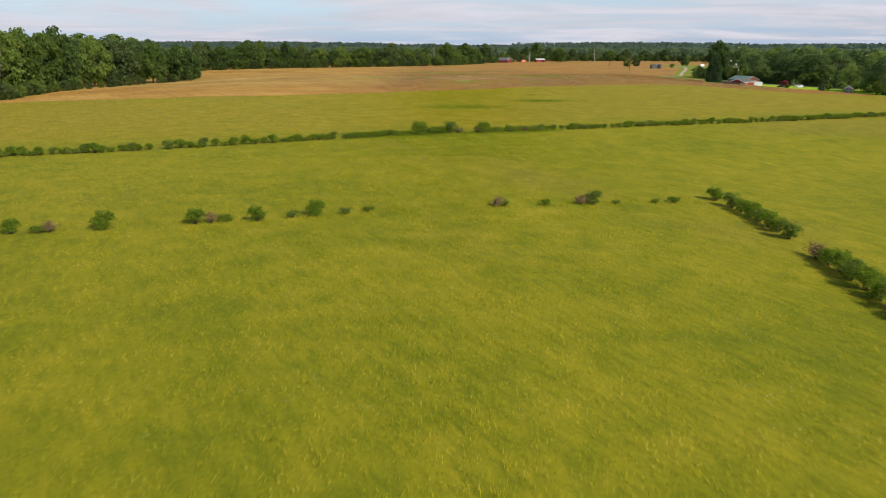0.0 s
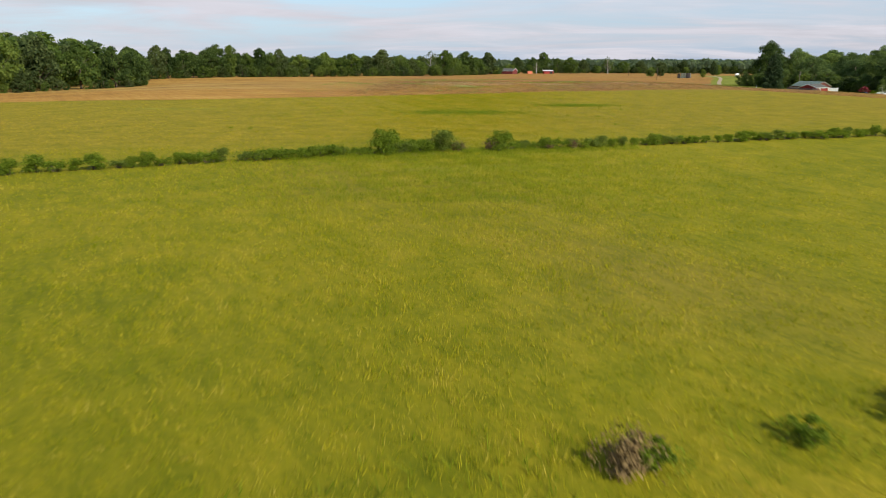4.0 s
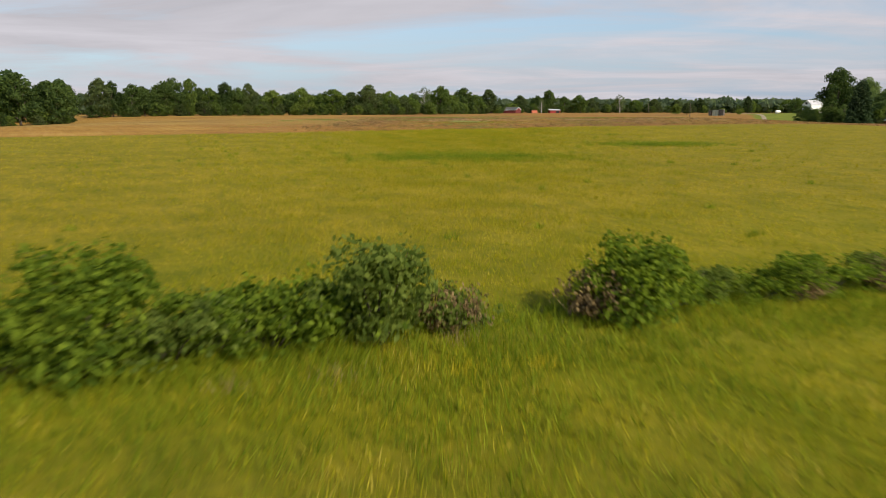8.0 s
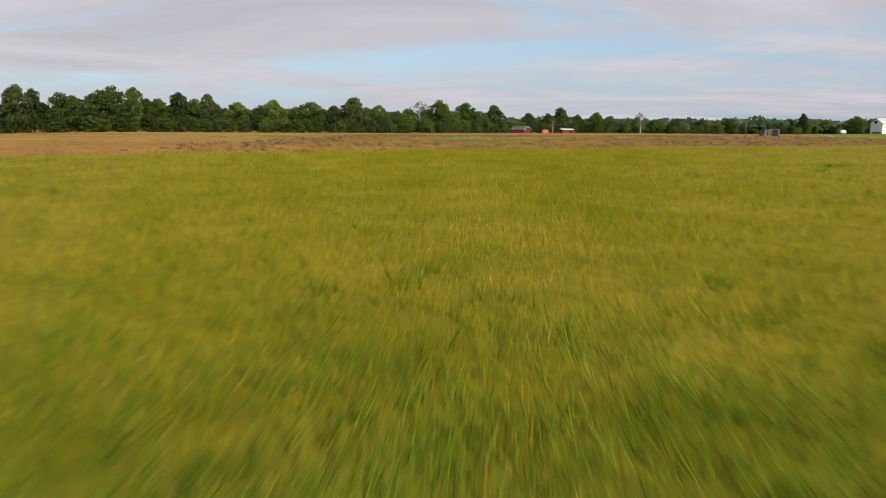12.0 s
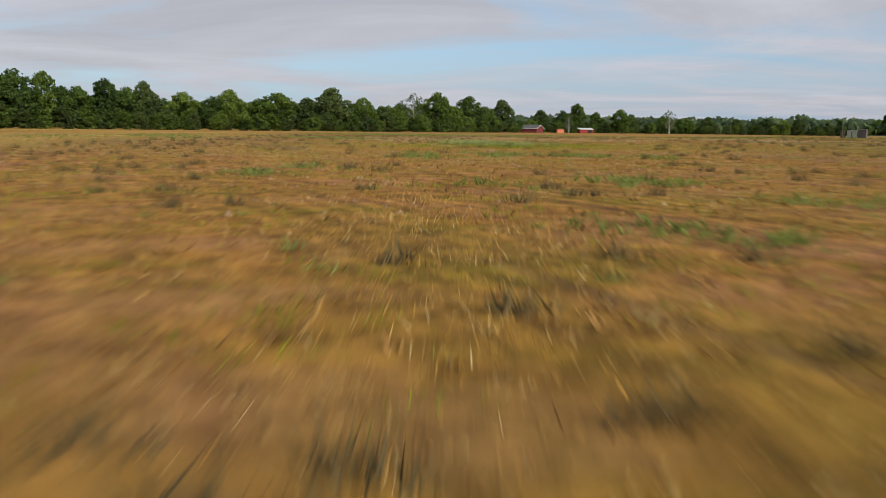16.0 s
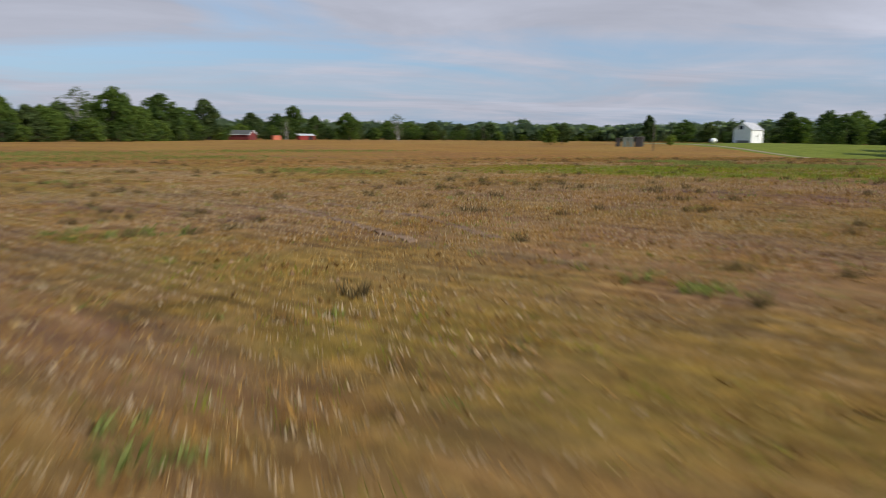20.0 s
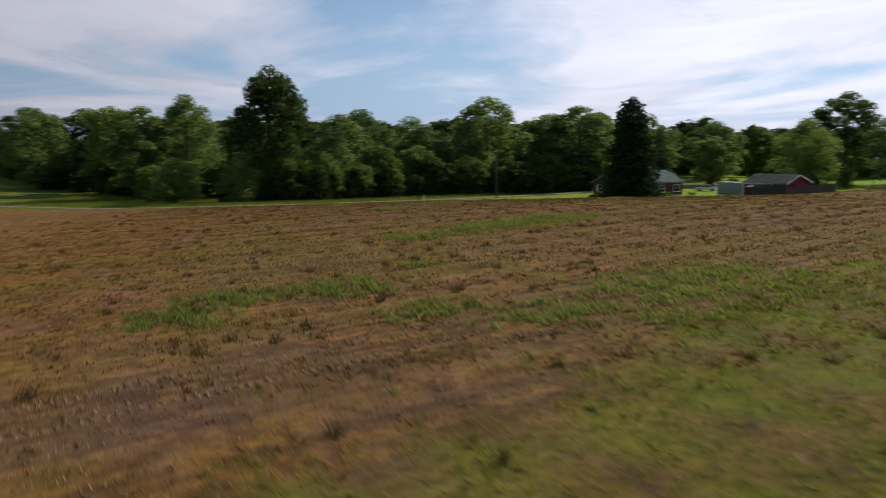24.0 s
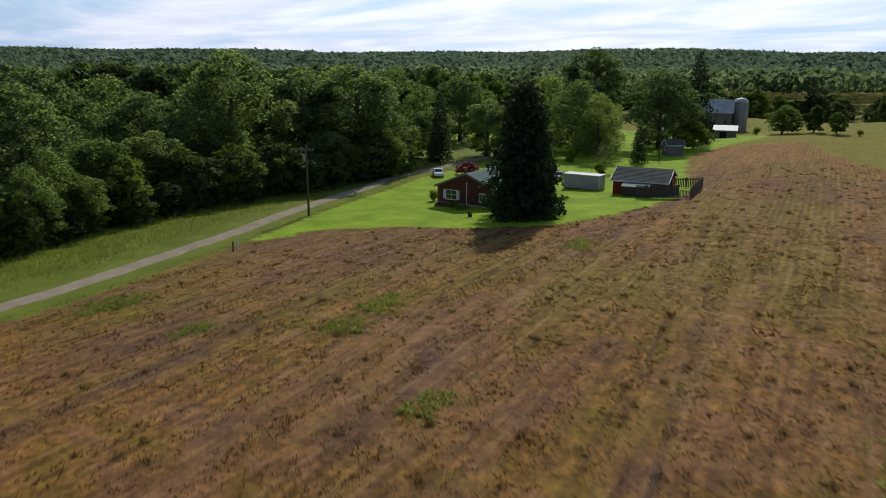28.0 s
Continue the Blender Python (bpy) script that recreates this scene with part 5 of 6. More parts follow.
    ok = (d > -1.5) & (0.9 * np.exp(-np.abs(d) / 4.5) + 0.3 * wave(x, y, 4, 2) + 0.25 * wave(x, y, 1.5, 5) > 0.3 + 0.8 * rng.random(26000))
    docks.append((x[ok] * PLAN, y[ok] * PLAN, 0.40 + 0.3 * rng.random(ok.sum()), 0.012, 0.8, 4))
    sward("meadow_docks", M_DOCK, "dark leafy docks standing in the meadow", docks)
    batches = []
    for cnt, x0, x1, y0, y1, hh, ww in ((24000, -24, 32, 240, 262, 0.20, 0.007), (30000, -4, 20, 276, 302, 0.13, 0.006), (120000, -12, 32, 252, 365, 0.14, 0.006), (60000, 10, 90, 330, 392, 0.14, 0.009), (40000, 8, 48, 325, 378, 0.12, 0.007), (50000, -4, 30, 294, 342, 0.13, 0.007), (24000, 60, 130, 280, 385, 0.17, 0.015), (30000, -45, 130, 240, 400, 0.17, 0.020)):
        x, y = rng.uniform(x0, x1, cnt) * PLAN, rng.uniform(y0, y1, cnt) * PLAN
        stub, lawn, verge = zones(x, y)
        bare = wave(x, y, 21, 5) + 0.7 * wave(x, y, 6, 1)
        row = np.sin((x * 0.88 + y * 0.47) * 6.2832 / 0.9)
        ok = (stub > 0.2 + 0.5 * rng.random(cnt)) & (bare + 0.7 * row + 0.7 * rng.random(cnt) > -0.75) & (weedy(x, y) < 0.35 + 0.5 * rng.random(cnt)) & (np.abs(x / PLAN - np.interp(y / PLAN, [298, 305, 310, 316, 336, 352], [6.9, 4.6, 3.0, 1.4, -4.8, -9.8])) > 0.3 * (y < 352 * PLAN) * (y > 297 * PLAN))
        x, y = x[ok], y[ok]
        batches.append((x, y, hh * (0.9 + 0.45 * wave(x, y, 8)) + 0.03, ww, 0.9, 3))
    # cut stalks stand in the old drill rows, a hand's width apart
    U, V = np.meshgrid(np.arange(150, 345, 0.76), np.arange(225, 450, 0.19))
    u, v = (q.ravel() + rng.normal(0, k, q.size) for q, k in ((U, 0.035), (V, 0.05)))
    x, y = 0.88 * u - 0.47 * v, 0.47 * u + 0.88 * v
    ok = (x > -8 * PLAN) & (x < 78 * PLAN) & (y > 322 * PLAN) & (y < 378 * PLAN)
    x, y = x[ok], y[ok]
    near = np.exp(-((x / PLAN - 13) / 16) ** 2 - ((y / PLAN - 343) / 13) ** 2)
    ok = (zones(x, y)[0] > 0.6) & (wave(x, y, 24, 7) + 0.5 * wave(x, y, 5, 4) + 0.9 * near + 0.6 * rng.random(len(x)) > 0.35) & (weedy(x, y) < 0.5)
    sward("cut_stalks", M_PALESTRAW, "pale cut stalks in straight drill rows", [(x[ok], y[ok], 0.12 + 0.09 * rng.random(ok.sum()), 0.022, 0.45, 3)])
    x, y = rng.uniform(-25, 122, 1700) * PLAN, rng.uniform(244, 392, 1700) * PLAN
    x, y = np.repeat(x, 12) + rng.normal(0, 0.17, 20400), np.repeat(y, 12) + rng.normal(0, 0.13, 20400)
    ok = zones(x, y)[0] > 0.7
    sward("dead_weeds", M_DEADWEED, "dark dead weed tufts scattered over the stubble", [(x[ok], y[ok], 0.26 + 0.2 * rng.random(ok.sum()), 0.020, 0.7, 4)])
    # low withered tufts stand all over
    x, y = np.concatenate([rng.uniform(-20, 126, 76000), rng.uniform(40, 118, 45000)]) * PLAN, np.concatenate([rng.uniform(240, 394, 76000), rng.uniform(325, 390, 45000)]) * PLAN
    u, v = x * 0.85 + y * 0.53, y * 0.85 - x * 0.53
    ok = (zones(x, y)[0] > 0.6) & (wave(u, v * 0.16, 4, 2) + 0.6 * wave(u, v * 0.3, 1.7, 5) + 0.7 * np.sin(u * 6.2832 / 3.1) + 0.9 * rng.random(len(x)) > 0.15)
    sward("withered_tufts", M_TUFT, "withered brown tufts all over the stubble", [(x[ok], y[ok], 0.09 + 0.11 * rng.random(ok.sum()), 0.042, 1.1, 4)])
    # pale clods along the drill rows and in the sprayer's wheel tracks
    x, y = rng.uniform(-14, 60, 9000) * PLAN, rng.uniform(262, 385, 9000) * PLAN
    u, v = x * 0.88 + y * 0.47, y * 0.88 - x * 0.47
    u = np.round(u / 1.7) * 1.7 + rng.normal(0, 0.09, len(u))
    x, y = 0.88 * u - 0.47 * v, 0.47 * u + 0.88 * v
    ok = (zones(x, y)[0] > 0.7) & (wave(x, y, 13, 4) + 0.6 * wave(x, y, 4, 1) > 0.45)
    cx, cy, size = [x[ok]], [y[ok]], [0.05 + 0.07 * rng.random(ok.sum())]
    along = np.arange(0, 110, 0.30)
    for off in (-22, -20.4, 0, 1.6, 15, 16.6, 29, 30.6):
        tx, ty = (64 - 0.85 * off) * PLAN + 0.53 * along, (392 - 0.53 * off) * PLAN - 0.85 * along
        for k in (-0.12, 0.0, 0.12):
            cx.append(tx + 0.85 * k + rng.normal(0, 0.03, len(tx))), cy.append(ty + 0.53 * k + rng.normal(0, 0.03, len(tx)))
            size.append(0.055 + 0.05 * rng.random(len(tx)))
    bars = []
    wy = rng.uniform(294, 352, 4200)
    wy = wy[wave(wy * 0, wy * PLAN, 7, 2) + 0.6 * wave(wy * 0, wy * PLAN, 2.1, 4) > -0.25]
    wx = np.interp(wy, [298, 305, 310, 316, 336, 352], [6.9, 4.6, 3.0, 1.4, -4.8, -9.8])
    cx.append(wx * PLAN + 0.12 + rng.normal(0, 0.13, len(wy))), cy.append(wy * PLAN + rng.normal(0, 0.05, len(wy))), size.append(0.02 + 0.06 * rng.random(len(wy)))
    cx, cy, size = np.concatenate(cx), np.concatenate(cy), np.concatenate(size)
    ok = (zones(cx, cy)[0] > 0.7) & ((wave(cx, cy, 18, 6) > -0.25) | (cx < 60 * PLAN))
    cx, cy, size = cx[ok], cy[ok], size[ok]
    # a bared wheel rut beside the tall grass
    ry = np.arange(296, 338, 0.12)
    rx = np.interp(ry, [298, 305, 310, 316, 336, 352], [6.9, 4.6, 3.0, 1.4, -4.8, -9.8]) * PLAN
    fade = sstep(296, 299, ry) * sstep(338, 326, ry)
    v = []
    for off, up in ((-0.22, -0.04), (-0.14, 0.01), (-0.03, 0.01), (0.07, 0.03), (0.15, 0.055), (0.2, -0.04)):
        px, py = rx + off * (0.55 + 0.45 * fade) + rng.normal(0, 0.045, len(ry)), ry * PLAN + rng.normal(0, 0.02, len(ry))
        v.append(np.stack([px, py, ground(px, py) + 0.05 * wave(px, py, 6, 3) + up - 0.02 - 0.06 * (1 - fade) + 0.03 * wave(rx, py, 1.9, 3) + rng.normal(0, 0.016, len(ry))], -1))
    i = (np.arange(len(ry) - 1)[:, None] * 6 + np.arange(5)).ravel()
    tagged(new("wheel_rut", fast_mesh("wheel_rut", np.stack(v, 1).reshape(-1, 3), np.stack([i, i + 1, i + 7, i + 6], -1), M_RUT, 4)), "bare pale soil of a wheel rut through the stubble", "soil", kind="stuff")
    # a tractor's two tyre tracks: slanting bars of pressed soil
    ty = np.arange(333.5, 344.5, 0.155)
    for off, lean in ((0.0, 0.5), (1.72, -0.5)):
        bx = np.interp(ty, [329, 334, 338.3, 342.5, 349, 356], [10.9, 10.4, 9.9, 9.25, 7.7, 5.6]) + off * np.interp(ty, [334, 338, 343], [1.15, 1.45, 1.0])
        bx, by = bx * PLAN + rng.normal(0, 0.02, len(ty)), ty * PLAN + rng.normal(0, 0.015, len(ty))
        bars.append(np.stack([bx, by, np.full(len(ty), lean)], -1))
    q = np.concatenate(bars)
    q = q[rng.random(len(q)) > 0.15 + 0.7 * sstep(341.5, 344.5, q[:, 1] / PLAN)]
    ca, sa = np.cos(q[:, 2]), np.sin(q[:, 2])
    v = []
    for a, b_, h in ((-0.24, -0.05, -0.02), (0.24, -0.05, -0.02), (0.24, 0.05, -0.02), (-0.24, 0.05, -0.02), (-0.2, 0, 0.07), (0.2, 0, 0.07)):
        a, b_ = a * (0.75 + 0.45 * rng.random(len(q))), b_ * (0.7 + 0.6 * rng.random(len(q)))
        px, py = q[:, 0] + a * ca - b_ * sa, q[:, 1] + a * sa + b_ * ca
        v.append(np.stack([px, py, ground(px, py) + h], -1))
    v = np.stack(v, 1).reshape(-1, 3)
    f = (np.arange(len(q))[:, None, None] * 6 + np.array([(0, 1, 5, 4), (2, 3, 4, 5)])).reshape(-1, 4)
    tagged(new("tyre_tracks", fast_mesh("tyre_tracks", v, f, M_PRESSED, 4)), "slanting bars of pressed soil in two tractor tyre tracks", "soil", kind="stuff")
    m, ang = len(cx), np.arange(4) * 1.5708
    turn = rng.random(m)[:, None] * 1.5
    rim = np.stack([cx[:, None] + np.cos(ang + turn) * size[:, None] * (0.7 + 0.6 * rng.random((m, 4))), cy[:, None] + np.sin(ang + turn) * size[:, None] * (0.7 + 0.6 * rng.random((m, 4))),
                    np.repeat((ground(cx, cy) - 0.03)[:, None], 4, 1)], -1)
    top = np.stack([cx, cy, ground(cx, cy) + 0.04 + size * 0.6], -1)[:, None]
    i = np.arange(m)[:, None, None] * 5
    f = (i + np.array([(0, 1, 4), (1, 2, 4), (2, 3, 4), (3, 0, 4)])).reshape(-1, 3)
    tagged(new("soil_clods", fast_mesh("soil_clods", np.concatenate([rim, top], 1).reshape(-1, 3), f, M_CLOD, 3)), "pale dry clods in wheel tracks and drill rows", "soil", kind="stuff")
    sward("stubble_grass", M_STRAW, "dead orange-brown grass and straw left after spraying", batches)
    batches = []
    cnt = 340000
    x, y = np.concatenate([rng.uniform(-45, 118, 130000), rng.uniform(-10, 24, 60000), rng.uniform(44, 80, 60000), rng.uniform(84, 118, 90000)]) * PLAN, np.concatenate([rng.uniform(245, 445, 130000), rng.uniform(252, 345, 60000), rng.uniform(345, 378, 60000), rng.uniform(336, 380, 90000)]) * PLAN
    stub, lawn, verge = zones(x, y)
    w = weedy(x, y)
    clump = wave(x, y, 2.6, 3) + wave(x, y, 1.4, 6)
    ok = (stub > 0.5) & (w * w * np.where(y < 345 * PLAN, 0.45, 0.60) + 0.2 * clump * w > rng.random(cnt) + 0.04)
    tall = rng.random(ok.sum()) ** 2
    x, y, w, tall = (np.repeat(q, 5) for q in (x[ok], y[ok], w[ok], tall))
    x, y = x + rng.normal(0, 0.09, len(x)), y + rng.normal(0, 0.09, len(x))
    batches.append((x, y, 0.10 + 0.13 * w + 0.16 * tall, 0.019, 0.9, 2, True))
    # one tall stand of weeds by the wheel track
    x, y = rng.uniform(0, 15, 22000), rng.uniform(303, 322, 22000)
    u, v = (x - 6.4) * 0.88 + (y - 313.6) * 0.47, (x - 6.4) * -0.47 + (y - 313.6) * 0.88
    ok = np.exp(-(u / 2.3) ** 2 - (v / 4.2) ** 2) + 0.4 * np.exp(-((x - 9) / 4) ** 2 - ((y - 309) / 3) ** 2) + 0.3 * wave(x, y, 1.3, 3) > 0.30 + 1.25 * rng.random(22000)
    sward("tall_pale_grass", M_PALEGRASS, "stand of tall pale green grass in the stubble", [(x[ok] * PLAN, y[ok] * PLAN, 0.34 + 0.24 * rng.random(ok.sum()), 0.012, 0.8, 4, True)])
    # lone weeds
    x, y = rng.uniform(-45, 118, 2600) * PLAN, rng.uniform(255, 398, 2600) * PLAN
    ok = zones(x, y)[0] > 0.6
    x, y = np.repeat(x[ok], 5), np.repeat(y[ok], 5)
    batches.append((x + rng.normal(0, 0.1, len(x)), y + rng.normal(0, 0.1, len(x)), np.full(len(x), 0.22), 0.018, 0.9, 3))
    sward("green_weeds", M_WEED, "fresh green weeds growing in patches", batches)
    batches = []
    x, y = rng.uniform(-16, 24, 9000), rng.uniform(131, 150, 9000)
    ok = np.abs(y - hedge_y(x) + 1.2) < 2.6 * rng.random(9000) + 0.5
    batches.append((x[ok] * PLAN, y[ok] * PLAN, 0.55 + 0.35 * rng.random(ok.sum()), 0.016, 0.8, 4))
    x, y = belt(rng, 60000, 150, 266, 10)
    ok = (zones(x, y)[0] < 0.3) & (wave(x, y, 9, 2) + 0.8 * wave(x, y, 3.5, 3) + 0.6 * rng.random(60000) > 0.5)
    batches.append((x[ok], y[ok], 0.34 + 0.16 * rng.random(ok.sum()), 0.011, 0.7, 3))
    x, y = rng.normal(3, 10, 16000), rng.uniform(110, 137, 16000)
    ok = wave(x, y, 6, 2) + wave(x, y, 2.5, 3) + 1.2 * rng.random(16000) > 0.2
    batches.append((x[ok] * PLAN, y[ok] * PLAN, 0.38 + 0.25 * rng.random(ok.sum()), 0.014, 0.7, 3))
    x, y = rng.uniform(-40, 32, 3500), rng.uniform(58, 86, 3500)
    ok = np.abs(y - np.interp(x, [-40, -18, 0, 18, 29], [61, 67.2, 73, 79, 83.4])) < 1.8 * rng.random(3500) + 0.4
    batches.append((x[ok] * PLAN, y[ok] * PLAN, 0.5 + 0.3 * rng.random(ok.sum()), 0.02, 1.1, 4))
    x, y = rng.uniform(18, 66, 80000), rng.uniform(330, 382, 80000)
    d = grassy(x, y)
    x, y = x * PLAN, y * PLAN
    ok = d + 0.3 * wave(x, y, 5, 2) + 0.3 * wave(x, y, 1.6, 3) > 0.35 + 0.6 * rng.random(80000)
    batches.append((x[ok], y[ok], 0.12 + 0.12 * rng.random(ok.sum()), 0.013, 1.0, 4))
    x, y = rng.uniform(-10, 44, 70000) * PLAN, rng.uniform(250, 366, 70000) * PLAN
    ok = (zones(x, y)[0] > 0.6) & (wave(x, y, 11, 2) + 0.7 * wave(x, y, 2.8, 3) + 0.7 * rng.random(70000) + 0.3 * (y < 275 * PLAN) + 0.22 * sstep(292, 300, y / PLAN) - 0.5 * sstep(320, 334, y / PLAN) > 0.55)
    batches.append((x[ok], y[ok], 0.10 + 0.08 * rng.random(ok.sum()), 0.009, 1.0, 4))
    x, y = rng.uniform(-8, 26, 46000) * PLAN, rng.uniform(294, 326, 46000) * PLAN
    ok = np.exp(-((x / PLAN - 9) / 11) ** 2 - ((y / PLAN - 308) / 10) ** 2) + 0.35 * wave(x, y, 5, 2) + 0.3 * wave(x, y, 1.6, 3) > 0.35 + 0.7 * rng.random(46000)
    ok &= np.abs(x / PLAN - np.interp(y / PLAN, [298, 305, 310, 316, 336], [6.9, 4.6, 3.0, 1.4, -4.8])) > 0.25
    batches.append((x[ok], y[ok], 0.14 + 0.14 * rng.random(ok.sum()), 0.009, 0.9, 4))
    sward("green_grass", M_GREENGRASS, "lush green grass about the hedges and in damp spots", batches)
    x, y = rng.uniform(100, 160, 60000) * PLAN, rng.uniform(330, 420, 60000) * PLAN
    stub, lawn, verge = zones(x, y)
    ok = (verge > 0.5) & (road_gap(x, y) > 3.0)
    x, y = x[ok], y[ok]
    sward("verge_grass", M_LAWNBLADE, "long yellow-green grass on the lane's verge", [(x, y, 0.55 * sstep(2.8, 7, road_gap(x, y)) + 0.12, 0.02, 0.5, 3)])


build_grass()


# ---- buildings ----
def gable(name, x, y, turn, w, l, eave, ridge, wall, roof, label, category, over=0.35, thick=0.14, z=None, group=""):
    """A house with a pitched roof; w across the gable, l along the ridge (local y)."""
    t = thing(name, x, y, label, category, turn, z, group)
    h = w / 2
    part("wall", prism([(-h, -0.6), (h, -0.6), (h, eave), (0, ridge), (-h, eave)], l, "y", -l / 2), wall, t)
    k = (ridge - eave) / h
    for s in (-1, 1):
        a, b = s * (h + over), 0.0
        pts = [(a, eave - k * over + 0.01), (b, ridge + 0.01), (b, ridge + thick), (a, eave - k * over + thick)]
        part("roof_slope", prism(pts if s < 0 else pts[::-1], l + 2 * over, "y", -l / 2 - over), roof, t)
    return t


def bargeboards(t, w, l, eave, ridge, material, over=0.35):
    """Boards along the sloping edges of both gables, and fascias under the eaves."""
    h = w / 2
    k = (ridge - eave) / h
    for end in (-1, 1):
        y = end * (l / 2 + over) - (0.03 if end < 0 else 0.0)
        for s in (-1, 1):
            a = s * (h + over + 0.02)
            part("bargeboard", prism([(a, eave - k * over - 0.13), (0, ridge - 0.12), (0, ridge + 0.17), (a, eave - k * over + 0.16)], 0.04, "y", y + end * 0.025), material, t)
    for s in (-1, 1):
        x = s * (h + over + 0.02)
        part("fascia", boxed((min(x, x + s * 0.04), -l / 2 - over, eave - k * over - 0.08, max(x, x + s * 0.04), l / 2 + over, eave - k * over + 0.13)), material, t)


def window(t, side, at, sill, w, h, dist, frame_mat=None, shutters=False):
    """A window in a wall: side is n, s, e or w of the local frame, dist the wall's distance from the middle."""
    m = {"n": pose(0, 0, 0), "s": pose(0, 0, 0, 0, 0, 180), "e": pose(0, 0, 0, 0, 0, -90), "w": pose(0, 0, 0, 0, 0, 90)}[side]
    frame_mat = frame_mat or M_TRIM
    bm = boxed((at - w / 2 - 0.09, dist, sill - 0.09, at - w / 2, dist + 0.07, sill + h + 0.09), (at + w / 2, dist, sill - 0.09, at + w / 2 + 0.09, dist + 0.07, sill + h + 0.09),
               (at - w / 2, dist, sill + h, at + w / 2, dist + 0.07, sill + h + 0.09), (at - w / 2, dist, sill - 0.09, at + w / 2, dist + 0.07, sill),
               (at - w / 2, dist + 0.01, sill + h / 2 - 0.025, at + w / 2, dist + 0.05, sill + h / 2 + 0.025), (at - 0.02, dist + 0.012, sill, at + 0.02, dist + 0.045, sill + h))
    bm.transform(m)
    win = part("window", bm, frame_mat, t)
    bm = boxed((at - w / 2, dist + 0.004, sill, at + w / 2, dist + 0.02, sill + h))
    bm.transform(m)
    part("pane", bm, M_GLASS, win)
    bm = boxed((at - w / 2 - 0.14, dist, sill - 0.16, at + w / 2 + 0.14, dist + 0.13, sill - 0.095))
    bm.transform(m)
    part("sill", bm, frame_mat, win)
    if shutters:
        for s in (-1, 1):
            c = at + s * (w / 2 + 0.32)
            bm = boxed((c - 0.21, dist, sill - 0.05, c + 0.21, dist + 0.05, sill + h + 0.05))
            bm.transform(m)
            part("shutter", bm, M_WHITE, win)
    return win


def door(t, side, at, w, h, dist, material, label=""):
    m = {"n": pose(0, 0, 0), "s": pose(0, 0, 0, 0, 0, 180), "e": pose(0, 0, 0, 0, 0, -90), "w": pose(0, 0, 0, 0, 0, 90)}[side]
    bm = boxed((at - w / 2, dist, 0.02, at + w / 2, dist + 0.06, h), (at - w / 2 - 0.1, dist, 0.02, at - w / 2 - 0.004, dist + 0.09, h + 0.1), (at + w / 2 + 0.004, dist, 0.02, at + w / 2 + 0.1, dist + 0.09, h + 0.1),
               (at - w / 2, dist, h + 0.004, at + w / 2, dist + 0.09, h + 0.1))
    bm.transform(m)
    return part("door", bm, material, t, label)


def battens(t, w, l, eave, ridge, material, gap=0.6):
    """Upright boards' cover strips on all four walls."""
    h = w / 2
    for s in (-1, 1):
        bm = bmesh.new()
        y = -l / 2 + gap / 2
        while y < l / 2:
            box(bm, min(s * h, s * (h + 0.03)), y - 0.03, 0, max(s * h, s * (h + 0.03)), y + 0.03, eave - 0.05)
            y += gap
        part("side_battens", bm, material, t)
        bm = bmesh.new()
        x = -h + gap / 2
        while x < h:
            top = ridge - (ridge - eave) * abs(x) / h - 0.08
            box(bm, x - 0.03, min(s * l / 2, s * (l / 2 + 0.03)), 0, x + 0.03, max(s * l / 2, s * (l / 2 + 0.03)), top)
            x += gap
        part("gable_battens", bm, material, t)


def seams(t, w, l, eave, ridge, material, gap=0.75, over=0.35, lift=0.14):
    """Standing seams of a tin roof."""
    h, k = w / 2, (ridge - eave) / (w / 2)
    for s in (-1, 1):
        bm = bmesh.new()
        y = -l / 2 - over + 0.1
        while y < l / 2 + over:
            a, z0 = s * (h + over), eave - k * over + lift
            vs = [bm.verts.new(p) for p in ((a, y, z0), (0, y, ridge + lift), (0, y + 0.04, ridge + lift), (a, y + 0.04, z0), (a, y, z0 + 0.05), (0, y, ridge + lift + 0.05), (0, y + 0.04, ridge + lift + 0.05), (a, y + 0.04, z0 + 0.05))]
            for q in ((4, 5, 6, 7), (0, 1, 5, 4), (2, 3, 7, 6), (3, 0, 4, 7), (1, 2, 6, 5)):
                bm.faces.new([vs[i] for i in q])
            y += gap
        bmesh.ops.recalc_face_normals(bm, faces=bm.faces)
        part("roof_seams", bm, material, t)


def shingle_courses(t, w, l, eave, ridge, material, over=0.35, lift=0.14, step=0.42):
    """Courses of shingles, each lapping the one below."""
    h, k = w / 2, (ridge - eave) / (w / 2)
    for s in (-1, 1):
        n = int((h + over) / step)
        for i in range(n):
            a, b = s * (h + over - i * step), s * (h + over - (i + 1) * step - 0.03)
            za, zb = ridge - k * abs(a) + lift, ridge - k * abs(b) + lift
            pts = [(a, za - 0.005), (b, zb - 0.005), (b, zb + 0.006), (a, za + 0.035)]
            part("shingle_course", prism(pts if s < 0 else pts[::-1], l + 2 * over, "y", -l / 2 - over), material, t)


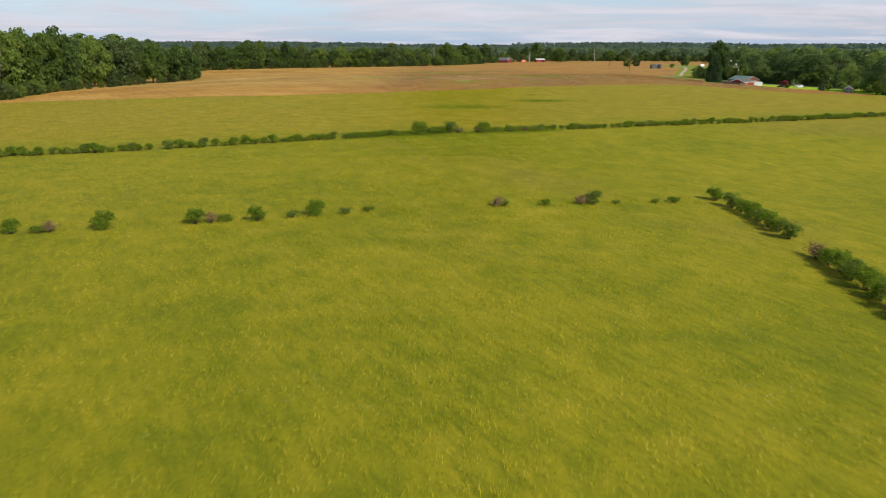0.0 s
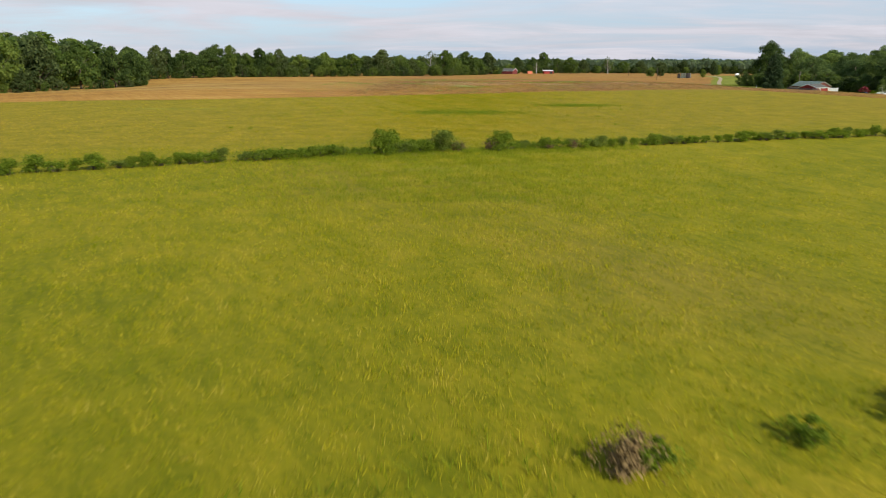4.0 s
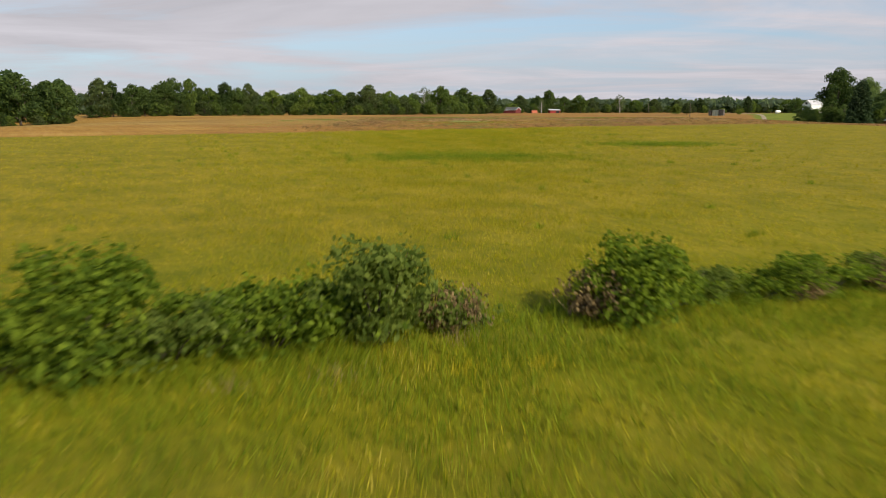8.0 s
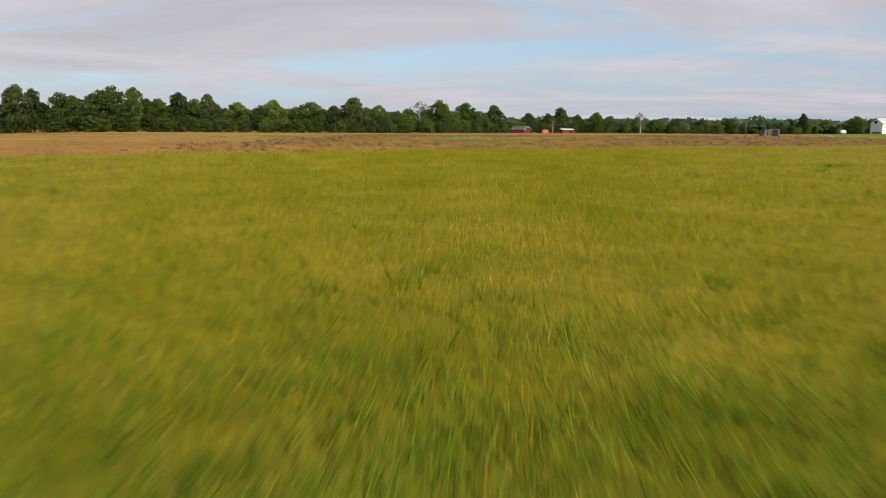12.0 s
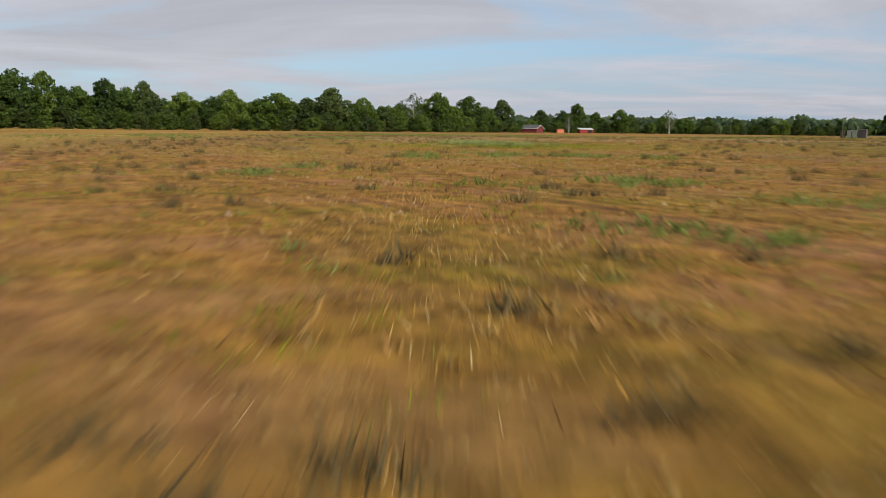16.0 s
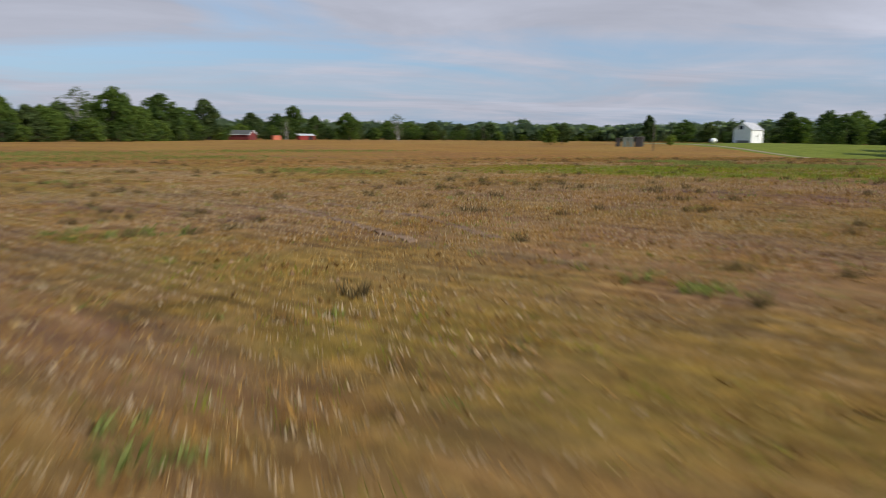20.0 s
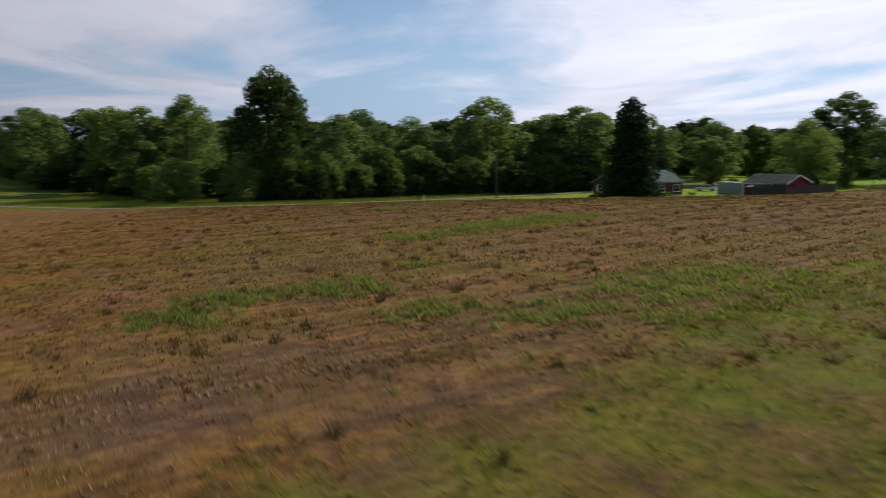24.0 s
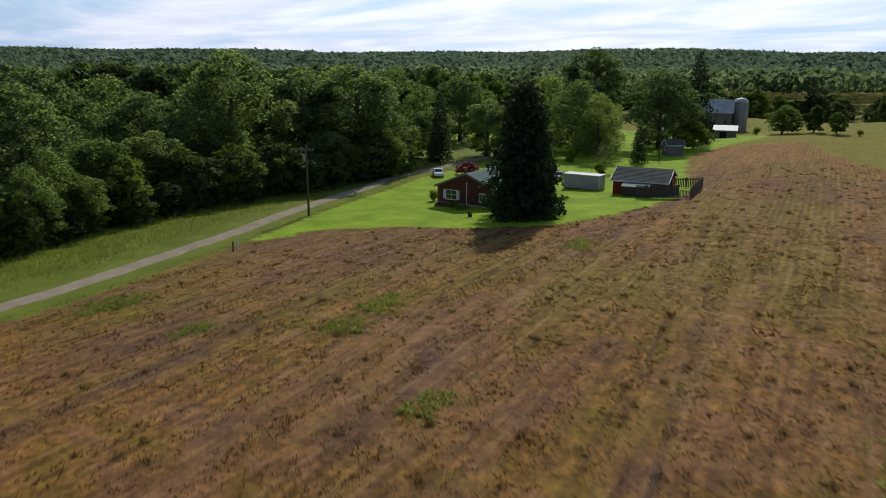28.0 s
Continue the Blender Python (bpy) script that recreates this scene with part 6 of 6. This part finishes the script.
# brick house
house = gable("house", 129.9, 331.1, 22, 10, 13.5, 2.8, 4.8, M_BRICK, M_ROOFGREEN, "single-storey dark brick house with a green-grey shingle roof", "house")
bargeboards(house, 10, 13.5, 2.8, 4.8, M_OLDWOOD)
shingle_courses(house, 10, 13.5, 2.8, 4.8, M_ROOFGREEN)
part("foundation", boxed((-5.05, -6.8, -0.6, 5.05, 6.8, 0.45)), M_CONCRETE, house)
window(house, "n", 2.6, 1.0, 1.7, 1.25, 6.75, shutters=True)
window(house, "n", -2.6, 1.1, 1.0, 1.0, 6.75)
part("downpipe", boxed((-0.05, 6.75, 0.3, 0.05, 6.85, 3.6)), M_TRIM, house, "white downpipe on the gable")
for at_, w_ in ((-5.2, 1.6), (-1.6, 1.1), (2.0, 1.1), (5.0, 1.0)):
    window(house, "w", at_, 1.0, w_, 1.2, 5.0)
for at_ in (-5, 0, 4.5):
    window(house, "e", at_, 1.0, 1.3, 1.2, 5.0)
door(house, "e", 2.2, 0.95, 2.1, 5.0, M_WHITE, "white front door")
door(house, "s", 1.5, 0.95, 2.1, 6.75, M_WHITE, "white back door")
window(house, "s", -2.2, 1.0, 1.4, 1.2, 6.75)
part("porch_step", boxed((1.2, 6.75, -0.6, 4.6, 7.9, 0.35), (1.2, 7.9, -0.6, 4.6, 8.25, 0.17)), M_BRICK, house)

# red garage with its lean-to and yard fence
garage = gable("red_garage", 122.8, 314.0, -60, 8.4, 8.0, 2.2, 3.6, M_REDWOOD, M_ROOFDARK, "red-painted wooden garage with a dark shingle roof", "garage")
bargeboards(garage, 8.4, 8.0, 2.2, 3.6, M_TRIM)
shingle_courses(garage, 8.4, 8.0, 2.2, 3.6, M_ROOFDARK)
battens(garage, 8.4, 8.0, 2.2, 3.6, M_REDWOOD, 0.5)
door(garage, "s", 0, 2.6, 2.0, 4.25, M_REDWOOD, "wide red garage door")
window(garage, "e", 1.5, 1.0, 0.9, 0.8, 4.2)
leanto = thing("lean_to", 121.1, 317.3, "small tin-roofed lean-to of dark boards beside the red garage", "shed", -60)
part("wall", boxed((-1.1, -1.9, -0.4, 0.85, 1.9, 1.35)), M_DARKFENCE, leanto)
part("roof", prism([(-1.35, 1.4), (0.95, 1.85), (0.95, 1.93), (-1.35, 1.48)], 4.2, "y", -2.1), M_DULLTIN, leanto, "dull grey tin roof")
for y_ in np.arange(-1.7, 1.8, 0.45):
    part("board", boxed((-1.14, y_ - 0.19, -0.3, -1.1, y_ + 0.19, 1.3)), M_DARKFENCE, leanto)


def board_fence(points, height, material, label, name="board_fence", gap=0.17, rails=True):
    """A fence of upright boards on rails and posts, through plan points."""
    x0, y0 = points[0]
    t = thing(name, x0, y0, label, "fence")
    inv = t.matrix_world.inverted()
    me = bpy.data.meshes.new("board")
    bm = boxed((-0.075, -0.012, 0.04, 0.075, 0.012, 1.0))
    bm.to_mesh(me), bm.free()
    me.materials.append(material)
    post = bpy.data.meshes.new("post")
    bm = boxed((-0.06, -0.06, -0.4, 0.06, 0.06, 1.04))
    bm.to_mesh(post), bm.free()
    post.materials.append(material)
    rail = bpy.data.meshes.new("rail")
    bm = boxed((0, -0.045, -0.045, 1, -0.012, 0.045))
    bm.to_mesh(rail), bm.free()
    rail.materials.append(material)
    r = random.Random(3)
    for a, b in zip(points[:-1], points[1:]):
        a, b = Vector(a) * PLAN, Vector(b) * PLAN
        n, ang = (b - a).length, math.degrees(math.atan2((b - a).y, (b - a).x))
        k = 0.0
        while gap and k < n:
            p = a.lerp(b, k / n)
            ob = child("board", me, t)
            ob.matrix_local = inv @ pose(p.x, p.y, gz(p.x, p.y), 0, r.uniform(-1.5, 1.5), ang) @ Matrix.Diagonal((1, 1, height * r.uniform(0.96, 1.03), 1))
            k += gap
        for i in range(max(1, round(n / 2.2)) + 1):
            p = a.lerp(b, i / max(1, round(n / 2.2)))
            ob = child("post", post, t)
            ob.matrix_local = inv @ pose(p.x, p.y, gz(p.x, p.y), 0, 0, ang) @ Matrix.Diagonal((1, 1, height, 1))
        for f in (0.25, 0.8) if rails else ():
            za, zb = gz(a.x, a.y), gz(b.x, b.y)
            ob = child("rail", rail, t)
            ob.matrix_local = inv @ pose(a.x, a.y, za + f * height, 0, -math.degrees(math.atan2(zb - za, n)), ang) @ Matrix.Diagonal((n, 1, 1, 1))
    return t


board_fence(((119.7, 318.9), (115.9, 316.7)), 1.9, M_DARKFENCE, "tall dark weathered board fence before the red garage")
board_fence(((114.9, 316.0), (119.6, 307.6)), 1.5, M_DARKFENCE, "dark board fence along the garage yard", gap=0.2)
board_fence(((119.6, 307.6), (122.6, 309.6)), 1.6, M_DARKFENCE, "uneven dark pickets at the back of the garage yard", gap=0.26)
gate = thing("gate", 115.4, 316.35, "grey wooden gate standing in the yard fence", "gate", 30)
part("gate_frame", boxed((-0.7, -0.03, 0.1, -0.6, 0.03, 1.2), (0.6, -0.03, 0.1, 0.7, 0.03, 1.2), (-0.6, -0.03, 0.15, 0.6, 0.03, 0.25), (-0.6, -0.03, 1.05, 0.6, 0.03, 1.15)), M_OLDWOOD, gate)
for x_ in np.arange(-0.5, 0.55, 0.2):
    part("slat", boxed((x_ - 0.05, 0.031, 0.12, x_ + 0.05, 0.05, 1.18)), M_OLDWOOD, gate)
drum = thing("rain_barrel", 118.4, 313.9, "round grey rain barrel by the fence", "barrel")
bm = bmesh.new()
tube(bm, [(0, 0, -0.1, 0.27), (0, 0, 0.4, 0.31), (0, 0, 0.85, 0.27)], 14)
part("body", bm, M_CONCRETE, drum)

# storage container
crate = thing("storage_container", 129.9, 316.6, "pale grey steel storage container on the lawn", "container", 23)
part("body", boxed((-3.1, -1.25, 0.12, 3.1, 1.25, 2.35), bevel=0.02), M_GREYSTEEL, crate)
for side in (-1.2675, 1.2675):
    bm = bmesh.new()
    for x_ in np.arange(-2.85, 2.9, 0.3):
        box(bm, x_ - 0.07, side - 0.0175, 0.3, x_ + 0.07, side + 0.0175, 2.2)
    part("corrugation", bm, M_GREYSTEEL, crate)
part("roof", boxed((-3.18, -1.33, 2.354, 3.18, 1.33, 2.43), bevel=0.01), M_TIN, crate, "pale tin roof sheet")
part("skid", boxed((-3.0, -1.1, -0.3, 3.0, -0.9, 0.12), (-3.0, 0.9, -0.3, 3.0, 1.1, 0.12)), M_DARKFENCE, crate)
for s_ in (-1, 1):
    part("door", boxed((3.1, min(0.02 * s_, 1.18 * s_), 0.2, 3.14, max(0.02 * s_, 1.18 * s_), 2.25)), M_GREYSTEEL, crate)
    part("corner_post", boxed((-3.13, min(1.2 * s_, 1.3 * s_), 0.1, -3.0, max(1.2 * s_, 1.3 * s_), 2.35)), M_TRIM, crate)

# small shed by the field edge
shed = gable("garden_shed", 148.2, 277.0, -30, 3.4, 3.8, 2.4, 3.5, M_OLDWOOD, M_ROOFDARK, "small grey weathered shed with a dark pitched roof", "shed", over=0.2)
battens(shed, 3.4, 3.8, 2.4, 3.5, M_OLDWOOD, 0.45)
door(shed, "w", 0, 1.5, 2.0, 1.7, M_OLDWOOD, "plank shed door")
window(shed, "n", 0, 1.2, 0.7, 0.7, 1.9)
bargeboards(shed, 3.4, 3.8, 2.4, 3.5, M_TRIM, 0.2)

# old barn with its silo
barn = gable("old_barn", 188.6, 209.0, -57, 10, 11, 7.0, 11.0, M_OLDWOOD, M_OLDTIN, "old grey weathered barn with a rusting tin roof", "barn", over=0.5)
battens(barn, 10, 11, 7.0, 11.0, M_OLDWOOD, 0.8)
seams(barn, 10, 11, 7.0, 11.0, M_OLDTIN, 0.9, 0.5)
door(barn, "w", 1.5, 3.2, 3.4, 5.0, M_DARK, "barn doorway, its inner shade a near-black panel")
door(barn, "n", 0, 1.6, 2.2, 5.5, M_OLDWOOD)
for at_ in (-3.5, 4.5):
    window(barn, "w", at_, 3.2, 0.8, 0.9, 5.0, M_OLDWOOD)
silo = thing("silo", 183.9, 205.4, "tall grey concrete stave silo with a domed cap", "silo")
bm = bmesh.new()
tube(bm, [(0, 0, -0.8, 2.5), (0, 0, 4, 2.5), (0, 0, 10, 2.5)], 28)
part("drum", bm, M_CONCRETE, silo)
bm = bmesh.new()
tube(bm, [(0, 0, 10.004, 2.62), (0, 0, 10.4, 2.5), (0, 0, 10.9, 2.1), (0, 0, 11.4, 1.4), (0, 0, 11.65, 0.4)], 28)
part("dome", bm, M_TIN, silo, "bright domed metal cap")
for i in range(14):
    bm = bmesh.new()
    z_ = 0.4 + i * 0.7
    tube(bm, [(0, 0, z_ - 0.02, 2.52), (0, 0, z_ + 0.02, 2.52)], 28)
    part("hoop", bm, M_OLDWOOD, silo)
bm = boxed((-0.6, 2.4, 0, 0.6, 3.0, 10.2))
bm.transform(pose(0, 0, 0, 0, 0, 40))
part("chute", bm, M_CONCRETE, silo, "pale unloading chute up the silo")
cowshed = thing("tin_roofed_shed", 169.8, 231.5, "low grey shed with a bright white tin roof", "shed", -57)
part("wall", boxed((-2.4, -3.2, -0.8, 2.4, 3.2, 2.3)), M_OLDWOOD, cowshed)
part("roof", prism([(-2.9, 2.35), (2.8, 3.5), (2.8, 3.62), (-2.9, 2.47)], 7.2, "y", -3.6), M_TIN, cowshed, "bright tin roof")
door(cowshed, "w", 0.5, 1.8, 1.9, 2.4, M_DARK, "shed doorway, its inner shade a near-black panel")

# white barn in the north-east
wb = gable("white_barn", 186, 506, 106.7, 8.2, 9.5, 5.6, 8.6, M_WHITE, M_TIN, "two-storey white wooden barn with a pale tin roof", "barn", over=0.3)
battens(wb, 8.2, 9.5, 5.6, 8.6, M_WHITE, 0.7)
seams(wb, 8.2, 9.5, 5.6, 8.6, M_TIN, 0.9, 0.3)
# flat near-black panel painted as the shade in the loft opening
door(wb, "n", 0.6, 1.6, 1.4, 4.75, M_DARK).location.z = 5.7
door(wb, "n", -0.4, 5.6, 1.0, 4.75, M_OLDWOOD)
window(wb, "w", 0, 2.6, 0.9, 1.0, 4.1)
window(wb, "e", 2, 2.6, 0.9, 1.0, 4.1)
tank = thing("propane_tank", 165.7, 498.8, "long white tank on short legs in the pasture", "tank", 40)
bm = bmesh.new()
tube(bm, [(-2.6, 0, 1.2, 0.3), (-2.3, 0, 1.2, 0.85), (-1.9, 0, 1.2, 1.0), (1.9, 0, 1.2, 1.0), (2.3, 0, 1.2, 0.85), (2.6, 0, 1.2, 0.3)], 16)
part("body", bm, M_WHITE, tank)
for x_ in (-1.6, 1.6):
    part("leg", boxed((x_ - 0.12, -0.7, -0.3, x_ + 0.12, 0.7, 0.45)), M_CONCRETE, tank)
for i, (dx, m_, h_, w_) in enumerate(((-4.2, M_DARKFENCE, 3.7, 1.5), (-1.5, M_PALEGREEN, 4.1, 1.6), (0.8, M_PALEGREEN, 4.0, 1.8), (4.0, M_DARKFENCE, 4.0, 3.1))):
    bx, by = 135.4 + dx * 0.7 / PLAN, 498.9 - dx * 0.7 / PLAN
    b_ = thing("feed_bin", bx, by, ("narrow dark brown feed bin at the field edge", "pale green upright feed bin at the field edge", "wide pale green feed bin at the field edge", "broad dark brown feed bin at the field edge")[i], "bin", -45, group="feed bins at the field edge")
    part("body", boxed((-w_ / 2, -0.9, -0.3, w_ / 2, 0.9, h_), bevel=0.04), m_, b_)
    part("lid", boxed((-w_ / 2 - 0.08, -0.98, h_ + 0.004, w_ / 2 + 0.08, 0.98, h_ + 0.12)), M_TIN if i > 1 else M_DARKFENCE, b_)

# red sheds at the far field edge
rb = gable("red_barn", 48.2, 662, 60, 12, 14, 3.2, 5.6, M_MAROON, M_ROOFDARK, "dark red barn with white-edged roof at the far field edge", "barn", over=0.5)
bargeboards(rb, 12, 14, 3.2, 5.6, M_WHITE, 0.5)
battens(rb, 12, 14, 3.2, 5.6, M_REDWOOD, 0.9)
door(rb, "n", 2, 3.0, 2.6, 7.0, M_DARK, "barn doorway, its inner shade a near-black panel")
crib = thing("orange_crib", 40.4, 663.6, "orange-red tin wall panel beside the red barn", "shed", 15)
part("wall", boxed((-3.9, -1.2, -0.4, 3.9, 1.2, 3.0)), M_ORANGE, crib)
part("roof", boxed((-4.1, -1.5, 3.004, 4.1, 1.4, 3.12)), M_ORANGE, crib)
op = thing("open_shed", 33.4, 666.5, "open-fronted shed with a red tin roof", "shed", 15)
part("roof", prism([(-2.9, 2.9), (2.6, 3.5), (2.6, 3.64), (-2.9, 3.04)], 12.4, "x", -6.2), M_ORANGE, op)
part("back_wall", boxed((-6, 2.2, -0.4, 6, 2.35, 3.35)), M_DARKFENCE, op)
for x_ in (-5.9, -2, 2, 5.9):
    part("post", boxed((x_ - 0.1, -2.6, -0.4, x_ + 0.1, -2.4, 2.9)), M_OLDWOOD, op)
crib2 = thing("orange_crib", 66, 677.4, "small orange-red shed by a bare tree", "shed", 15)
part("wall", boxed((-2.6, -1.5, -0.4, 2.6, 1.5, 2.8)), M_ORANGE, crib2)
part("roof", boxed((-2.9, -1.8, 2.804, 2.9, 1.8, 2.95)), M_ROOFDARK, crib2)
rs = thing("red_shed", 82, 687.5, "low red shed with a white tin roof", "shed", 15)
part("wall", boxed((-5.5, -2.5, -0.4, 5.5, 2.5, 2.7)), M_REDWOOD, rs)
part("roof", prism([(-3.0, 2.75), (2.9, 3.9), (2.9, 4.02), (-3.0, 2.87)], 11.8, "x", -5.9), M_TIN, rs, "bright tin roof")
door(rs, "s", -2.5, 3.0, 2.2, 2.5, M_DARK, "shed bay, its inner shade a near-black panel")


# ---- poles, posts and cars ----
yard_lamp = thing("yard_lamp", 144.5, 284.9, "tall dark pole with a white yard lamp on the lawn", "lamp post", 200)
bm = bmesh.new()
tube(bm, [(0, 0, -0.5, 0.10), (0, 0, 3.6, 0.08), (0, 0, 7.0, 0.06)], 10)
part("pole", bm, M_POLE, yard_lamp)
bm = bmesh.new()
tube(bm, [(0, 0, 6.7, 0.03), (0, 0.35, 6.95, 0.03), (0, 0.6, 6.95, 0.03)], 6)
part("bracket", bm, M_POLE, yard_lamp)
bm = bmesh.new()
tube(bm, [(0, 0.7, 6.55, 0.20), (0, 0.7, 6.8, 0.22), (0, 0.7, 7.0, 0.16), (0, 0.7, 7.1, 0.06)], 14)
part("lamp_head", bm, M_WHITE, yard_lamp, "white lamp head")

def utility_pole(x, y, height, turn, label, arm=True):
    t = thing("utility_pole", x, y, label, "pole", turn)
    bm = bmesh.new()
    tube(bm, [(0, 0, -0.8, 0.17), (0, 0, height * 0.5, 0.14), (0, 0, height, 0.10)], 10)
    part("pole", bm, M_POLE, t)
    if arm:
        a = part("crossarm", boxed((-1.1, -0.17, height - 0.75, 1.1, -0.07, height - 0.62)), M_POLE, t)
        for x_ in (-1.0, -0.45, 0.45, 1.0):
            bm = bmesh.new()
            tube(bm, [(x_, -0.12, height - 0.62, 0.03), (x_, -0.12, height - 0.52, 0.06), (x_, -0.12, height - 0.44, 0.03)], 8)
            part("insulator", bm, M_CONCRETE, a)
        bm = bmesh.new()
        tube(bm, [(0.3, 0.05, height - 2.2, 0.2), (0.3, 0.05, height - 1.4, 0.22), (0.3, 0.05, height - 1.3, 0.1)], 12)
        part("transformer", bm, M_CONCRETE, t, "grey can-shaped transformer")
    return t


utility_pole(134.4, 350.9, 9.6, 40, "wooden utility pole with a crossarm beside the lane")
utility_pole(107.5, 451.5, 8.0, 20, "weathered wooden pole standing in the field", False)
utility_pole(118, 560, 8.5, 20, "weathered wooden pole standing in the field", False)
for x_, y_, m_ in ((123.0, 362.4, M_WHITE), (121.9, 363.2, M_DARKFENCE)):
    p_ = thing("marker_post", x_, y_, "short square marker post at the lawn's corner", "post", 20)
    part("post", boxed((-0.06, -0.06, -0.3, 0.06, 0.06, 1.1), bevel=0.01), m_, p_)
pl = thing("planter", 122.3, 339.6, "small dark planter with a drooping plant on the lawn", "planter")
bm = bmesh.new()
tube(bm, [(0, 0, -0.05, 0.22), (0, 0, 0.3, 0.3), (0, 0, 0.42, 0.33)], 12)
part("pot", bm, M_DARKFENCE, pl)
v_, f_ = leaf_cloud(np.random.default_rng(3), [(0, 0, 0.55), (0.2, 0.1, 0.5)], [0.3, 0.25], 160, 0.09)
child("plant", fast_mesh("plant", v_, f_, M_BUSH, 4), pl)


def car(x, y, turn, paint, label):
    """A saloon car: body with bonnet, cabin and boot, glass, lamps and wheels."""
    t = thing("car", x, y, label, "car", turn)
    outline = [(-2.25, 0.35), (2.25, 0.35), (2.3, 0.62), (2.2, 0.82), (1.1, 0.95), (0.45, 1.38), (-0.95, 1.42), (-1.65, 0.98), (-2.2, 0.92), (-2.3, 0.6)]
    bm = prism([(u, z) for u, z in outline], 1.7, "x", -0.85)
    bmesh.ops.bevel(bm, geom=bm.edges[:], offset=0.06, segments=2, affect="EDGES")
    part("body", bm, paint, t)
    for s in (-1, 1):
        bm = prism([(0.95, 0.98), (0.40, 1.33), (-0.9, 1.36), (-1.45, 1.0)], 0.02, "x", s * 0.855 - 0.01)
        part("side_window", bm, M_GLASS, t)
        for y_ in (-1.4, 1.4):
            bm = bmesh.new()
            tube(bm, [(s * 0.72, y_, 0.32, 0.30), (s * 0.70, y_, 0.32, 0.325), (s * 0.9, y_, 0.32, 0.325), (s * 0.92, y_, 0.32, 0.30)], 18)
            wheel = part("wheel", bm, M_RUBBER, t)
            bm = bmesh.new()
            tube(bm, [(s * 0.90, y_, 0.32, 0.19), (s * 0.93, y_, 0.32, 0.17)], 14)
            part("rim", bm, M_TIN, wheel)
        part("headlamp", boxed((s * 0.62 - 0.16, 2.22, 0.62, s * 0.62 + 0.16, 2.31, 0.76)), M_TIN, t)
        part("tail_lamp", boxed((s * 0.66 - 0.14, -2.31, 0.68, s * 0.66 + 0.14, -2.24, 0.84)), M_REDWOOD, t)
    for a, b in (((1.06, 1.0), (0.5, 1.37)), ((-1.6, 1.03), (-1.0, 1.40))):
        k = 0.03 if a[0] > 0 else -0.03
        part("windscreen", prism([a, (a[0] + k, a[1] + 0.01), (b[0] + k, b[1] + 0.01), b], 1.4, "x", -0.7), M_GLASS, t)
    part("bumper", boxed((-0.8, 2.26, 0.36, 0.8, 2.36, 0.52), (-0.8, -2.36, 0.36, 0.8, -2.26, 0.52), bevel=0.02), paint, t)
    return t


car(146.6, 313.2, -38, M_CAR, "white saloon car parked on the lawn")
car(151.0, 323.6, 60, M_CAR, "white saloon car parked on the drive")
car(138.6, 312.6, 30, M_DARKCAR, "dark car parked beside the container")

# garden shrubs
shrub(bush_parts(130, 2.2, 2.0, 1800, 0.09, M_YELLOWGREEN), 134.0, 335.9, 0.62, 0, "yellow-green clipped shrub at the house corner", name="shrub")
for x_, y_, s_ in ((128.6, 337.2, 0.45), (126.4, 337.6, 0.5), (124.6, 333.5, 0.5), (124.3, 329, 0.5), (124.0, 325.5, 0.45)):
    shrub(LOW[0], x_, y_, s_, x_ * 31 % 360, "low dark foundation shrub against the brick wall", "shrubs round the house", name="shrub")
for x_, y_, s_, k_ in ((138, 305.5, 0.8, 0), (151, 298, 0.9, 0), (154, 305, 0.9, 0), (172, 240, 0.9, 0), (144, 491.6, 1.35, 2), (146, 219, 0.6, 1), (168, 222, 0.8, 0)):
    shrub(BUSH[k_], x_, y_, s_, x_ * 17 % 360, "rounded green shrub at the edge of the grass", name="shrub")
